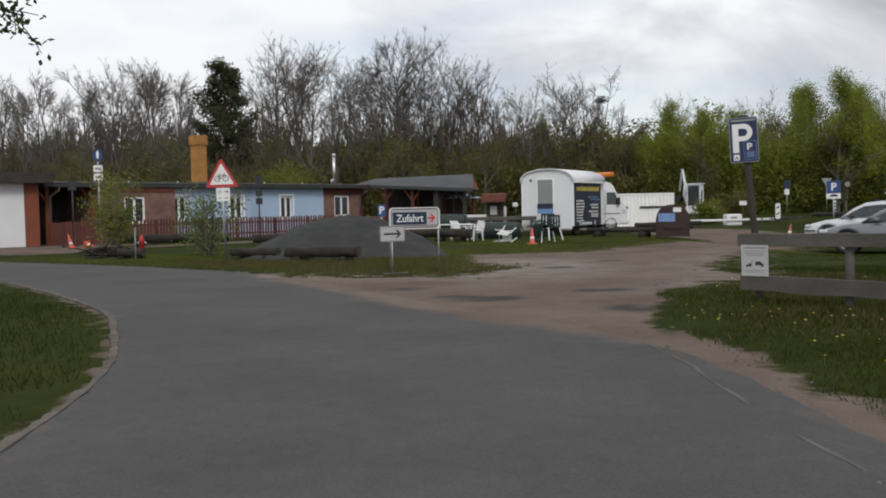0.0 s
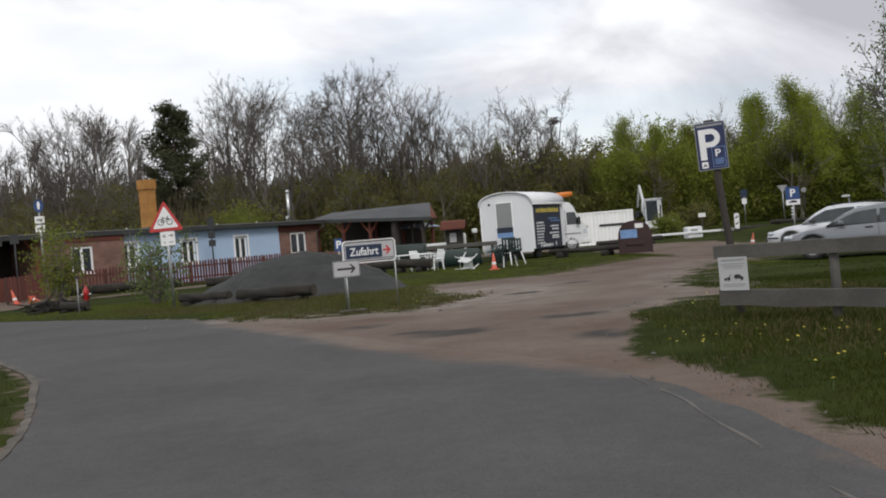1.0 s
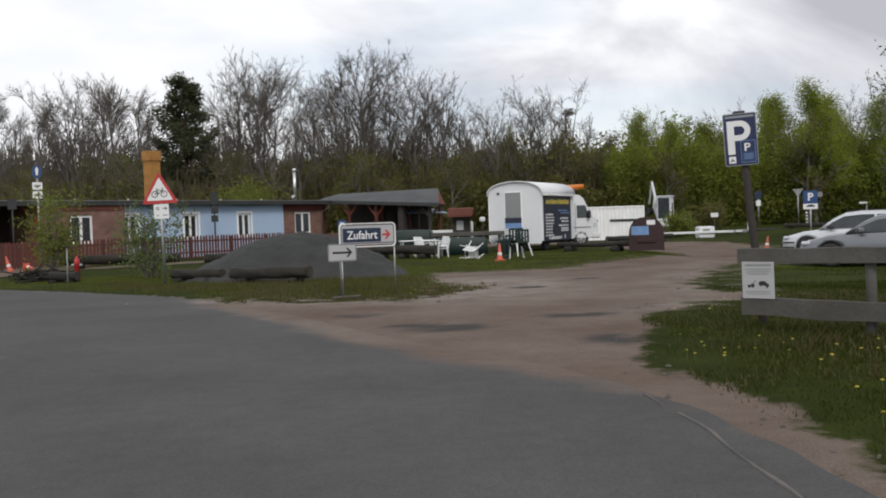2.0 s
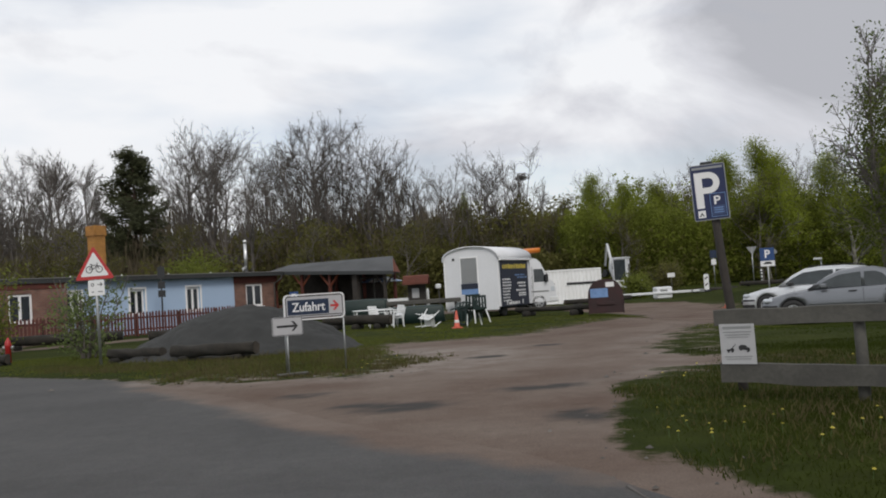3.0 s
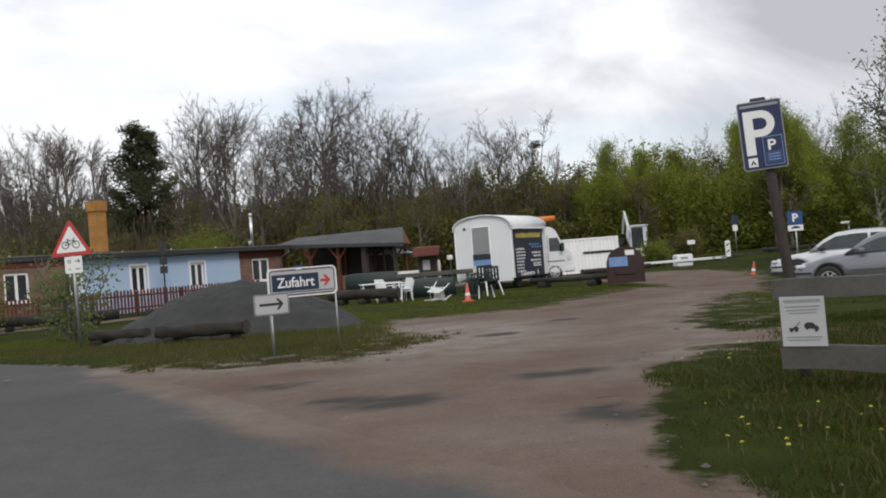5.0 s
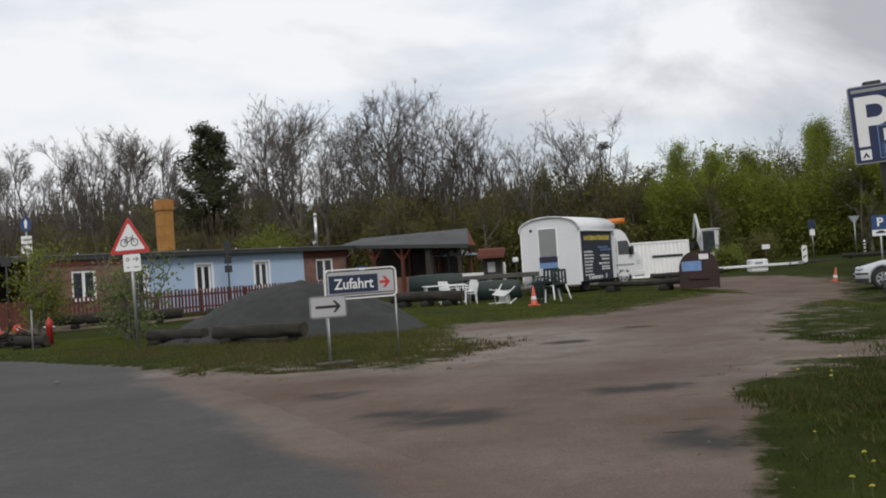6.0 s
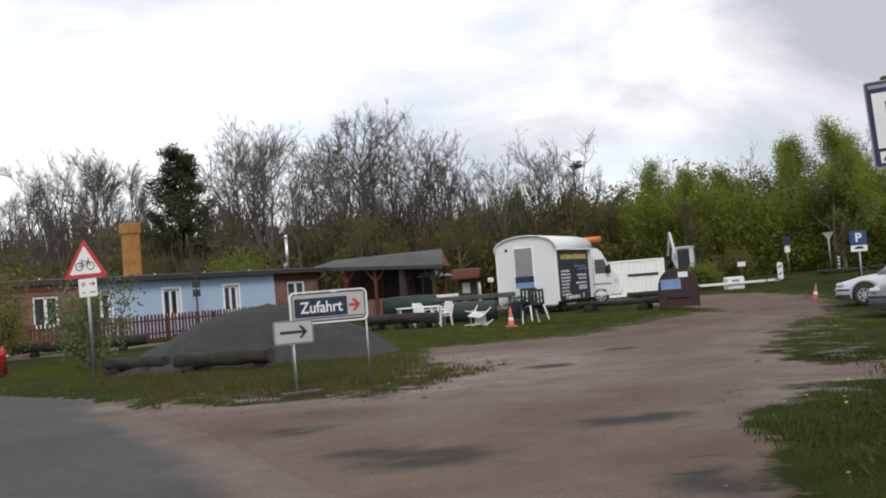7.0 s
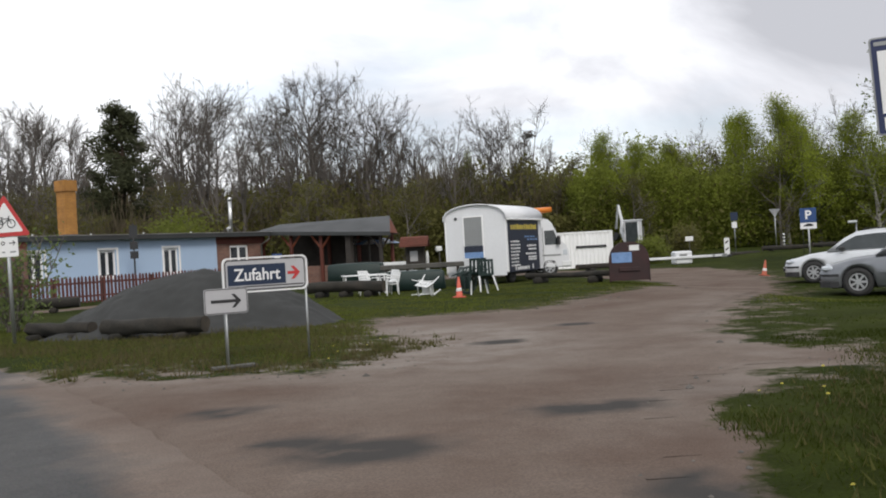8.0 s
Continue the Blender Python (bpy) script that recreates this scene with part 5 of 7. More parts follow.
    # running gear
    part("chassis", Mesh().box(0.1, L - 0.1, 0.25, W - 0.25, 0.26, 0.375, c=0.01), "blackmetal", t, "dark steel chassis")
    for x in (0.75, 2.65):
        for y in (0.12, W - 0.32):
            wh = part("wheel", Mesh().turned([(0.12, -0.09), (0.25, -0.09), (0.27, -0.05), (0.27, 0.05), (0.25, 0.09), (0.12, 0.09)], 18), "tyre", t, "black rubber wheel", True)
            wh.matrix_basis = Matrix.Translation((x, y + 0.1, 0.27)) @ Matrix.Rotation(radians(90), 4, "X")
            part("rim", Mesh().turned([(0.01, -0.05), (0.13, -0.07), (0.13, 0.07), (0.01, 0.05)], 14), "blackmetal", wh, "", True)
    part("step", Mesh().box(-0.5, -0.05, 0.7, 1.4, 0.20, 0.24, c=0.008), "greywood", t)
    part("drawbar", Mesh().tube([(L, W / 2, 0.32), (L + 1.0, W / 2, 0.30)], 0.05, 6), "blackmetal", t)
    part("skirt", Mesh().box(-0.008, -0.004, 0.05, W - 0.05, z0 - 0.10, z0 + 0.1), "white", t)


make_trailer()


# ---------------------------------------------------------------- vehicles
def wheel_on(parent, x, y, r, w, side):
    wh = part("wheel", Mesh(), "tyre", parent)
    tp = [(r * 0.62, -w / 2), (r * 0.93, -w / 2), (r, -w * 0.3), (r, w * 0.3), (r * 0.93, w / 2), (r * 0.62, w / 2), (r * 0.62, -w / 2)]
    mt = Mesh().loft([[(q * math.cos(2 * math.pi * k / 26), q * math.sin(2 * math.pi * k / 26), z) for k in range(26)] for q, z in tp], caps=False)
    wh.data = mt.mesh("wheel")
    finish(wh, "tyre", True)
    wh.matrix_basis = Matrix.Translation((x, y, r)) @ Matrix.Rotation(radians(90 * side), 4, "X")
    rim = Mesh().disc(r * 0.54, r * 0.63, -w * 0.35, w * 0.46, 24)
    rim.disc(0, r * 0.16, 0, w * 0.40, 14)
    for k in range(7):
        a = 2 * math.pi * k / 7
        rim.box(0.10 * r, 0.56 * r, -0.075 * r, 0.075 * r, w * 0.22, w * 0.38, Matrix.Rotation(a, 4, "Z"))
    part("rim", rim, "rim", wh, "silver spoked rim")
    part("brake_disc", Mesh().disc(0, r * 0.52, -w * 0.1, w * 0.02, 18), "blackmetal", wh)
    return wh


def make_car(name, m, paint, label, length, height_, estate):
    """A passenger car: nose towards -x, side towards -y."""
    c = thing(name, m, label, "car", "parked cars")
    L, W, H = length, 1.76, height_
    belt = 0.90
    # lower body: stations along the length (x, half width, bottom, shoulder)
    st = [(0.0, 0.56, 0.34, 0.50), (0.06, 0.68, 0.24, 0.60), (0.25, 0.80, 0.19, 0.68), (0.7, 0.86, 0.18, 0.80), (1.25, 0.88, 0.18, 0.865), (1.75, 0.88, 0.18, belt), (2.6, 0.885, 0.18, belt + 0.02),
          (3.5, 0.885, 0.18, belt + 0.05), (L - 0.55, 0.86, 0.20, belt + 0.07), (L - 0.18, 0.80, 0.26, belt + 0.06), (L - 0.03, 0.72, 0.32, belt - 0.04), (L, 0.66, 0.40, 0.62)]
    arch = (0.84, L - 0.98)
    rw = 0.315
    xs = sorted({s[0] for s in st} | {a + rw * 1.13 * math.cos(math.pi * k / 10) for a in arch for k in range(11)})
    a_ = np.array(st)
    rings = []
    for x in xs:
        hw, zb, zs = (float(np.interp(x, a_[:, 0], a_[:, j])) for j in (1, 2, 3))
        zl = zb
        for a in arch:
            d = abs(x - a)
            if d < rw * 1.13:
                zl = max(zl, rw + math.sqrt(max(0, (rw * 1.13) ** 2 - d * d)) * 0.98)
        zl = min(zl, zs - 0.06)
        mid = (zl + zs) / 2
        half = [(-hw + 0.03, zl), (-hw - 0.005, zl + 0.05), (-hw - 0.02, mid), (-hw - 0.002, zs - 0.10), (-hw + 0.05, zs - 0.015), (-hw * 0.55, zs + 0.03)]
        rings.append([(x, y, z) for y, z in half] + [(x, -y, z) for y, z in half[::-1]])
    part("body", Mesh().loft(rings), paint, c, "painted car body", True)
    part("underbody", Mesh().box(0.25, L - 0.25, -0.66, 0.66, 0.17, 0.45, c=0.03), "black_trim", c)
    # roof and pillars
    w0, w1 = 1.22, 2.02
    r0, r1 = (L - 1.25, L - 0.28) if not estate else (L - 0.75, L - 0.10)
    bz = belt - 0.01
    gh = [(w0, 0.80, bz, bz + 0.015), ((w0 + w1) / 2 + 0.05, 0.77, bz, bz + (H - bz) * 0.62), (w1, 0.70, bz, H - 0.05), (w1 + 0.5, 0.67, bz, H), ((w1 + r0) / 2 + 0.3, 0.665, bz, H), (r0, 0.66, bz, H - 0.06), ((r0 + r1) / 2, 0.70, bz, bz + (H - bz) * 0.60), (r1, 0.76, bz, bz + 0.03)]
    rings = []
    for x, hw, zb, zt in gh:
        base = 0.80 if zt - zb > 0.06 else hw
        k = (zt - zb) / (H - bz)
        rings.append([(x, -0.815, zb), (x, -0.815 + 0.135 * k, zt - 0.055 * k), (x, -0.62, zt - 0.01), (x, 0, zt + 0.02 * k), (x, 0.62, zt - 0.01), (x, 0.815 - 0.135 * k, zt - 0.055 * k), (x, 0.815, zb)])
    part("roof", Mesh().loft(rings), paint, c, "painted roof and pillars", True)

    def on_side(x, z, s, off=0.006):
        k = (z - bz) / (H - bz)
        return (x, s * (0.815 - 0.135 * k + off), z)

    def zroof(x):
        return float(np.interp(x, [g[0] for g in gh], [g[3] for g in gh])) - 0.085
    b_post = (w1 + r0) / 2 + 0.02
    spans = [(w0 + 0.24, b_post - 0.04), (b_post + 0.04, r0 + (0.10 if not estate else -0.35))]
    if estate:
        spans.append((r0 - 0.27, r0 + 0.18))
    for s in (-1, 1):
        for k, (p, q) in enumerate(spans):
            mb = Mesh()
            n = 8
            lo, hi = [], []
            for i in range(n + 1):
                x = p + (q - p) * i / n
                zt = max(bz + 0.05, zroof(x) - 0.02)
                if not estate and k == len(spans) - 1:
                    zt = min(zt, bz + 0.05 + (H - bz - 0.14) * math.sqrt(max(0.0, 1 - (i / n) ** 3)))
                lo.append(on_side(x, bz + 0.035, s))
                hi.append(on_side(x, zt, s))
            mb.add(lo + hi, [(i, i + 1, n + 2 + i, n + 1 + i)[::-s] for i in range(n)])
            part("side_window", mb, "carglass", c, "tinted side window")
        mi = part("mirror", Mesh().box(-0.09, 0.07, -0.10, 0.10, -0.06, 0.06, c=0.03), paint if not estate else "black_trim", c, "wing mirror")
        mi.location = (w0 + 0.42, s * 0.93, belt + 0.07)
        for x in (b_post - 0.25, min(r0 + 0.1, L - 0.9)):
            part("door_handle", Mesh().box(x - 0.1, x + 0.1, s * 0.905 - 0.015, s * 0.905 + 0.015, belt - 0.10, belt - 0.07, c=0.006), "black_trim" if not estate else paint, c)
        hl = part("headlight", Mesh().box(-0.13, 0.13, -0.17, 0.17, -0.06, 0.06, c=0.04), "lamp_glass", c, "clear headlight")
        hl.location = (0.20, s * 0.64, 0.635)
        tl = part("tail_light", Mesh().box(-0.06, 0.05, -0.16, 0.14, -0.09, 0.09, c=0.03), "sign_red", c, "red tail light")
        tl.location = (L - 0.09, s * 0.64, 0.80)
        part("door_seam", Mesh().box(b_post - 0.004, b_post + 0.004, s * 0.899 - 0.006, s * 0.899 + 0.006, 0.30, belt - 0.02), "black_trim", c)
        part("sill_strip", Mesh().box(arch[0] + 0.45, arch[1] - 0.45, s * 0.91 - 0.012, s * 0.91 + 0.012, 0.50, 0.545, c=0.005), "black_trim" if estate else paint, c)
        for a in arch:
            wheel_on(c, a, s * 0.77, rw, 0.20, 1 if s < 0 else -1)
            part("wheel_well", Mesh().disc(0, rw * 1.10, -0.02, 0.22, 20, Matrix.Translation((a, s * 0.56, rw + 0.01)) @ Matrix.Rotation(radians(90), 4, "X")), "black_trim", c)
        for z0, z1, mt in ((0.20, 0.335, "black_trim"), (0.445, 0.505, "black_trim")):
            strip = [[(x, s * (hw + 0.024), z0), (x, s * (hw + 0.024), z1), (x, s * (hw - 0.02), z1), (x, s * (hw - 0.02), z0)] for x, hw in ((0.02, 0.60), (0.08, 0.69), (0.25, 0.80), (0.44, 0.825))]
            part("bumper_strip", Mesh().loft(strip), mt, c, "dark bumper strip")
    for (xa, za, xb, zb_, nm) in ((w0 + 0.12, bz + 0.08, w1 - 0.05, H - 0.10, "windscreen"), (r0 + 0.06, H - 0.12, r1 - 0.06, bz + 0.10, "rear_window")):
        k0, k1 = 0.68, 0.60
        off = 0.022
        dx, dz = xb - xa, zb_ - za
        l = math.hypot(dx, dz)
        ox, oz = (-dz / l * off, dx / l * off)
        part(nm, Mesh().add([(xa + ox, -k0, za + oz), (xa + ox, k0, za + oz), (xb + ox, k1, zb_ + oz), (xb + ox, -k1, zb_ + oz)], [(0, 1, 2, 3)]), "carglass", c)
    part("bumper", Mesh().box(-0.03, 0.16, -0.66, 0.66, 0.36, 0.46, c=0.03), "black_trim", c, "dark front bumper strip")
    part("grille", Mesh().box(-0.012, 0.05, -0.34, 0.34, 0.50, 0.60, c=0.015), "black_trim", c)
    part("number_plate", Mesh().box(-0.045, -0.032, -0.26, 0.26, 0.38, 0.48), "sign_white", c)
    if estate:
        for s in (-1, 1):
            part("roof_rail", Mesh().tube([(w1 + 0.15, s * 0.60, H - 0.01), (w1 + 0.25, s * 0.60, H + 0.045), (r0 - 0.15, s * 0.60, H + 0.045), (r0 - 0.02, s * 0.60, H - 0.02)], 0.014, 6), "black_trim", c)
    return c


def car_pose(front_wheel, turn):
    x, y = front_wheel
    return Matrix.LocRotScale((x, y, -0.345), Euler((0, 0, radians(turn))), None) @ Matrix.Translation((-0.84, 0.80, 0))


make_car("car", car_pose((11.6, 27.2), -30), "silver_dark", "silver-grey coupe parked on the grass", 4.35, 1.40, False)
make_car("car", car_pose((13.6, 33.5), -30), "silver_white", "pale silver estate car parked on the grass", 4.65, 1.47, True)
make_car("car", car_pose((18.6, 32.0), -30), "silver", "silver estate car with black roof rails", 4.60, 1.50, True)


def make_van():
    v = thing("van", Matrix.LocRotScale((3.45, 43.2, 0), Euler((0, 0, radians(3))), None), "white delivery van behind the site trailer", "van")
    L, W, H = 5.05, 1.9, 2.28
    pr = [(1.05, 0.35), (1.0, 0.5), (1.0, 2.1), (1.12, H), (4.0, H), (4.25, H - 0.06), (4.42, H - 0.22), (4.72, 1.38), (4.95, 1.18), (5.04, 0.95), (L, 0.5), (4.98, 0.35)]
    part("body", Mesh().loft([[(x, y, z) for x, z in pr] for y in (0.06, W - 0.06)]), "white", v, "white van body")
    for y0 in (0.0, W - 0.058):
        part("side_panel", Mesh().loft([[(x + (0.02 if y in (0.0, W) else 0) * (1 if x < 2 else -1), y, z) for x, z in pr] for y in (y0, y0 + 0.058)]), "white", v)
    part("windscreen", Mesh().add([(4.475, 0.14, H - 0.30), (4.475, W - 0.14, H - 0.30), (4.745, W - 0.12, 1.42), (4.745, 0.12, 1.42)], [(0, 1, 2, 3)]), "carglass", v)
    part("side_window", Mesh().plate([(4.08, 1.22), (4.64, 1.22), (4.47, 1.78), (4.08, 1.78)], -0.008, -0.003), "carglass", v, "cab side window")
    part("door_seam", Mesh().box(3.65, 3.665, -0.006, -0.002, 0.5, 2.0), "black_trim", v)
    part("side_strip", Mesh().box(1.3, 4.7, -0.012, -0.002, 0.78, 0.84, c=0.004), "sign_grey", v)
    part("door_handle", Mesh().box(3.8, 3.95, -0.02, -0.003, 1.08, 1.12, c=0.004), "black_trim", v)
    part("ladder", Mesh().box(4.0, 4.02, -0.03, -0.004, 0.6, 1.9).box(3.74, 3.76, -0.03, -0.004, 0.6, 1.9).box(3.76, 4.0, -0.03, -0.006, 1.0, 1.02).box(3.76, 4.0, -0.03, -0.006, 1.4, 1.42), "metal", v)
    part("bumper", Mesh().box(4.7, 5.12, -0.02, W + 0.02, 0.32, 0.58, c=0.05), "white_plastic", v)
    part("mirror", Mesh().box(4.55, 4.67, -0.22, -0.04, 1.20, 1.55, c=0.03), "black_trim", v)
    part("headlight", Mesh().box(4.78, 4.98, -0.012, 0.3, 0.78, 1.02, c=0.03), "lamp_glass", v)
    for x in (1.75, 4.25):
        for y, s in ((0.1, 1), (W - 0.1, -1)):
            wheel_on(v, x, y, 0.33, 0.20, s)
    part("roof_rack", Mesh().box(2.6, 2.66, 0.1, W - 0.1, H + 0.002, H + 0.12, c=0.006), "metal", v)
    part("roof_rack", Mesh().box(3.5, 3.56, 0.1, W - 0.1, H - 0.002, H + 0.12, c=0.006), "metal", v)
    b = thing("kayak", Matrix.LocRotScale((3.75, 43.2, H + 0.12), Euler((0, 0, radians(3))), None), "orange kayak lying on the van roof", "boat")
    rings = []
    for k in range(13):
        u = k / 12
        w = 0.30 * math.sin(math.pi * min(max(u, 0.02), 0.98)) ** 0.6
        rings.append([(1.3 + 2.95 * u, 0.55 + w * math.cos(a), 0.16 + (0.10 + 0.09 * w) * math.sin(a) + 0.12 * abs(u - 0.5)) for a in [2 * math.pi * q / 12 for q in range(12)]])
    part("hull", Mesh().loft(rings), "orange_boat", b, "", True)
    part("cockpit_rim", Mesh().disc(0.16, 0.2, 0.0, 0.03, 16, Matrix.Translation((2.9, 0.55, 0.27)) @ Matrix.Diagonal((1.8, 1, 1, 1))), "black_trim", b)


make_van()


def make_container():
    x, y = 16.78, 70.6
    z = hz(15, 70.6)
    c = thing("shipping_container", Matrix.LocRotScale((x, y, -0.50), Euler((0, 0, radians(180 - 3))), None), "white corrugated steel shipping container", "container")
    L, W, H = 6.06, 2.44, 2.50
    mb, pr = Mesh(), []
    n = 22
    for k in range(n):
        a = 0.12 + (L - 0.24) * k / n
        s = (L - 0.24) / n
        pr += [(a, 0.02), (a + s * 0.3, 0.02), (a + s * 0.45, 0.065), (a + s * 0.85, 0.065)]
    pr.append((L - 0.12, 0.02))
    for yy in (W, 0):
        sg = -1 if yy else 1
        mb.add([(px, yy + sg * d, 0.16) for px, d in pr] + [(px, yy + sg * d, H - 0.12) for px, d in pr], [(i, i + 1, len(pr) + i + 1, len(pr) + i) for i in range(len(pr) - 1)])
    part("side_wall", mb, "white_bright", c, "white corrugated wall")
    part("roof", Mesh().box(0.02, L - 0.02, 0.02, W - 0.02, H - 0.11, H - 0.02), "white_bright", c)
    part("floor", Mesh().box(0.02, L - 0.02, 0.08, W - 0.08, 0.05, 0.16), "blackmetal", c)
    for px in (0, L - 0.12):
        for py in (0, W - 0.12):
            part("corner_post", Mesh().box(px, px + 0.12, py, py + 0.12, 0, H, c=0.01), "white_bright", c)
    for py in (0, W - 0.10):
        for zz in (0.03, H - 0.12):
            part("rail", Mesh().box(0.12, L - 0.12, py, py + 0.10, zz, zz + 0.12, c=0.01), "white_bright", c)
    for px in (0.02, L - 0.08):
        part("end_wall", Mesh().box(px, px + 0.06, 0.12, W - 0.12, 0.15, H - 0.12), "white_bright", c)
    for a, b in ((0.45, 2.45), (3.3, 4.1)):
        part("stripe", Mesh().box(a, b, W + 0.001, W + 0.012, 1.42, 1.58), "blackmetal", c, "dark painted stripe with worn print")


def make_excavator():
    e = thing("excavator", Matrix.LocRotScale((20.3, 75.0, -0.37), Euler((0, 0, radians(150))), None), "small white excavator with raised arm", "excavator")
    for y in (-0.75, 0.75):
        rings = []
        for yy in (y - 0.2, y + 0.2):
            rings.append([(1.1 * math.copysign(1, math.cos(a)) * 0.8 + 0.3 * math.cos(a), yy, 0.33 + 0.31 * math.sin(a)) for a in [2 * math.pi * (k + 0.5) / 16 for k in range(16)]])
        part("track", Mesh().loft(rings), "tyre", e, "black rubber track")
    part("body", Mesh().box(-1.1, 0.9, -0.85, 0.85, 0.72, 1.35, c=0.08), "white", e, "white counterweight body")
    cab = part("cab", frame_bars(1.06, 1.75, 0.085, -0.1, 0.95, 0.03), "white", e, "white cab frame")
    cab.location = (0.25, -0.15, 1.30)
    part("cab_glass", Mesh().box(-0.44, 0.44, -0.09, 0.94, 0.09, 1.66), "carglass", cab)
    part("cab_roof", Mesh().box(-0.62, 0.62, -0.15, 1.0, 1.752, 1.84, c=0.03), "white", cab)
    part("boom", Mesh().tube([(0.9, -0.5, 1.1), (1.3, -0.5, 2.3), (1.25, -0.5, 3.2)], [0.16, 0.16, 0.11], 6), "white", e, "grey-white lifting boom")
    part("arm", Mesh().tube([(1.22, -0.5, 2.9), (1.48, -0.5, 4.30)], [0.12, 0.10], 6), "white", e, "raised white arm")
    part("dipper", Mesh().tube([(1.48, -0.5, 4.36), (1.72, -0.5, 2.55)], [0.09, 0.10], 6), "metal", e, "grey dipper arm")
    part("ram", Mesh().tube([(0.95, -0.5, 1.6), (1.35, -0.5, 3.0)], 0.06, 8), "blackmetal", e)
    part("bucket", Mesh().loft([[(1.85 + 0.3 * math.cos(a), y, 2.0 + 0.3 * math.sin(a)) for a in [radians(100 + 25 * k) for k in range(9)]] for y in (-0.85, -0.15)]), "blackmetal", e)


make_container()
make_excavator()


def make_collection_bin():
    b = thing("collection_bin", Matrix.LocRotScale((8.35, 34.4, 0), Euler((0, 0, radians(-14))), None), "dark maroon steel collection bin with a rounded top", "bin")
    W, D = 1.18, 1.0
    pr = [(-W / 2, 0.03), (W / 2, 0.03), (W / 2, 0.55)] + [(W / 2 * math.cos(a) ** 0.8 if math.cos(a) > 0 else -W / 2 * abs(math.cos(a)) ** 0.8, 0.55 + 0.62 * math.sin(a) ** 0.9) for a in [math.pi * k / 12 for k in range(1, 12)]] + [(-W / 2, 0.55)]
    part("body", Mesh().plate(pr, -D / 2, D / 2), "maroon", b, "maroon steel body")
    part("label_panel", Mesh().box(-0.50, 0.08, -D / 2 - 0.012, -D / 2 - 0.002, 0.56, 0.86), "pale_blue", b, "blue and white notice")
    part("paper", Mesh().box(0.02, 0.30, -D / 2 - 0.016, -D / 2 - 0.004, 0.90, 1.06), "sign_white", b, "white paper notice")
    part("flap", Mesh().box(-0.3, 0.3, -D / 2 - 0.05, -D / 2 - 0.003, 0.30, 0.42, c=0.01), "maroon", b)
    for x in (-0.59, 0.55):
        part("edge_rib", Mesh().box(x, x + 0.04, -D / 2 - 0.02, D / 2 + 0.02, 0.0, 0.6, c=0.006), "maroon", b)


make_collection_bin()


# ---------------------------------------------------------------- trees and shrubs
def branch(mb, p, d, length, r0, r1, segs, rnd, wander, lift, sides):
    """A bent, tapering branch; gives back its points and its directions."""
    pts, dirs = [p.copy()], [d.copy()]
    for k in range(segs):
        d = (d + Vector((rnd.uniform(-1, 1), rnd.uniform(-1, 1), rnd.uniform(-1, 1))) * wander + Vector((0, 0, lift))).normalized()
        p = p + d * (length / segs)
        pts.append(p.copy())
        dirs.append(d.copy())
    mb.tube(pts, [r0 + (r1 - r0) * k / segs for k in range(segs + 1)], sides, caps=False)
    return pts, dirs


def side_way(d, rnd, angle):
    a = d.orthogonal().normalized()
    b = d.cross(a)
    t = rnd.uniform(0, 2 * math.pi)
    return (d * math.cos(angle) + (a * math.cos(t) + b * math.sin(t)) * math.sin(angle)).normalized()


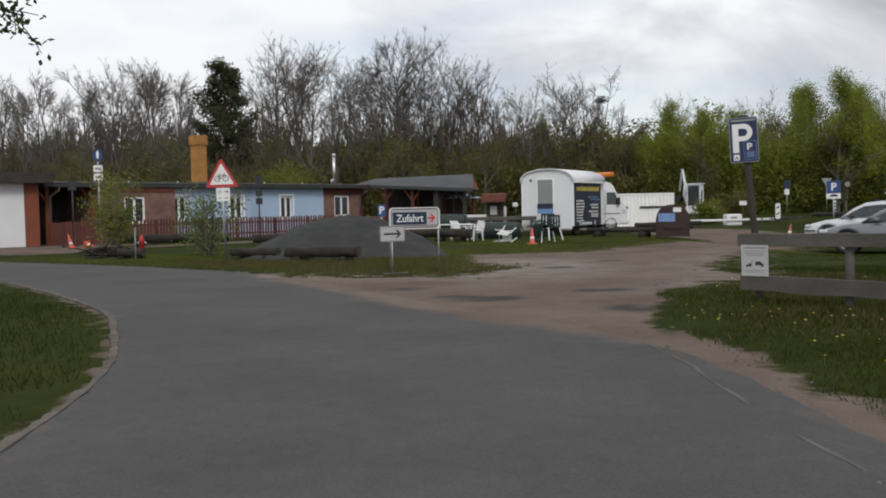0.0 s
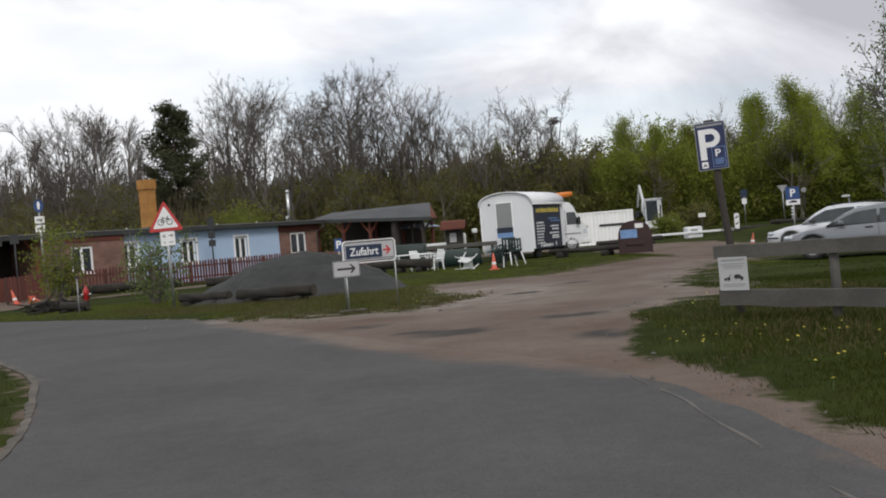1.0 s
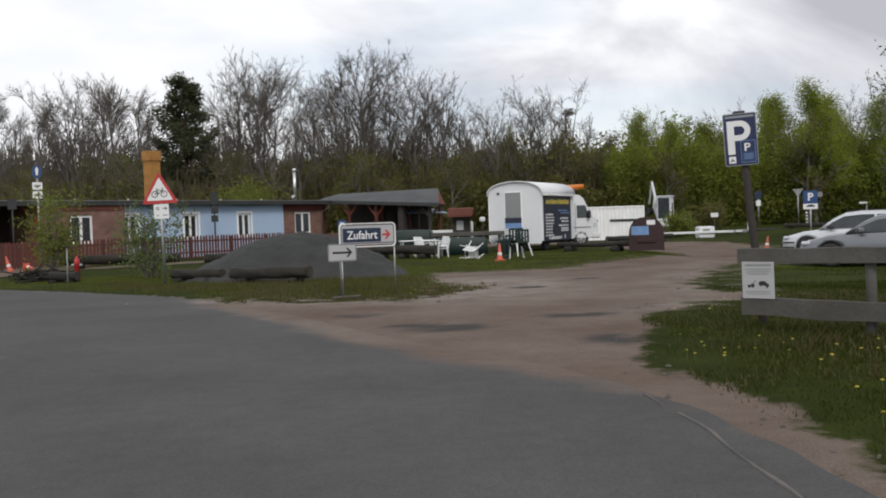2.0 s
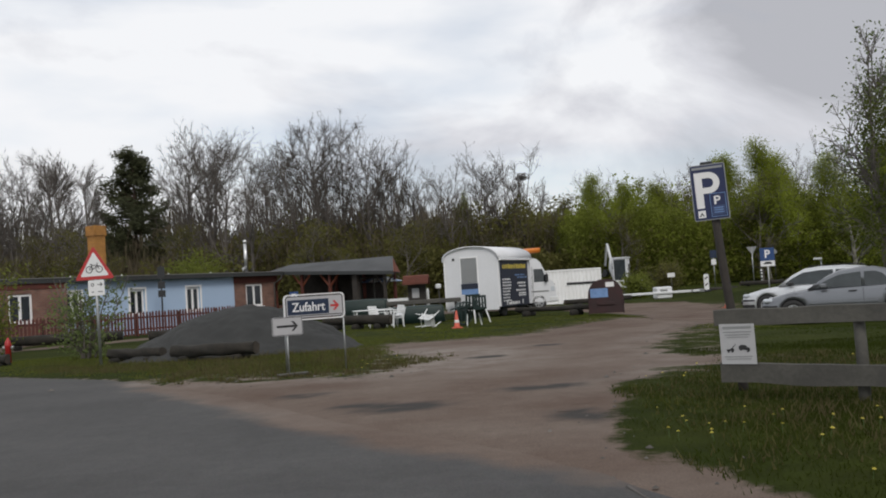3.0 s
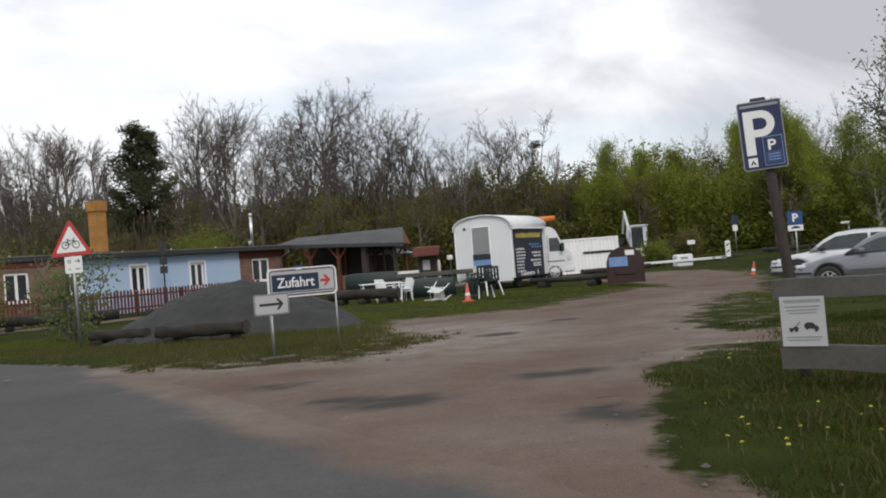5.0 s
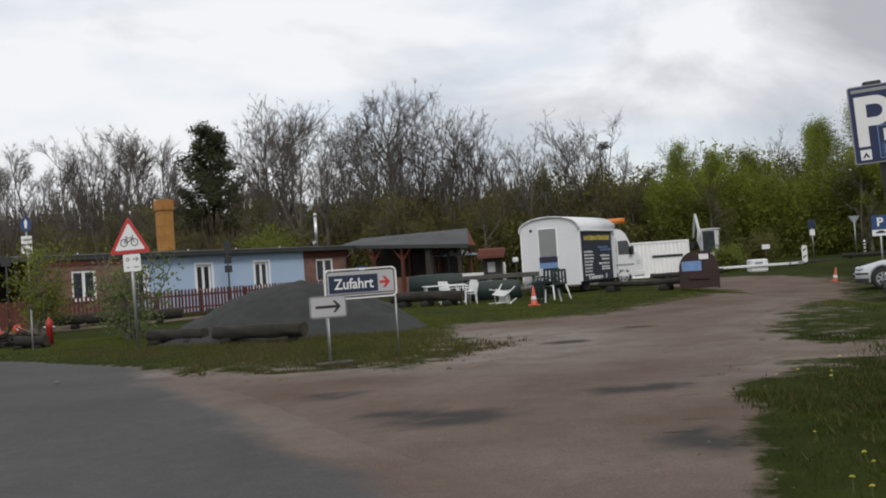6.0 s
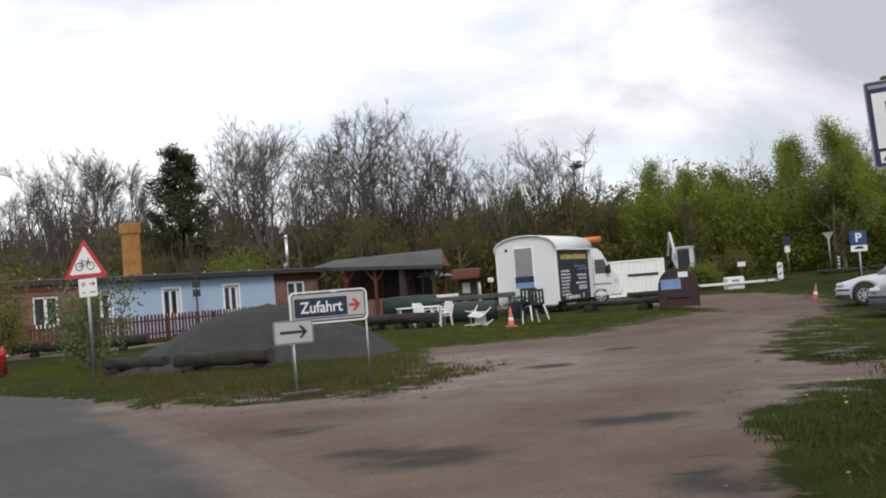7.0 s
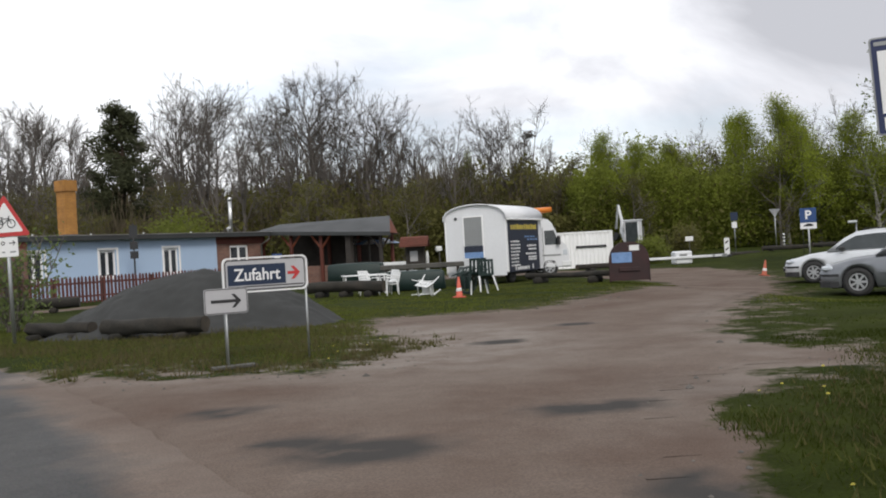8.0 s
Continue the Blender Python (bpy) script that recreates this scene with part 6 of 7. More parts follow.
def tree_wood(seed, h, limbs=11, sub=6, twigs=6, fine=7, spread=0.75, start=0.25, stems=1, lift=0.10, thick=1.0, cone=False):
    """Trunk and branches of a leafless tree, with the ends of its twigs."""
    rnd = random.Random(seed)
    trunk, crown, ends = Mesh(), Mesh(), []
    for s in range(stems):
        d0 = Vector((rnd.uniform(-1, 1), rnd.uniform(-1, 1), 0)) * (0.04 if stems == 1 else 0.22) + Vector((0, 0, 1))
        hh = h * (1 if s == 0 else rnd.uniform(0.75, 0.98))
        r = 0.016 * hh * thick / (1 if stems == 1 else 1.5)
        tp, td = branch(trunk, Vector((rnd.uniform(-0.3, 0.3) * (stems > 1), rnd.uniform(-0.3, 0.3) * (stems > 1), -0.2)), d0.normalized(), hh * 0.93, r, 0.02, 10, rnd, 0.07, 0.02, 7)
        for k in range(limbs):
            u = start + (0.97 - start) * (k + rnd.random()) / limbs
            i = min(9, int(u * 10))
            p, d = tp[i].lerp(tp[i + 1], u * 10 - i), td[i]
            ll = hh * spread * 0.40 * math.sqrt(max(0.10, 1 - ((u - 0.52) / 0.56) ** 2)) * rnd.uniform(0.75, 1.15)
            if cone:
                ll = hh * spread * 0.40 * max(0.10, 1.12 * (1.04 - u)) * rnd.uniform(0.75, 1.2)
            lp, ld = branch(crown, p, side_way(d, rnd, radians(rnd.uniform(30, 55))), ll, r * (0.55 - 0.38 * u), 0.018, 5, rnd, 0.11, lift, 4)
            for m in range(sub):
                j = min(4, 1 + int(rnd.random() * 4))
                sp, sd = branch(crown, lp[j], side_way(ld[j], rnd, radians(rnd.uniform(25, 60))), ll * rnd.uniform(0.30, 0.55), 0.030, 0.015, 3, rnd, 0.12, lift * 0.9, 3)
                for q in range(twigs):
                    jj = min(3, 1 + int(rnd.random() * 3))
                    qp, qd = branch(crown, sp[jj], side_way(sd[jj], rnd, radians(rnd.uniform(20, 55))), rnd.uniform(0.5, 1.1) * hh / 16, 0.016, 0.010, 1, rnd, 0.12, lift * 0.5, 3)
                    ends.append((qp[-1], qd[-1]))
                    for w in range(fine):
                        a = qp[0].lerp(qp[1], rnd.uniform(0.3, 1))
                        b = a + side_way(qd[1], rnd, radians(rnd.uniform(20, 60))) * rnd.uniform(0.25, 0.65) * hh / 16
                        t = (b - a).cross(Vector((0.3, 0.5, 0.8))).normalized() * 0.011
                        crown.add([a - t, a + t, b], [(0, 1, 2)])
    return trunk, crown, ends


def leaves(mb, spots, rnd, per, size, reach, droop=0.0):
    for p, _ in spots:
        for k in range(per):
            c = p + Vector((rnd.gauss(0, reach), rnd.gauss(0, reach), rnd.gauss(0, reach) - droop * rnd.random()))
            a = Vector((rnd.gauss(0, 1), rnd.gauss(0, 1), rnd.gauss(0, 1))).normalized()
            b = a.orthogonal().normalized()
            s = size * rnd.uniform(0.6, 1.4)
            mb.add([c - a * s, c + b * s * 0.55, c + a * s, c - b * s * 0.55], [(0, 1, 2, 3)])
    return mb


class Kind:
    """The meshes of one tree, used by all trees alike."""

    def __init__(self, parts):
        self.parts = []
        for nm, mb, mat, label in parts:
            me = mb.mesh(nm)
            me.materials.append(M[mat])
            self.parts.append((nm, me, label))

    def plant(self, name, x, y, scale, turn, label, category, group, squash=1.0):
        t = thing(name, Matrix.LocRotScale((x, y, hz(x, y) - 0.05), Euler((0, 0, turn)), (scale * squash, scale * squash, scale)), label, category, group)
        for nm, me, lb in self.parts:
            o = new(nm, me)
            o.parent = t
            tagged(o, lb, kind="stuff" if nm != "trunk" else "")
        return t


def bare_kind(seed, bark, **k):
    t, c, ends = tree_wood(seed, 16.0, **k)
    rnd = random.Random(seed + 50)
    buds = leaves(Mesh(), ends[::3], rnd, 1, 0.07, 0.15)
    return Kind([("trunk", t, bark, "dark bark trunk"), ("crown", c, bark, "leafless twiggy crown"), ("bud_haze", buds, "leaf_brown", "")])


def leafy_kind(seed, h, bark, leaf, per, size, reach, droop=0.0, **k):
    t, c, ends = tree_wood(seed, h, **k)
    rnd = random.Random(seed + 90)
    return Kind([("trunk", t, bark, ""), ("limb_work", c, bark, ""), ("crown", leaves(Mesh(), ends, rnd, per, size, reach, droop), leaf, "loose leafy crown")])


BARE = [bare_kind(11, "bark_dark", limbs=12, sub=6, twigs=6, lift=0.15), bare_kind(12, "bark", limbs=13, sub=6, twigs=6, spread=0.62, lift=0.17), bare_kind(13, "bark_dark", limbs=14, sub=6, twigs=6, spread=0.9, start=0.34, lift=0.14),
        bare_kind(14, "bark", limbs=11, sub=6, twigs=6, spread=0.55, start=0.3, lift=0.2), bare_kind(15, "bark_dark", limbs=12, sub=7, twigs=6, spread=1.0, start=0.38, lift=0.15)]
OAK = bare_kind(17, "bark_dark", limbs=20, sub=7, twigs=7, spread=1.0, start=0.34, lift=0.13, thick=1.3)
MULTI = bare_kind(21, "bark_dark", limbs=7, sub=4, twigs=4, fine=3, spread=0.5, start=0.32, stems=6, lift=0.22, thick=0.8)
BIRCH = [leafy_kind(31, 12.0, "bark_birch", "leaf_birch", 30, 0.072, 0.30, 0.40, limbs=18, sub=6, twigs=5, fine=1, spread=0.85, start=0.08, lift=0.03, cone=True),
         leafy_kind(32, 12.0, "bark_birch", "leaf_birch", 30, 0.072, 0.34, 0.55, limbs=18, sub=6, twigs=5, fine=1, spread=1.0, start=0.06, lift=0.02, cone=True)]
OLIVE = [leafy_kind(41, 9.0, "bark", "leaf_olive", 10, 0.09, 0.40, 0.1, limbs=13, sub=5, twigs=5, fine=2, spread=0.8, start=0.08)]


def plant_forest():
    rnd = random.Random(77)
    top_x = [-60, -30, -24, -15, -9.5, -1, 3.5, 6.5, 9.5, 14.6, 19.5, 22, 27.5, 32, 35.7, 43.6, 60]
    top_z = [13.8, 15.0, 15.6, 15.7, 15.2, 15.0, 14.0, 10.4, 11.2, 13.6, 10.2, 11.0, 9.8, 11.6, 12.6, 11.8, 11.5]
    bare_label = "leafless woodland tree with fine twigs"
    x = -62.0
    while x < 11.0:
        if not (-23.5 < x < -17.8 and rnd.random() < 1.1) and not 5.2 < x < 8.2:
            y = rnd.uniform(84, 94)
            h = np.interp(x, top_x, top_z) * rnd.uniform(0.84, 1.0)
            rnd.choice(BARE).plant("tree", x * y / 90, y, h * y / 90 / 15.8, rnd.uniform(0, 6.3), bare_label, "tree", "bare woodland trees")
        x += rnd.uniform(1.3, 2.5)
    x = -70.0
    while x < 45:
        y = rnd.uniform(99, 118)
        h = np.interp(x, top_x, top_z) * rnd.uniform(0.72, 0.95)
        if not -24 < x < -17:
            rnd.choice(BARE).plant("tree", x * y / 90, y, h * y / 90 / 15.8, rnd.uniform(0, 6.3), bare_label, "tree", "bare woodland trees")
        x += rnd.uniform(1.8, 3.2)
    OAK.plant("tree", -3.6, 88, 14.9 / 15.6, 0.7, "tall spreading leafless tree above the shelter", "tree", "bare woodland trees")
    BARE[2].plant("tree", 1.6, 91, 12.2 / 15.6, 2.0, bare_label, "tree", "bare woodland trees")
    MULTI.plant("tree", 14.6, 89, 14.4 / 15.8, 0.4, "many-stemmed leafless tree with a bird nest", "tree", "bare woodland trees")
    # fresh green birches
    for bx, by, h, w in ((21.2, 82, 10.4, 0.95), (22.8, 86, 9.6, 0.9), (9.6, 92, 10.4, 0.45), (27.8, 88, 9.6, 0.9), (31.5, 84, 11.6, 1.0), (34.0, 80, 11.9, 1.0), (37.6, 82, 11.3, 1.1), (40.5, 78, 10.6, 1.1), (44.5, 80, 11.2, 1.1), (29.2, 92, 9.0, 1.0), (48.5, 82, 11.5, 1.1), (53, 84, 11.5, 1.1), (25.2, 94, 9.0, 1.0), (35.6, 90, 12.0, 0.8), (42.4, 92, 11.5, 1.0)):
        rnd.choice(BIRCH).plant("birch", bx, by, h / 11.6, rnd.uniform(0, 6.3), "birch in fresh light green leaf", "tree", "green birches", w)
    # olive underwood
    x = -58.0
    while x < 56:
        y = rnd.uniform(78, 98)
        h = rnd.uniform(4.5, 7.0) if x < 4 else rnd.uniform(5.5, 8.0)
        OLIVE[0].plant("underwood_tree", x * y / 90, y, h / 8.6, rnd.uniform(0, 6.3), "young tree with sparse olive spring leaf", "tree", "underwood trees", 1.15)
        x += rnd.uniform(2.0, 3.6)


def thicket(name, mat, n, x0, x1, y0, y1, top, size, seed, label, upright=0.0):
    """Loose small leaves, or upright twigs, filling the wood from the ground to an uneven top."""
    rs = np.random.RandomState(seed)
    x, y = rs.uniform(x0, x1, n), rs.uniform(y0, y1, n)
    t = np.array([top * (0.78 + 0.30 * noise.noise((a * 0.11, b * 0.07, seed))) * (0.92 + 0.36 * noise.noise((a * 0.45, b * 0.25, seed + 3))) for a, b in zip(x, y)])
    z = t * rs.uniform(0, 1, n) ** 0.75 + height(x, y)
    a = rs.normal(0, 1, (n, 3)) * np.array([1 - 0.8 * upright, 1 - 0.8 * upright, 1.0]) + np.array([0, 0, 2.4 * upright])
    a /= np.linalg.norm(a, axis=1)[:, None]
    b = np.cross(a, rs.normal(0, 1, (n, 3)))
    b /= np.linalg.norm(b, axis=1)[:, None]
    s = (size * rs.uniform(0.5, 1.4, n))[:, None]
    k = 0.5 - 0.46 * upright
    c = np.stack([x, y, z], 1)
    v = np.stack([c - a * s, c + b * s * k, c + a * s, c - b * s * k], 1).reshape(-1, 3)
    me = bpy.data.meshes.new(name)
    me.from_pydata(v.tolist(), [], np.arange(4 * n).reshape(-1, 4).tolist())
    ob = new(name, me)
    finish(ob, mat)
    tagged(ob, label, "undergrowth", kind="stuff")


def make_pine():
    rnd = random.Random(5)
    t, c, nd = Mesh(), Mesh(), Mesh()
    tp, td = branch(t, Vector((0, 0, -0.2)), Vector((0.01, 0, 1)), 17.6, 0.30, 0.05, 10, rnd, 0.03, 0.02, 8)
    for k in range(96):
        u = 0.30 + 0.69 * k / 96
        i = min(9, int(u * 10))
        p = tp[i].lerp(tp[i + 1], u * 10 - i)
        ln = max(0.9, 5.3 * (1.10 - u) ** 0.80 * (1.0 + 0.20 * math.sin(u * 27) + rnd.uniform(-0.38, 0.28)))
        lp, ld = branch(c, p, side_way(Vector((0, 0, 1)), rnd, radians(rnd.uniform(62, 98))), ln, 0.06, 0.02, 4, rnd, 0.12, 0.05, 4)
        spots = [(lp[j].lerp(lp[min(j + 1, 4)], rnd.random()), None) for j in (1, 2, 2, 3, 3, 4, 4, 4) for _ in range(2)]
        leaves(nd, spots, rnd, 15, 0.14, 0.30)
    Kind([("trunk", t, "bark_pine", "reddish brown trunk"), ("limb_work", c, "bark_pine", ""), ("crown", nd, "needles", "dark uneven needle crown")]).plant("pine", -22.3, 98.5, 0.95, 0.5, "tall dark green pine among bare trees", "tree", "", 1.12)


def bush(name, x, y, h, w, leaf, seed, label, per=5, size=0.05, stems=9, reach=0.10):
    rnd = random.Random(seed)
    wood, ends = Mesh(), []
    for s in range(stems):
        d = Vector((rnd.gauss(0, 0.30), rnd.gauss(0, 0.30), 1)).normalized()
        sp, sd = branch(wood, Vector((rnd.gauss(0, 0.08), rnd.gauss(0, 0.08), -0.05)), d, h * rnd.uniform(0.6, 1.0), 0.022, 0.008, 6, rnd, 0.10, 0.04, 4)
        for k in range(12):
            j = 1 + int(rnd.random() * 5)
            bp, bd_ = branch(wood, sp[j], side_way(sd[j], rnd, radians(rnd.uniform(30, 75))), w * rnd.uniform(0.25, 0.6), 0.010, 0.005, 3, rnd, 0.2, 0.03, 3)
            ends += [(bp[q], None) for q in (1, 2, 3)]
    return Kind([("stem_work", wood, "bark", ""), ("leaf_mass", leaves(Mesh(), ends, rnd, per, size, reach), leaf, "")]).plant(name, x, y, 1.0, 0.0, label, "bush", "")


def distant_wood(name, mat, x0, x1, y, top, seed, label):
    """The solid mass of the wood behind all single trees: a lumpy, thick bank with an uneven top."""
    mb = Mesh()
    n, rows = int((x1 - x0) / 0.55), 14
    vs = []
    for j in range(rows):
        for i in range(n):
            x = x0 + (x1 - x0) * i / (n - 1)
            h = top * (1 + 0.16 * noise.noise((x * 0.07, seed, 0)) + 0.14 * noise.noise((x * 0.3, seed, 3)) + 0.12 * noise.noise((x * 1.1, seed, 6)) + 0.12 * noise.noise((x * 2.9, seed, 9)))
            u = j / (rows - 1)
            bulge = 2.2 * noise.noise((x * 0.25, u * 5, seed)) + 1.0 * noise.noise((x * 0.9, u * 12, seed + 1))
            vs.append((x, y - 3 * math.sin(u * 1.6) + bulge + 6 * u, h * u - 0.2))
    mb.add(vs, [(j * n + i, j * n + i + 1, (j + 1) * n + i + 1, (j + 1) * n + i) for j in range(rows - 1) for i in range(n - 1)])
    solid(name, mb, mat, label, "woodland", kind="structure", smooth=True)


plant_forest()
make_pine()
distant_wood("backdrop", "wood_far", -170, 30, 142, 10.4, 1.0, "brown mass of distant leafless wood")
distant_wood("backdrop", "wood_far_green", 22, 170, 139, 10.6, 2.0, "green mass of distant birch wood")
thicket("undergrowth", "leaf_brown", 45000, -80, 22, 83, 114, 8.6, 0.62, 1, "brown leafless woodland undergrowth", 0.93)
thicket("undergrowth", "leaf_olive", 60000, -75, 75, 78, 112, 6.2, 0.19, 2, "olive green woodland undergrowth")
thicket("undergrowth", "leaf_brown", 80000, -120, 14, 114, 140, 14.6, 0.95, 3, "dense distant woodland mass", 0.93)
thicket("undergrowth", "leaf_olive", 18000, 14, 66, 116, 140, 12.2, 0.9, 9, "thin distant woodland mass", 0.9)
thicket("undergrowth", "leaf_olive", 40000, -120, 40, 114, 134, 12.0, 0.30, 6, "olive distant woodland mass")
thicket("undergrowth", "leaf_olive", 30000, -12, 24, 84, 108, 9.6, 0.19, 8, "olive young growth below the tall trees")
thicket("undergrowth", "leaf_wood", 150000, 17, 62, 79, 86, 8.2, 0.115, 4, "soft green leafing edge of the wood")
thicket("undergrowth", "leaf_birch", 40000, 18, 80, 86, 104, 10.6, 0.16, 5, "fresh green woodland behind the edge")
thicket("undergrowth", "leaf_olive", 70000, -6, 20, 80, 86, 5.4, 0.115, 10, "olive leafing edge of the wood")
bush("bush", -11.5, 33.0, 3.0, 1.15, "leaf_yellow", 61, "thin yellow-green leafing bush before the house", 6, 0.050, 12, 0.18)
bush("bush", -6.55, 26.4, 2.35, 0.95, "leaf_pale", 63, "bush in pale young leaf before the house", 4, 0.045, 11, 0.16)
bush("bush", -9.8, 62.0, 4.1, 3.0, "leaf_yellow", 64, "round yellow-green bush behind the house", 22, 0.085, 14, 0.38)
bush("bush", 17.4, 62.0, 1.6, 1.6, "leaf_yellow", 65, "low yellow-green bush beside the barrier", 12, 0.07, 10, 0.2)
bush("bush", 19.6, 63.5, 2.2, 1.8, "leaf_olive", 66, "olive bush beside the barrier", 12, 0.07, 10, 0.2)
leafy_kind(71, 10.0, "bark", "leaf_dark", 18, 0.075, 0.34, 0.0, limbs=16, sub=6, twigs=6, fine=2, spread=0.85, start=0.06, lift=0.10).plant("tree", 23.9, 41.5, 0.80, 1.1, "broad dark leafy tree behind the parked cars", "tree", "", 1.30)
leafy_kind(73, 10.0, "bark", "leaf_dark", 18, 0.075, 0.34, 0.0, limbs=16, sub=6, twigs=6, fine=2, spread=0.85, start=0.06, lift=0.10).plant("tree", 27.5, 44.0, 0.92, 3.1, "broad dark leafy tree beyond the parked cars", "tree", "", 1.25)
leafy_kind(72, 10.0, "bark", "leaf_pale", 3, 0.07, 0.20, 0.0, limbs=14, sub=6, twigs=5, fine=2, spread=0.55, start=0.35, lift=0.2).plant("tree", 23.2, 43.0, 1.12, 2.2, "slender tree in pale young leaf", "tree", "")


def make_near_tree():
    """The tree beside the island, of which one bough reaches over the road's edge."""
    rnd = random.Random(9)
    t, c = Mesh(), Mesh()
    tp, td = branch(t, Vector((0, 0, -0.2)), Vector((0, 0, 1)), 4.2, 0.14, 0.06, 8, rnd, 0.04, 0.03, 9)
    ends = []
    for k in range(9):
        d = Vector((math.cos(k * 0.8 + 2.2), math.sin(k * 0.8 + 2.2), 0.5)).normalized()
        bp, bd_ = branch(c, tp[5 + k % 4], d, 1.5, 0.035, 0.008, 5, rnd, 0.12, 0.02, 5)
        ends += [(p, None) for p in bp[2:]]
    bough = [Vector((0, 0, 2.4)), Vector((0.9, 0.15, 2.75)), Vector((1.7, 0.25, 2.72)), Vector((2.35, 0.3, 2.52))]
    c.tube(bough, [0.04, 0.03, 0.018, 0.006], 6)
    for k in range(26):
        u = 1.5 + 1.5 * rnd.random()
        i = int(min(u, 2.99))
        p = bough[i].lerp(bough[i + 1], u - i)
        bp, _ = branch(c, p, Vector((rnd.uniform(0.1, 0.9), rnd.uniform(-1, 1), rnd.uniform(-0.9, 0.4))).normalized(), rnd.uniform(0.15, 0.34), 0.006, 0.003, 3, rnd, 0.2, -0.05, 3)
        ends += [(q, None) for q in bp[1:]]
    Kind([("trunk", t, "bark", ""), ("limb_work", c, "bark_dark", ""), ("leaf_mass", leaves(Mesh(), ends, rnd, 3, 0.026, 0.035), "leaf_near", "")]).plant("tree", -5.0, 5.75, 1.0, 0.0, "young tree with a leafy bough over the island", "tree", "")


make_near_tree()


# ---------------------------------------------------------------- grass and flowers
def grass_patch(name, mat, n, x0, x1, y0, y1, lo, hi, width, seed, label, keep=None, near=0.0):
    rs = np.random.RandomState(seed)
    x, y = rs.uniform(x0, x1, n), rs.uniform(y0, y1, n)
    pts = np.stack([x, y], 1)
    d = np.minimum(inside_distance(pts, TRACK), inside_distance(pts, ROAD))
    nz = np.array([noise.noise((a * 1.3, b * 1.3, 0.7)) for a, b in zip(x, y)])
    ok = (d + 0.55 * nz > near) & ((rs.uniform(0, 1, n) < smooth01(near - 0.1, near + 1.0, d + 0.6 * nz)))
    ok &= (d > 0.14)
    if keep is not None:
        ok &= keep(x, y)
    x, y, nz = x[ok], y[ok], nz[ok]
    m = len(x)
    h = rs.uniform(lo, hi, m) * (1 + 0.5 * nz)
    a = rs.uniform(0, 2 * np.pi, m)
    z = height(x, y) - 0.01
    w = width * rs.uniform(0.6, 1.3, m)
    lx, ly = rs.normal(0, 0.45, m) * h, rs.normal(0, 0.45, m) * h
    v = np.empty((m, 3, 3))
    v[:, 0] = np.stack([x - np.cos(a) * w, y - np.sin(a) * w, z], 1)
    v[:, 1] = np.stack([x + np.cos(a) * w, y + np.sin(a) * w, z], 1)
    v[:, 2] = np.stack([x + lx, y + ly, z + h], 1)
    me = bpy.data.meshes.new(name)
    me.from_pydata(v.reshape(-1, 3).tolist(), [], np.arange(3 * m).reshape(-1, 3).tolist())
    ob = new(name, me)
    finish(ob, mat)
    tagged(ob, label, "grass", kind="stuff")


grass_patch("grass", "grass", 110000, 2.0, 9.5, 3.5, 17.0, 0.02, 0.065, 0.005, 1, "short green grass on the verge")
grass_patch("grass", "grass", 42000, -10.5, -2.1, 2.8, 17.0, 0.04, 0.09, 0.006, 2, "short green grass on the island")
grass_patch("grass", "lawn", 120000, -12.5, 1.0, 16.5, 28.5, 0.012, 0.042, 0.009, 3, "uneven grass along the road edge")
grass_patch("grass", "weeds", 13000, -6.5, 1.2, 16.6, 22.5, 0.03, 0.13, 0.009, 4, "tall weeds round the sign posts", near=0.25)
grass_patch("grass", "weeds", 7000, 2.2, 6.5, 8.0, 15.5, 0.04, 0.09, 0.010, 6, "broad-leaved weeds on the verge", near=0.1)
grass_patch("grass", "lawn", 60000, -4.0, 10.0, 22.0, 38.0, 0.015, 0.045, 0.014, 5, "grass before the site trailer")
grass_patch("grass", "meadow", 70000, 4.0, 20.0, 14.0, 34.0, 0.010, 0.032, 0.012, 7, "grass of the parking meadow")


def make_clumps():
    """Low tufts standing one by one on the worn corner of the verge."""
    rs = np.random.RandomState(44)
    mb = Mesh()
    for k in range(70):
        u = rs.uniform(0, 1)
        cx = np.interp(u, [0, 0.45, 1], [-2.6, 0.5, 1.35]) + rs.normal(0, 0.28)
        cy = np.interp(u, [0, 0.45, 1], [16.9, 16.9, 19.6]) + rs.normal(0, 0.28)
        r = rs.uniform(0.05, 0.16)
        z = hz(cx, cy)
        for q in range(int(240 * r)):
            a, b = rs.uniform(0, 6.28), rs.uniform(0, r)
            p = Vector((cx + b * math.cos(a) * 1.4, cy + b * math.sin(a), z))
            h = rs.uniform(0.03, 0.10) * (1.2 - b / r)
            w = Vector((math.cos(a * 3), math.sin(a * 3), 0)) * 0.008
            mb.add([p - w, p + w, p + Vector((rs.normal(0, 0.03), rs.normal(0, 0.03), h))], [(0, 1, 2)])
    solid("weed_tufts", mb, "weeds", "low tufts of weeds on the worn verge corner", "weeds", kind="stuff")


make_clumps()


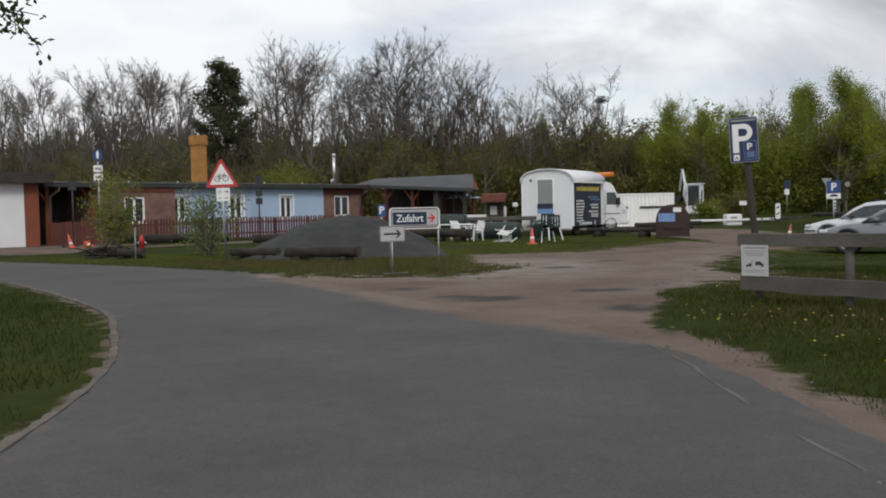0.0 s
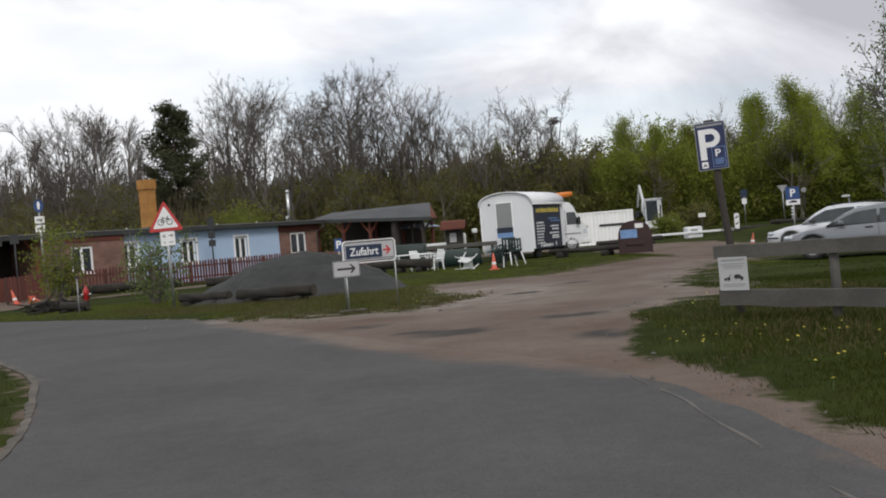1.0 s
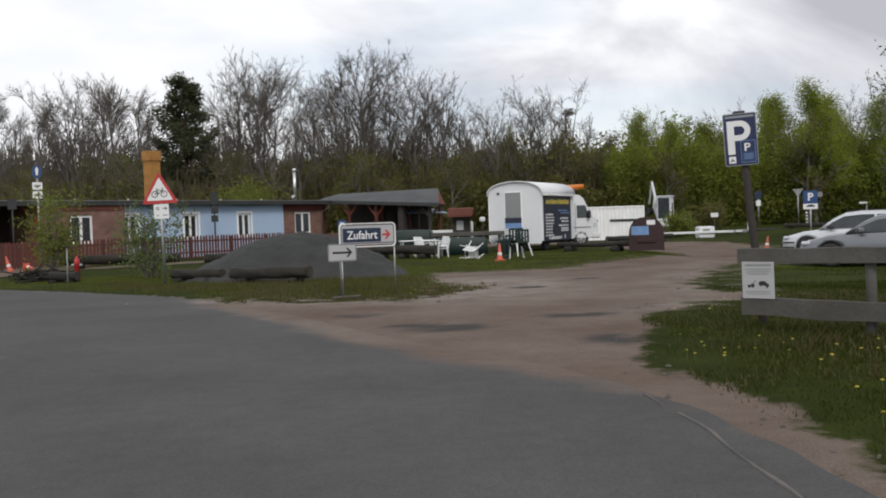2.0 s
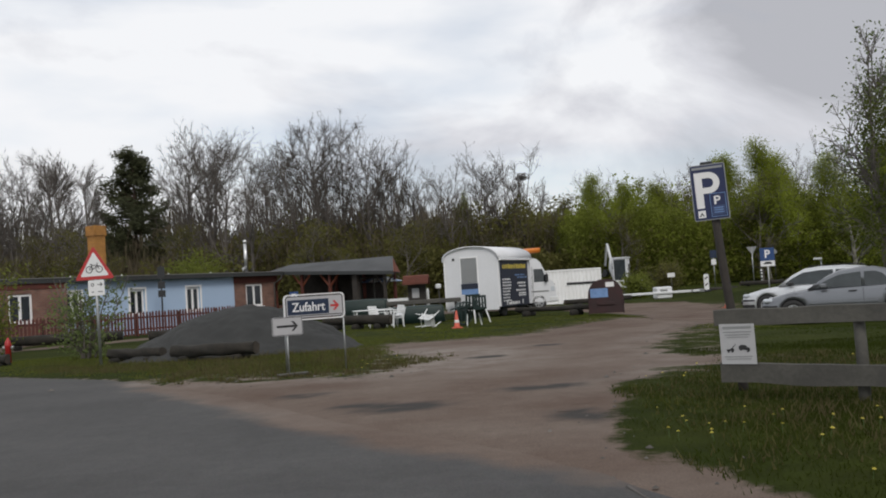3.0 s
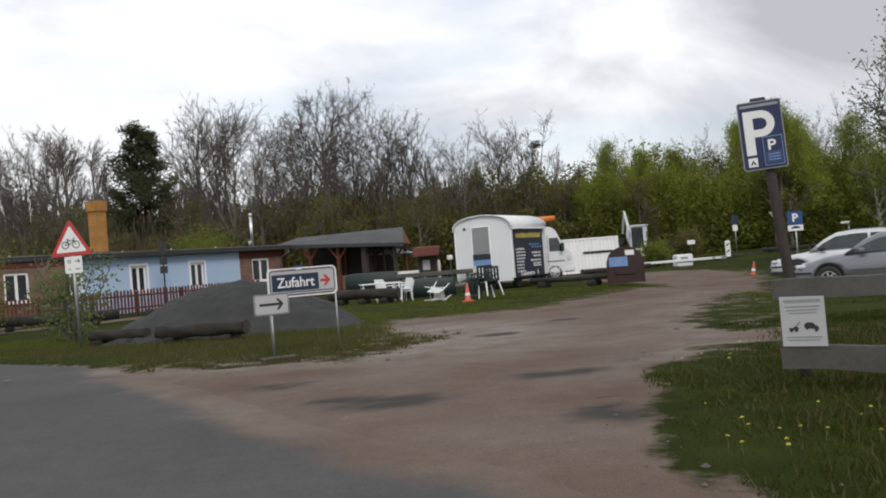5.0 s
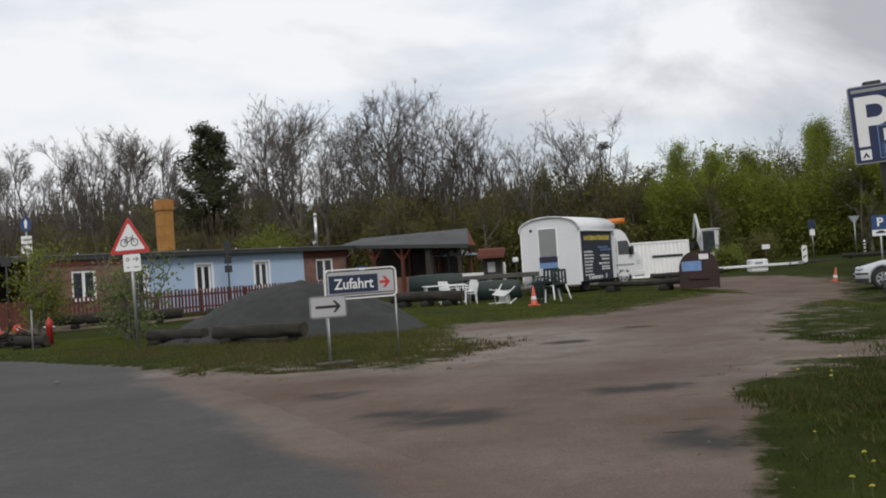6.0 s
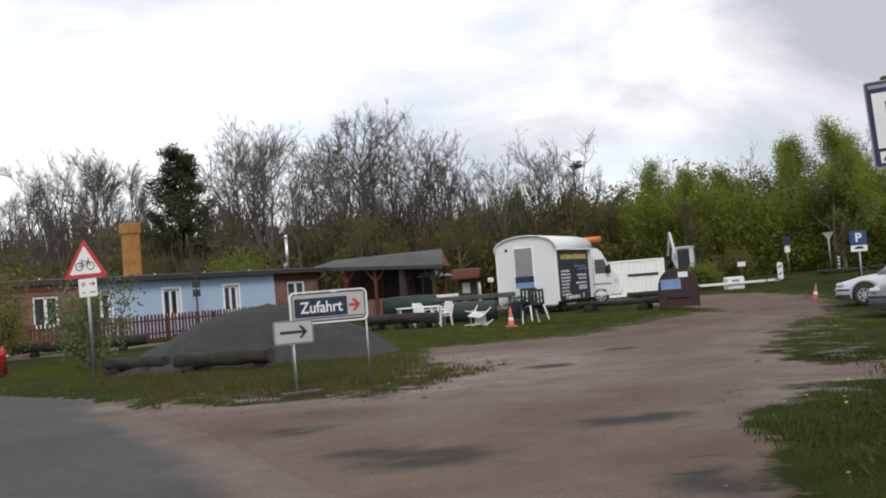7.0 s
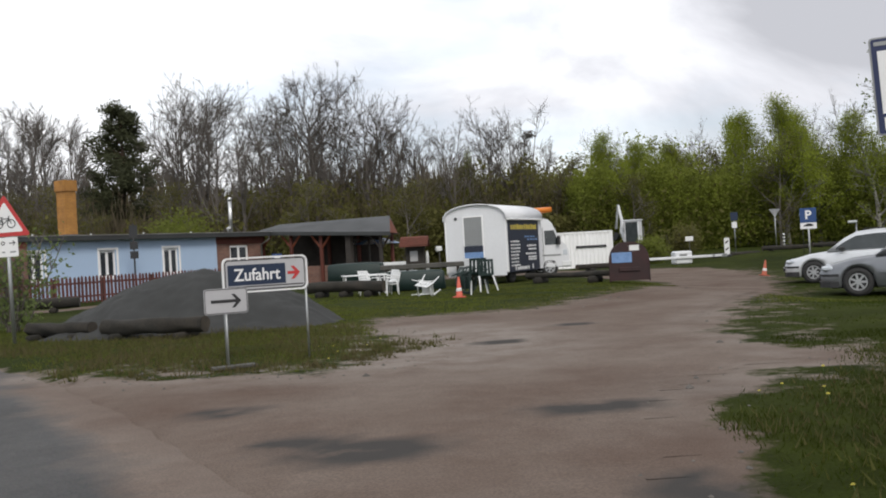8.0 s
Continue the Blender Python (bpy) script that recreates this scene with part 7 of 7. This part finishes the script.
def make_stones():
    rnd = random.Random(31)
    mb = Mesh()
    for k in range(900):
        u = rnd.random()
        if u < 0.45:
            i = rnd.randrange(len(TRACK_LEFT) // 2)
            p = TRACK_LEFT[i] + np.array([rnd.gauss(0, 0.5), rnd.gauss(0, 0.35)])
        else:
            i = rnd.randrange(len(TRACK_RIGHT))
            p = TRACK_RIGHT[i] + np.array([rnd.gauss(-0.1, 0.28), rnd.gauss(0, 0.28)])
        if not (3 < p[1] < 30):
            continue
        r = rnd.uniform(0.006, 0.022) if rnd.random() < 0.93 else rnd.uniform(0.025, 0.045)
        z = hz(p[0], p[1]) + 0.003
        q = [Vector((p[0] + r * math.cos(a) * rnd.uniform(0.7, 1.3), p[1] + r * math.sin(a) * rnd.uniform(0.7, 1.3), z)) for a in (0, 1.3, 2.5, 3.7, 5)]
        mb.add(q + [Vector((p[0], p[1], z + r * 0.7))], [(j, (j + 1) % 5, 5) for j in range(5)])
    solid("stones", mb, "stone", "small loose stones along the track edges", "stones", kind="stuff")


make_stones()


def make_dandelions():
    d = thing("dandelion", Matrix.Translation((3.2, 8.6, 0)), "yellow dandelion flower in the grass", "flower", "dandelions on the verge")
    part("stalk", Mesh().tube([(0, 0, -0.02), (0.004, 0, 0.04), (0.01, 0.004, 0.07)], 0.0025, 4), "stalk", d)
    hd = Mesh()
    for k in range(14):
        a = 2 * math.pi * k / 14
        for r, z, t in ((0.014, 0.072, 0.0), (0.009, 0.078, 0.3)):
            hd.add([(0.01, 0.004, 0.07), (0.01 + r * math.cos(a + t - 0.25), 0.004 + r * math.sin(a + t - 0.25), z), (0.01 + r * 1.05 * math.cos(a + t), 0.004 + r * 1.05 * math.sin(a + t), z + 0.002), (0.01 + r * math.cos(a + t + 0.25), 0.004 + r * math.sin(a + t + 0.25), z)], [(0, 1, 2, 3)])
    part("flower_head", hd, "petal", d, "yellow flower head")
    rnd = random.Random(12)
    spots = []
    for cx, cy, n, s in ((2.75, 9.3, 7, 0.22), (3.35, 8.9, 6, 0.30), (3.1, 7.6, 4, 0.25), (3.75, 7.4, 6, 0.30), (2.9, 10.3, 4, 0.3), (3.9, 9.4, 5, 0.5), (3.3, 12.6, 5, 0.5), (3.0, 6.3, 5, 0.35), (0.2, 18.2, 6, 0.5), (4.4, 14.0, 4, 0.5)):
        spots += [(cx + rnd.gauss(0, s), cy + rnd.gauss(0, s)) for _ in range(n)]
    for x, y in spots:
        if inside_distance([(x, y)], TRACK)[0] < 0.25:
            continue
        q = rnd.uniform(0.7, 1.05)
        copy_thing(d, Matrix.LocRotScale((x, y, hz(x, y)), Euler((rnd.uniform(-0.2, 0.2), rnd.uniform(-0.2, 0.2), rnd.uniform(0, 6))), (q, q, q)))


make_dandelions()


# ---------------------------------------------------------------- small things by the shelter and the trailer
def make_chair(name, m, mat, leg_mat, label):
    c = thing(name, m, label, "chair", "plastic garden chairs")
    rings = []
    for k in range(6):
        u = k / 5
        z = 0.42 - 0.03 * math.sin(math.pi * u)
        rings.append([(-0.22, -0.22 + 0.44 * u, z), (0.22, -0.22 + 0.44 * u, z), (0.22, -0.22 + 0.44 * u, z + 0.02), (-0.22, -0.22 + 0.44 * u, z + 0.02)])
    part("seat", Mesh().loft(rings), mat, c)
    bk = frame_bars(0.46, 0.42, 0.06, 0, 0.025)
    b = part("backrest", bk, mat, c)
    for k in range(3):
        part("slat", Mesh().box(-0.13 + 0.10 * k, -0.07 + 0.10 * k, 0.004, 0.02, 0.06, 0.36), mat, b)
    b.matrix_basis = Matrix.Translation((0, 0.22, 0.43)) @ Matrix.Rotation(radians(-12), 4, "X")
    for x in (-0.23, 0.23):
        for y in (-0.22, 0.22):
            part("leg", Mesh().tube([(x * 0.9, y, 0.43), (x * 1.15, y * 1.15, 0.0)], [0.026, 0.018], 6), leg_mat, c)
        part("armrest", Mesh().tube([(x * 1.05, -0.24, 0.40), (x * 1.1, -0.22, 0.63), (x * 1.05, 0.1, 0.65), (x * 0.98, 0.27, 0.62)], 0.02, 6), mat, c)
    return c


def at(x, y, turn=0.0, z=None, tip=(0, 0)):
    return Matrix.LocRotScale((x, y, hz(x, y) if z is None else z), Euler((radians(tip[0]), radians(tip[1]), radians(turn))), None)


def chair_stack(x, y, n, turn):
    """Chairs pushed one into the other, each a little higher than the last."""
    for k in range(n):
        make_chair("garden_chair", at(x - 0.035 * k, y + 0.02 * k, turn + 3 * (k % 2), 0.075 * k, (-3, 2)) @ Matrix.Scale(0.80, 4), "white_plastic", "white_plastic", "white plastic garden chair in a nested stack beside the log")


chair_stack(1.18, 34.1, 2, 300)
chair_stack(0.62, 34.9, 2, 35)
make_chair("garden_chair", at(1.88, 33.0, 25, 0.22, (0, 96)) @ Matrix.Scale(0.80, 4), "white_plastic", "white_plastic", "white plastic garden chair lying on its side")
make_chair("garden_chair", at(2.36, 32.6, -30, 0.36, (118, 10)) @ Matrix.Scale(0.80, 4), "white_plastic", "white_plastic", "white plastic garden chair tipped over on the grass")
make_chair("garden_chair", at(3.45, 31.6, 190, 0.085, (6, 0)), "green_dark", "green_dark", "dark green plastic chair nested on another chair")
make_chair("garden_chair", at(3.62, 31.3, 205, 0.02, (14, 0)), "green_dark", "white_plastic", "dark green plastic chair with white legs")
make_chair("garden_chair", at(3.15, 32.6, 160, 0.24, (80, 0)), "green_dark", "green_dark", "dark green plastic chair tipped on its back")


def make_hose_coil():
    h = thing("hose_coil", at(3.15, 31.6, 20, 0.30, (78, 0)), "coil of dark blue-green garden hose beside the chair", "hose")
    pts = []
    for k in range(97):
        a = 2 * math.pi * k / 24
        r = 0.24 + 0.03 * math.sin(a * 0.7) + 0.012 * (k // 24)
        pts.append((r * math.cos(a), r * math.sin(a), 0.02 * math.sin(a * 1.3) + 0.018 * (k // 24)))
    part("hose", Mesh().tube(pts, 0.014, 6), "green_dark", h, "", True)


make_hose_coil()


def make_table(name, m, w, d, h, mat, label, cover=0.0):
    t = thing(name, m, label, "table", "")
    part("tabletop", Mesh().box(-w / 2, w / 2, -d / 2, d / 2, h - 0.035, h, c=0.012), mat, t)
    for x in (-w / 2 + 0.08, w / 2 - 0.08):
        for y in (-d / 2 + 0.08, d / 2 - 0.08):
            part("leg", Mesh().tube([(x, y, h - 0.03), (x * 1.03, y * 1.03, 0)], 0.028, 6), mat, t)
    return t


make_table("garden_table", at(0.45, 36.1, 8), 1.35, 0.75, 0.60, "white_plastic", "white plastic garden table beside the log")


def make_cover(name, x, y, w, d, h, turn, label):
    """A sheet drawn over stacked furniture, hanging to the ground in folds."""
    c = thing(name, at(x, y, turn), label, "cover", "")
    top = rounded(w, d, 0.12, 4)
    rings = [[(a * s, b * s, z) for a, b in top] for s, z in ((0.02, h + 0.03), (0.6, h + 0.035), (0.93, h + 0.01), (1.0, h - 0.06))]
    n = len(top)
    for z, k in ((h * 0.5, 0.02), (0.03, 0.05)):
        rings.append([(a * (1 + k * math.sin(i * 2.3)), b * (1 + k * math.sin(i * 2.3)), z) for i, (a, b) in enumerate(top)])
    part("sheet", Mesh().loft(rings), "green_dark", c, "dark green sheet", True)


make_cover("furniture_cover", 0.05, 47.0, 2.3, 1.0, 0.88, -8, "dark green sheet drawn over stacked garden furniture")
make_cover("furniture_cover", 1.95, 36.6, 2.1, 0.75, 0.60, -4, "dark green sheet over a long low counter")


def make_counter():
    t = thing("counter", at(2.3, 38.4, -4), "weathered grey plank counter behind the green sheet", "counter")
    part("board", Mesh().box(-1.3, 1.5, -0.3, 0.3, 0.66, 0.82, c=0.02), "greywood", t)
    for x in (-1.1, 1.3):
        part("leg", Mesh().box(x - 0.05, x + 0.05, -0.25, 0.25, 0, 0.658, c=0.008), "darkwood", t)


make_counter()


def make_cone(x, y, h, mat="orange", m=None, label="orange traffic cone with white band"):
    c = thing("traffic_cone", m or at(x, y, 10), label, "cone", "traffic cones")
    part("base", Mesh().box(-h * 0.27, h * 0.27, -h * 0.27, h * 0.27, 0.0, 0.03, c=0.01), mat, c)
    k = h
    part("body", Mesh().turned([(0.19 * k, 0.031), (0.165 * k, 0.10 * k), (0.045 * k, 0.97 * k), (0.03 * k, k), (0.005, k)], 18), mat, c, "", True)
    part("band", Mesh().turned([(0.1385 * k, 0.31 * k), (0.140 * k, 0.312 * k), (0.118 * k, 0.468 * k), (0.1165 * k, 0.47 * k)], 18), "sign_white", c, "white reflective band", True)


make_cone(2.86, 30.3, 0.52)
make_cone(13.15, 36.0, 0.50, "orange_faded", Matrix.LocRotScale((13.15, 36.0, -0.16), Euler((0, radians(8), 0)), None), "faded orange traffic cone on the grass")
make_cone(-13.9, 36.0, 0.55, "orange", Matrix.LocRotScale((-13.75, 35.2, 0.0), Euler((0, radians(-14), 0.4)), None), "leaning orange traffic cone beside the fence")
make_cone(-13.3, 35.6, 0.5, "orange", Matrix.LocRotScale((-13.25, 35.3, 0.14), Euler((radians(96), 0, 0.9)), None), "orange traffic cone lying on its side")


def make_kiosk():
    k = thing("notice_shelter", at(2.55, 46.0, -10), "small wooden notice shelter with a red tiled roof", "notice board")
    for x in (-0.36, 0.36):
        part("post", Mesh().box(x - 0.05, x + 0.05, -0.05, 0.05, 0, 1.55, c=0.008), "darkwood", k)
    part("panel", Mesh().box(-0.31, 0.31, -0.02, 0.02, 0.70, 1.50, c=0.006), "darkwood", k, "dark notice panel with faded paper")
    part("paper", Mesh().box(-0.22, 0.10, -0.027, -0.0205, 0.85, 1.28), "sign_dull", k)
    rings = [[(x, -0.5, 1.52), (x, 0, 1.88), (x, 0.5, 1.52), (x, 0.5, 1.46), (x, 0, 1.81), (x, -0.5, 1.46)] for x in (-0.58, 0.58)]
    rf = part("roof", Mesh().loft(rings), "rooftile", k, "red tiled saddle roof")
    for i in range(5):
        z = 1.545 + 0.066 * i
        y = -0.5 + 0.093 * i
        part("tile_row", Mesh().box(-0.59, 0.59, y - 0.012, y + 0.06, z - 0.012, z + 0.012), "rooftile", rf)


make_kiosk()


def make_globe_lamp():
    l = thing("path_lamp", at(3.62, 46.2, 0), "white lamp head on a thin leaning post", "lamp")
    part("post", Mesh().tube([(0, 0, -0.1), (-0.06, 0, 1.2)], 0.03, 8), "greywood", l)
    part("lamp_head", Mesh().box(-0.2, 0.06, -0.1, 0.1, 1.2, 1.42, c=0.04), "white_plastic", l, "white lamp head")
    f = thing("marker_post", at(3.05, 46.2, 0), "short white marker post near the notice shelter", "post")
    part("shaft", Mesh().turned([(0.07, 0), (0.07, 1.1), (0.05, 1.22), (0.01, 1.26)], 10), "white_plastic", f, "", True)


make_globe_lamp()


def make_parasol():
    p = thing("parasol", at(0.9, 55.0, 0), "blue and white parasol behind the shelter", "parasol")
    part("pole", Mesh().tube([(0, 0, 0), (0, 0, 2.15)], 0.025, 8), "metal", p)
    n = 16
    for k in range(n):
        a0, a1 = 2 * math.pi * k / n, 2 * math.pi * (k + 1) / n
        part("canopy_panel", Mesh().add([(0, 0, 2.2), (1.4 * math.cos(a0), 1.4 * math.sin(a0), 1.78), (1.4 * math.cos(a1), 1.4 * math.sin(a1), 1.78), (0, 0, 2.19), (1.4 * math.cos(a0), 1.4 * math.sin(a0), 1.77), (1.4 * math.cos(a1), 1.4 * math.sin(a1), 1.77)], [(0, 1, 2), (5, 4, 3), (1, 4, 5, 2)]), "white_plastic" if k % 2 else "pale_blue", p)


make_parasol()


def make_bench(name, x, y, turn, label):
    b = thing(name, at(x, y, turn), label, "bench")
    part("seat_board", Mesh().box(-0.9, 0.9, -0.15, 0.15, 0.43, 0.47, c=0.008), "white_plastic", b)
    part("back_board", Mesh().box(-0.9, 0.9, 0.13, 0.17, 0.62, 0.86, c=0.008), "white_plastic", b)
    for q in (-0.7, 0.7):
        part("leg", Mesh().box(q - 0.03, q + 0.03, -0.13, 0.17, 0, 0.86, c=0.005), "metal", b)


make_bench("bench", 1.75, 47.5, -6, "white garden bench near the notice shelter")


# ---------------------------------------------------------------- signs and posts farther off
small_p_sign("parking_sign", -2.55, 40.0, 0, 1.43, 0.34, 0.52, 10, "small blue parking sign beside the gravel mound", plate=False)
small_p_sign("parking_sign", 15.75, 38.2, 0, 1.98, 0.53, 0.50, -25, "blue parking sign with a car plate on a post")


def make_cycle_path_sign():
    s = thing("path_sign", at(-12.62, 35.0, 14), "blue round path sign with two white plates", "sign")
    rot = Matrix.Rotation(radians(90), 4, "X")
    d = part("disc", Mesh().disc(0, 0.21, -0.004, 0.004, 24, Matrix.Translation((0, -0.01, 3.42)) @ rot @ Matrix.Diagonal((0.75, 1.1, 1, 1))), "road_blue", s, "blue oval face")
    part("symbol", Mesh().plate([(-0.03, 3.30), (0.03, 3.30), (0.05, 3.50), (0.0, 3.60), (-0.05, 3.50)], -0.018, -0.0145), "sign_white", d)
    for z in (2.93, 2.62):
        p = part("plate", Mesh().plate(rounded(0.32, 0.25, 0.02, 3, 0, z), -0.02, -0.012), "sign_white", s, "small white plate")
        part("print_bar", Mesh().plate([(-0.1, z - 0.04), (0.1, z - 0.04), (0.1, z + 0.04), (-0.1, z + 0.04)], -0.0225, -0.02), "sign_grey", p)
    part("post", Mesh().tube([(0, 0.02, -0.2), (0, 0.02, 3.6)], 0.03, 8), "metal", s, "", True)


def make_dark_post(x, y, top, boxes, label):
    s = thing("signpost", at(x, y, 20), label, "post", "")
    part("post", Mesh().tube([(0, 0, -0.2), (0, 0, top)], 0.035, 8), "blackmetal", s, "", True)
    for z, h in boxes:
        part("sign_back", Mesh().box(-0.16, 0.16, -0.05, -0.036, z, z + h, c=0.004), "blackmetal", s, "dark back of a small sign")


make_cycle_path_sign()
make_dark_post(-8.85, 46.0, 3.0, ((1.98, 0.32), (1.60, 0.30), (2.45, 0.5)), "dark post with small sign backs before the house")
make_dark_post(-15.0, 38.6, 2.65, ((2.25, 0.4),), "dark steel post before the porch")


def make_hydrant():
    h = thing("hydrant", at(-8.28, 26.1, 0) @ Matrix.Scale(0.78, 4), "red pillar hydrant in the grass", "hydrant")
    part("barrel", Mesh().turned([(0.09, 0), (0.085, 0.5), (0.10, 0.52), (0.10, 0.58), (0.08, 0.68), (0.04, 0.75), (0.02, 0.80)], 14), "hydrant", h, "", True)
    for s in (-1, 1):
        part("outlet", Mesh().tube([(s * 0.07, 0, 0.50), (s * 0.17, 0, 0.50)], 0.045, 10), "metal", h, "grey metal outlet", True)
    m = thing("marker_post", at(-7.90, 24.35, 0), "thin pale marker post beside the hydrant", "post")
    part("shaft", Mesh().tube([(0, 0, -0.1), (0.01, 0, 0.84)], 0.016, 8), "sign_grey", m, "", True)
    part("cap", Mesh().turned([(0.03, 0.84), (0.03, 0.90), (0.01, 0.92)], 8, Matrix.Translation((0.01, 0, 0))), "blackmetal", m)


make_hydrant()


def make_brushwood():
    rnd = random.Random(19)
    mb = Mesh()
    for k in range(150):
        a = Vector((rnd.gauss(-9.35, 0.35), rnd.gauss(26.4, 0.25), rnd.uniform(0.02, 0.30)))
        d = Vector((rnd.gauss(0, 1), rnd.gauss(0, 0.6), rnd.gauss(0, 0.18))).normalized() * rnd.uniform(0.25, 0.7)
        mb.tube([a - d / 2, a + d * 0.1 + Vector((0, 0, 0.03)), a + d / 2], [0.018, 0.015, 0.008], 4)
    solid("brushwood", mb, "log", "pile of cut brushwood in the grass", "brushwood", kind="stuff")


make_brushwood()


def make_barrier():
    b = thing("road_barrier", Matrix.LocRotScale((16.5, 54.0, hz(16.5, 54)), Euler((0, 0, radians(6))), None), "white road barrier with a lowered boom", "barrier")
    part("housing", Mesh().box(-0.46, 0.46, -0.3, 0.3, 0.0, 0.66, c=0.06), "white", b, "white barrier housing")
    part("panel", Mesh().box(-0.25, 0.15, -0.312, -0.302, 0.38, 0.52), "sign_grey", b)
    part("boom", Mesh().box(-2.6, 2.2, -0.40, -0.315, 0.27, 0.40, c=0.02), "white", b, "white boom")
    part("band", Mesh().box(1.5, 1.62, -0.404, -0.311, 0.266, 0.404), "sign_grey", b)
    part("counterweight", Mesh().box(2.0, 2.3, -0.42, -0.29, 0.24, 0.42, c=0.02), "metal", b)


def make_roadside():
    d = thing("beacon_board", at(21.2, 60.0, -18), "white roadside beacon board with dark chevrons", "sign")
    part("panel", Mesh().plate(rounded(0.30, 0.98, 0.10, 4, 0, 0.62), -0.02, 0.02), "sign_white", d)
    for z in (0.35, 0.75):
        part("stripe", Mesh().plate([(-0.09, z), (0.09, z + 0.13), (0.09, z + 0.22), (-0.09, z + 0.09)], -0.026, -0.02), "sign_black", d)
    part("foot", Mesh().box(-0.25, 0.25, -0.15, 0.15, 0, 0.12, c=0.02), "blackmetal", d)
    y = thing("yield_sign", at(25.9, 64.0, -20), "pale triangular road sign seen from behind", "sign")
    part("panel", Mesh().plate([(-0.34, 2.52), (0.34, 2.52), (0.0, 1.98)][::-1], -0.01, 0.0), "sign_grey", y, "grey triangle back")
    part("post", Mesh().tube([(0, 0.02, -0.2), (0, 0.02, 2.5)], 0.035, 8), "metal", y, "", True)
    s = thing("road_sign", at(22.5, 62.0, -15), "dark blue sign with white plate on a post", "sign")
    part("panel", Mesh().plate(rounded(0.42, 0.5, 0.03, 3, 0, 2.25), -0.01, 0.0), "sign_navy", s)
    part("plate", Mesh().plate(rounded(0.30, 0.36, 0.03, 3, 0, 1.74), -0.01, 0.0), "sign_white", s)
    part("post", Mesh().tube([(0, 0.02, -0.2), (0, 0.02, 2.4)], 0.03, 8), "metal", s, "", True)
    w = thing("notice_sign", at(19.0, 60.0, -12), "small white notice on a thin post", "sign")
    part("panel", Mesh().plate(rounded(0.44, 0.26, 0.02, 3, 0, 1.30), -0.01, 0.0), "sign_white", w)
    part("post", Mesh().tube([(0, 0.02, -0.2), (0, 0.02, 1.4)], 0.02, 8), "greywood", w, "", True)
    l = thing("lamp_post", at(23.7, 50.0, -20), "short grey post with a white lamp head", "lamp")
    part("post", Mesh().tube([(0, 0, -0.2), (0, 0, 1.7)], 0.035, 8), "metal", l, "", True)
    part("lamp_head", Mesh().box(-0.36, 0.05, -0.1, 0.1, 1.68, 1.80, c=0.03), "white_plastic", l)
    r = thing("round_sign", at(23.9, 56.0, -18), "small round pale sign on a post", "sign")
    part("disc", Mesh().disc(0, 0.15, -0.01, 0.01, 18, Matrix.Translation((0, 0, 2.1)) @ Matrix.Rotation(radians(90), 4, "X")), "sign_grey", r)
    part("post", Mesh().tube([(0, 0.02, -0.2), (0, 0.02, 2.1)], 0.02, 8), "blackmetal", r, "", True)
    m = thing("marker_post", at(27.3, 66.0, 0), "white guide post with dark bands", "post", )
    part("shaft", Mesh().turned([(0.07, -0.1), (0.07, 0.85), (0.05, 0.95), (0.01, 0.97)], 10), "white_plastic", m, "", True)
    for z in (0.3, 0.55, 0.75):
        part("band", Mesh().turned([(0.074, z), (0.074, z + 0.1)], 10), "sign_black", m)
    p = thing("pole", at(17.2, 63.0, 0), "thin grey pole at the wood edge", "pole")
    part("shaft", Mesh().tube([(0, 0, -0.2), (0.02, 0, 2.3)], 0.05, 8), "greywood", p, "", True)


make_barrier()
make_roadside()
for k in range(4):
    x0 = 20.5 + 3.2 * k
    log_barrier("log", (x0, 60.6 + 0.35 * k), (x0 + 3.0, 60.95 + 0.35 * k), 0.13, 0.16, "dark log along the far road edge", 9.0 + k)
log_barrier("log", (10.2, 50.0), (14.2, 52.3), 0.12, 0.3, "weathered log rail behind the collection bin", 14.0)


def make_slanted_post():
    p = thing("wooden_post", at(10.4, 43.6, 0), "leaning weathered post beside the bin", "post")
    part("shaft", Mesh().tube([(0, 0, -0.1), (-0.08, 0, 0.95)], 0.06, 8), "greywood", p, "", True)


make_slanted_post()


def make_nest():
    rnd = random.Random(2)
    mb = Mesh()
    for k in range(70):
        a = Vector((rnd.gauss(0, 0.22), rnd.gauss(0, 0.22), rnd.gauss(0, 0.14)))
        d = Vector((rnd.gauss(0, 1), rnd.gauss(0, 1), rnd.gauss(0, 0.4))).normalized() * 0.35
        mb.tube([a - d, a + d], 0.025, 3)
    solid("bird_nest", mb, "bark_dark", "round twig bird nest in a bare tree", "nest", Matrix.Translation((14.95, 88.3, 10.95)))


make_nest()
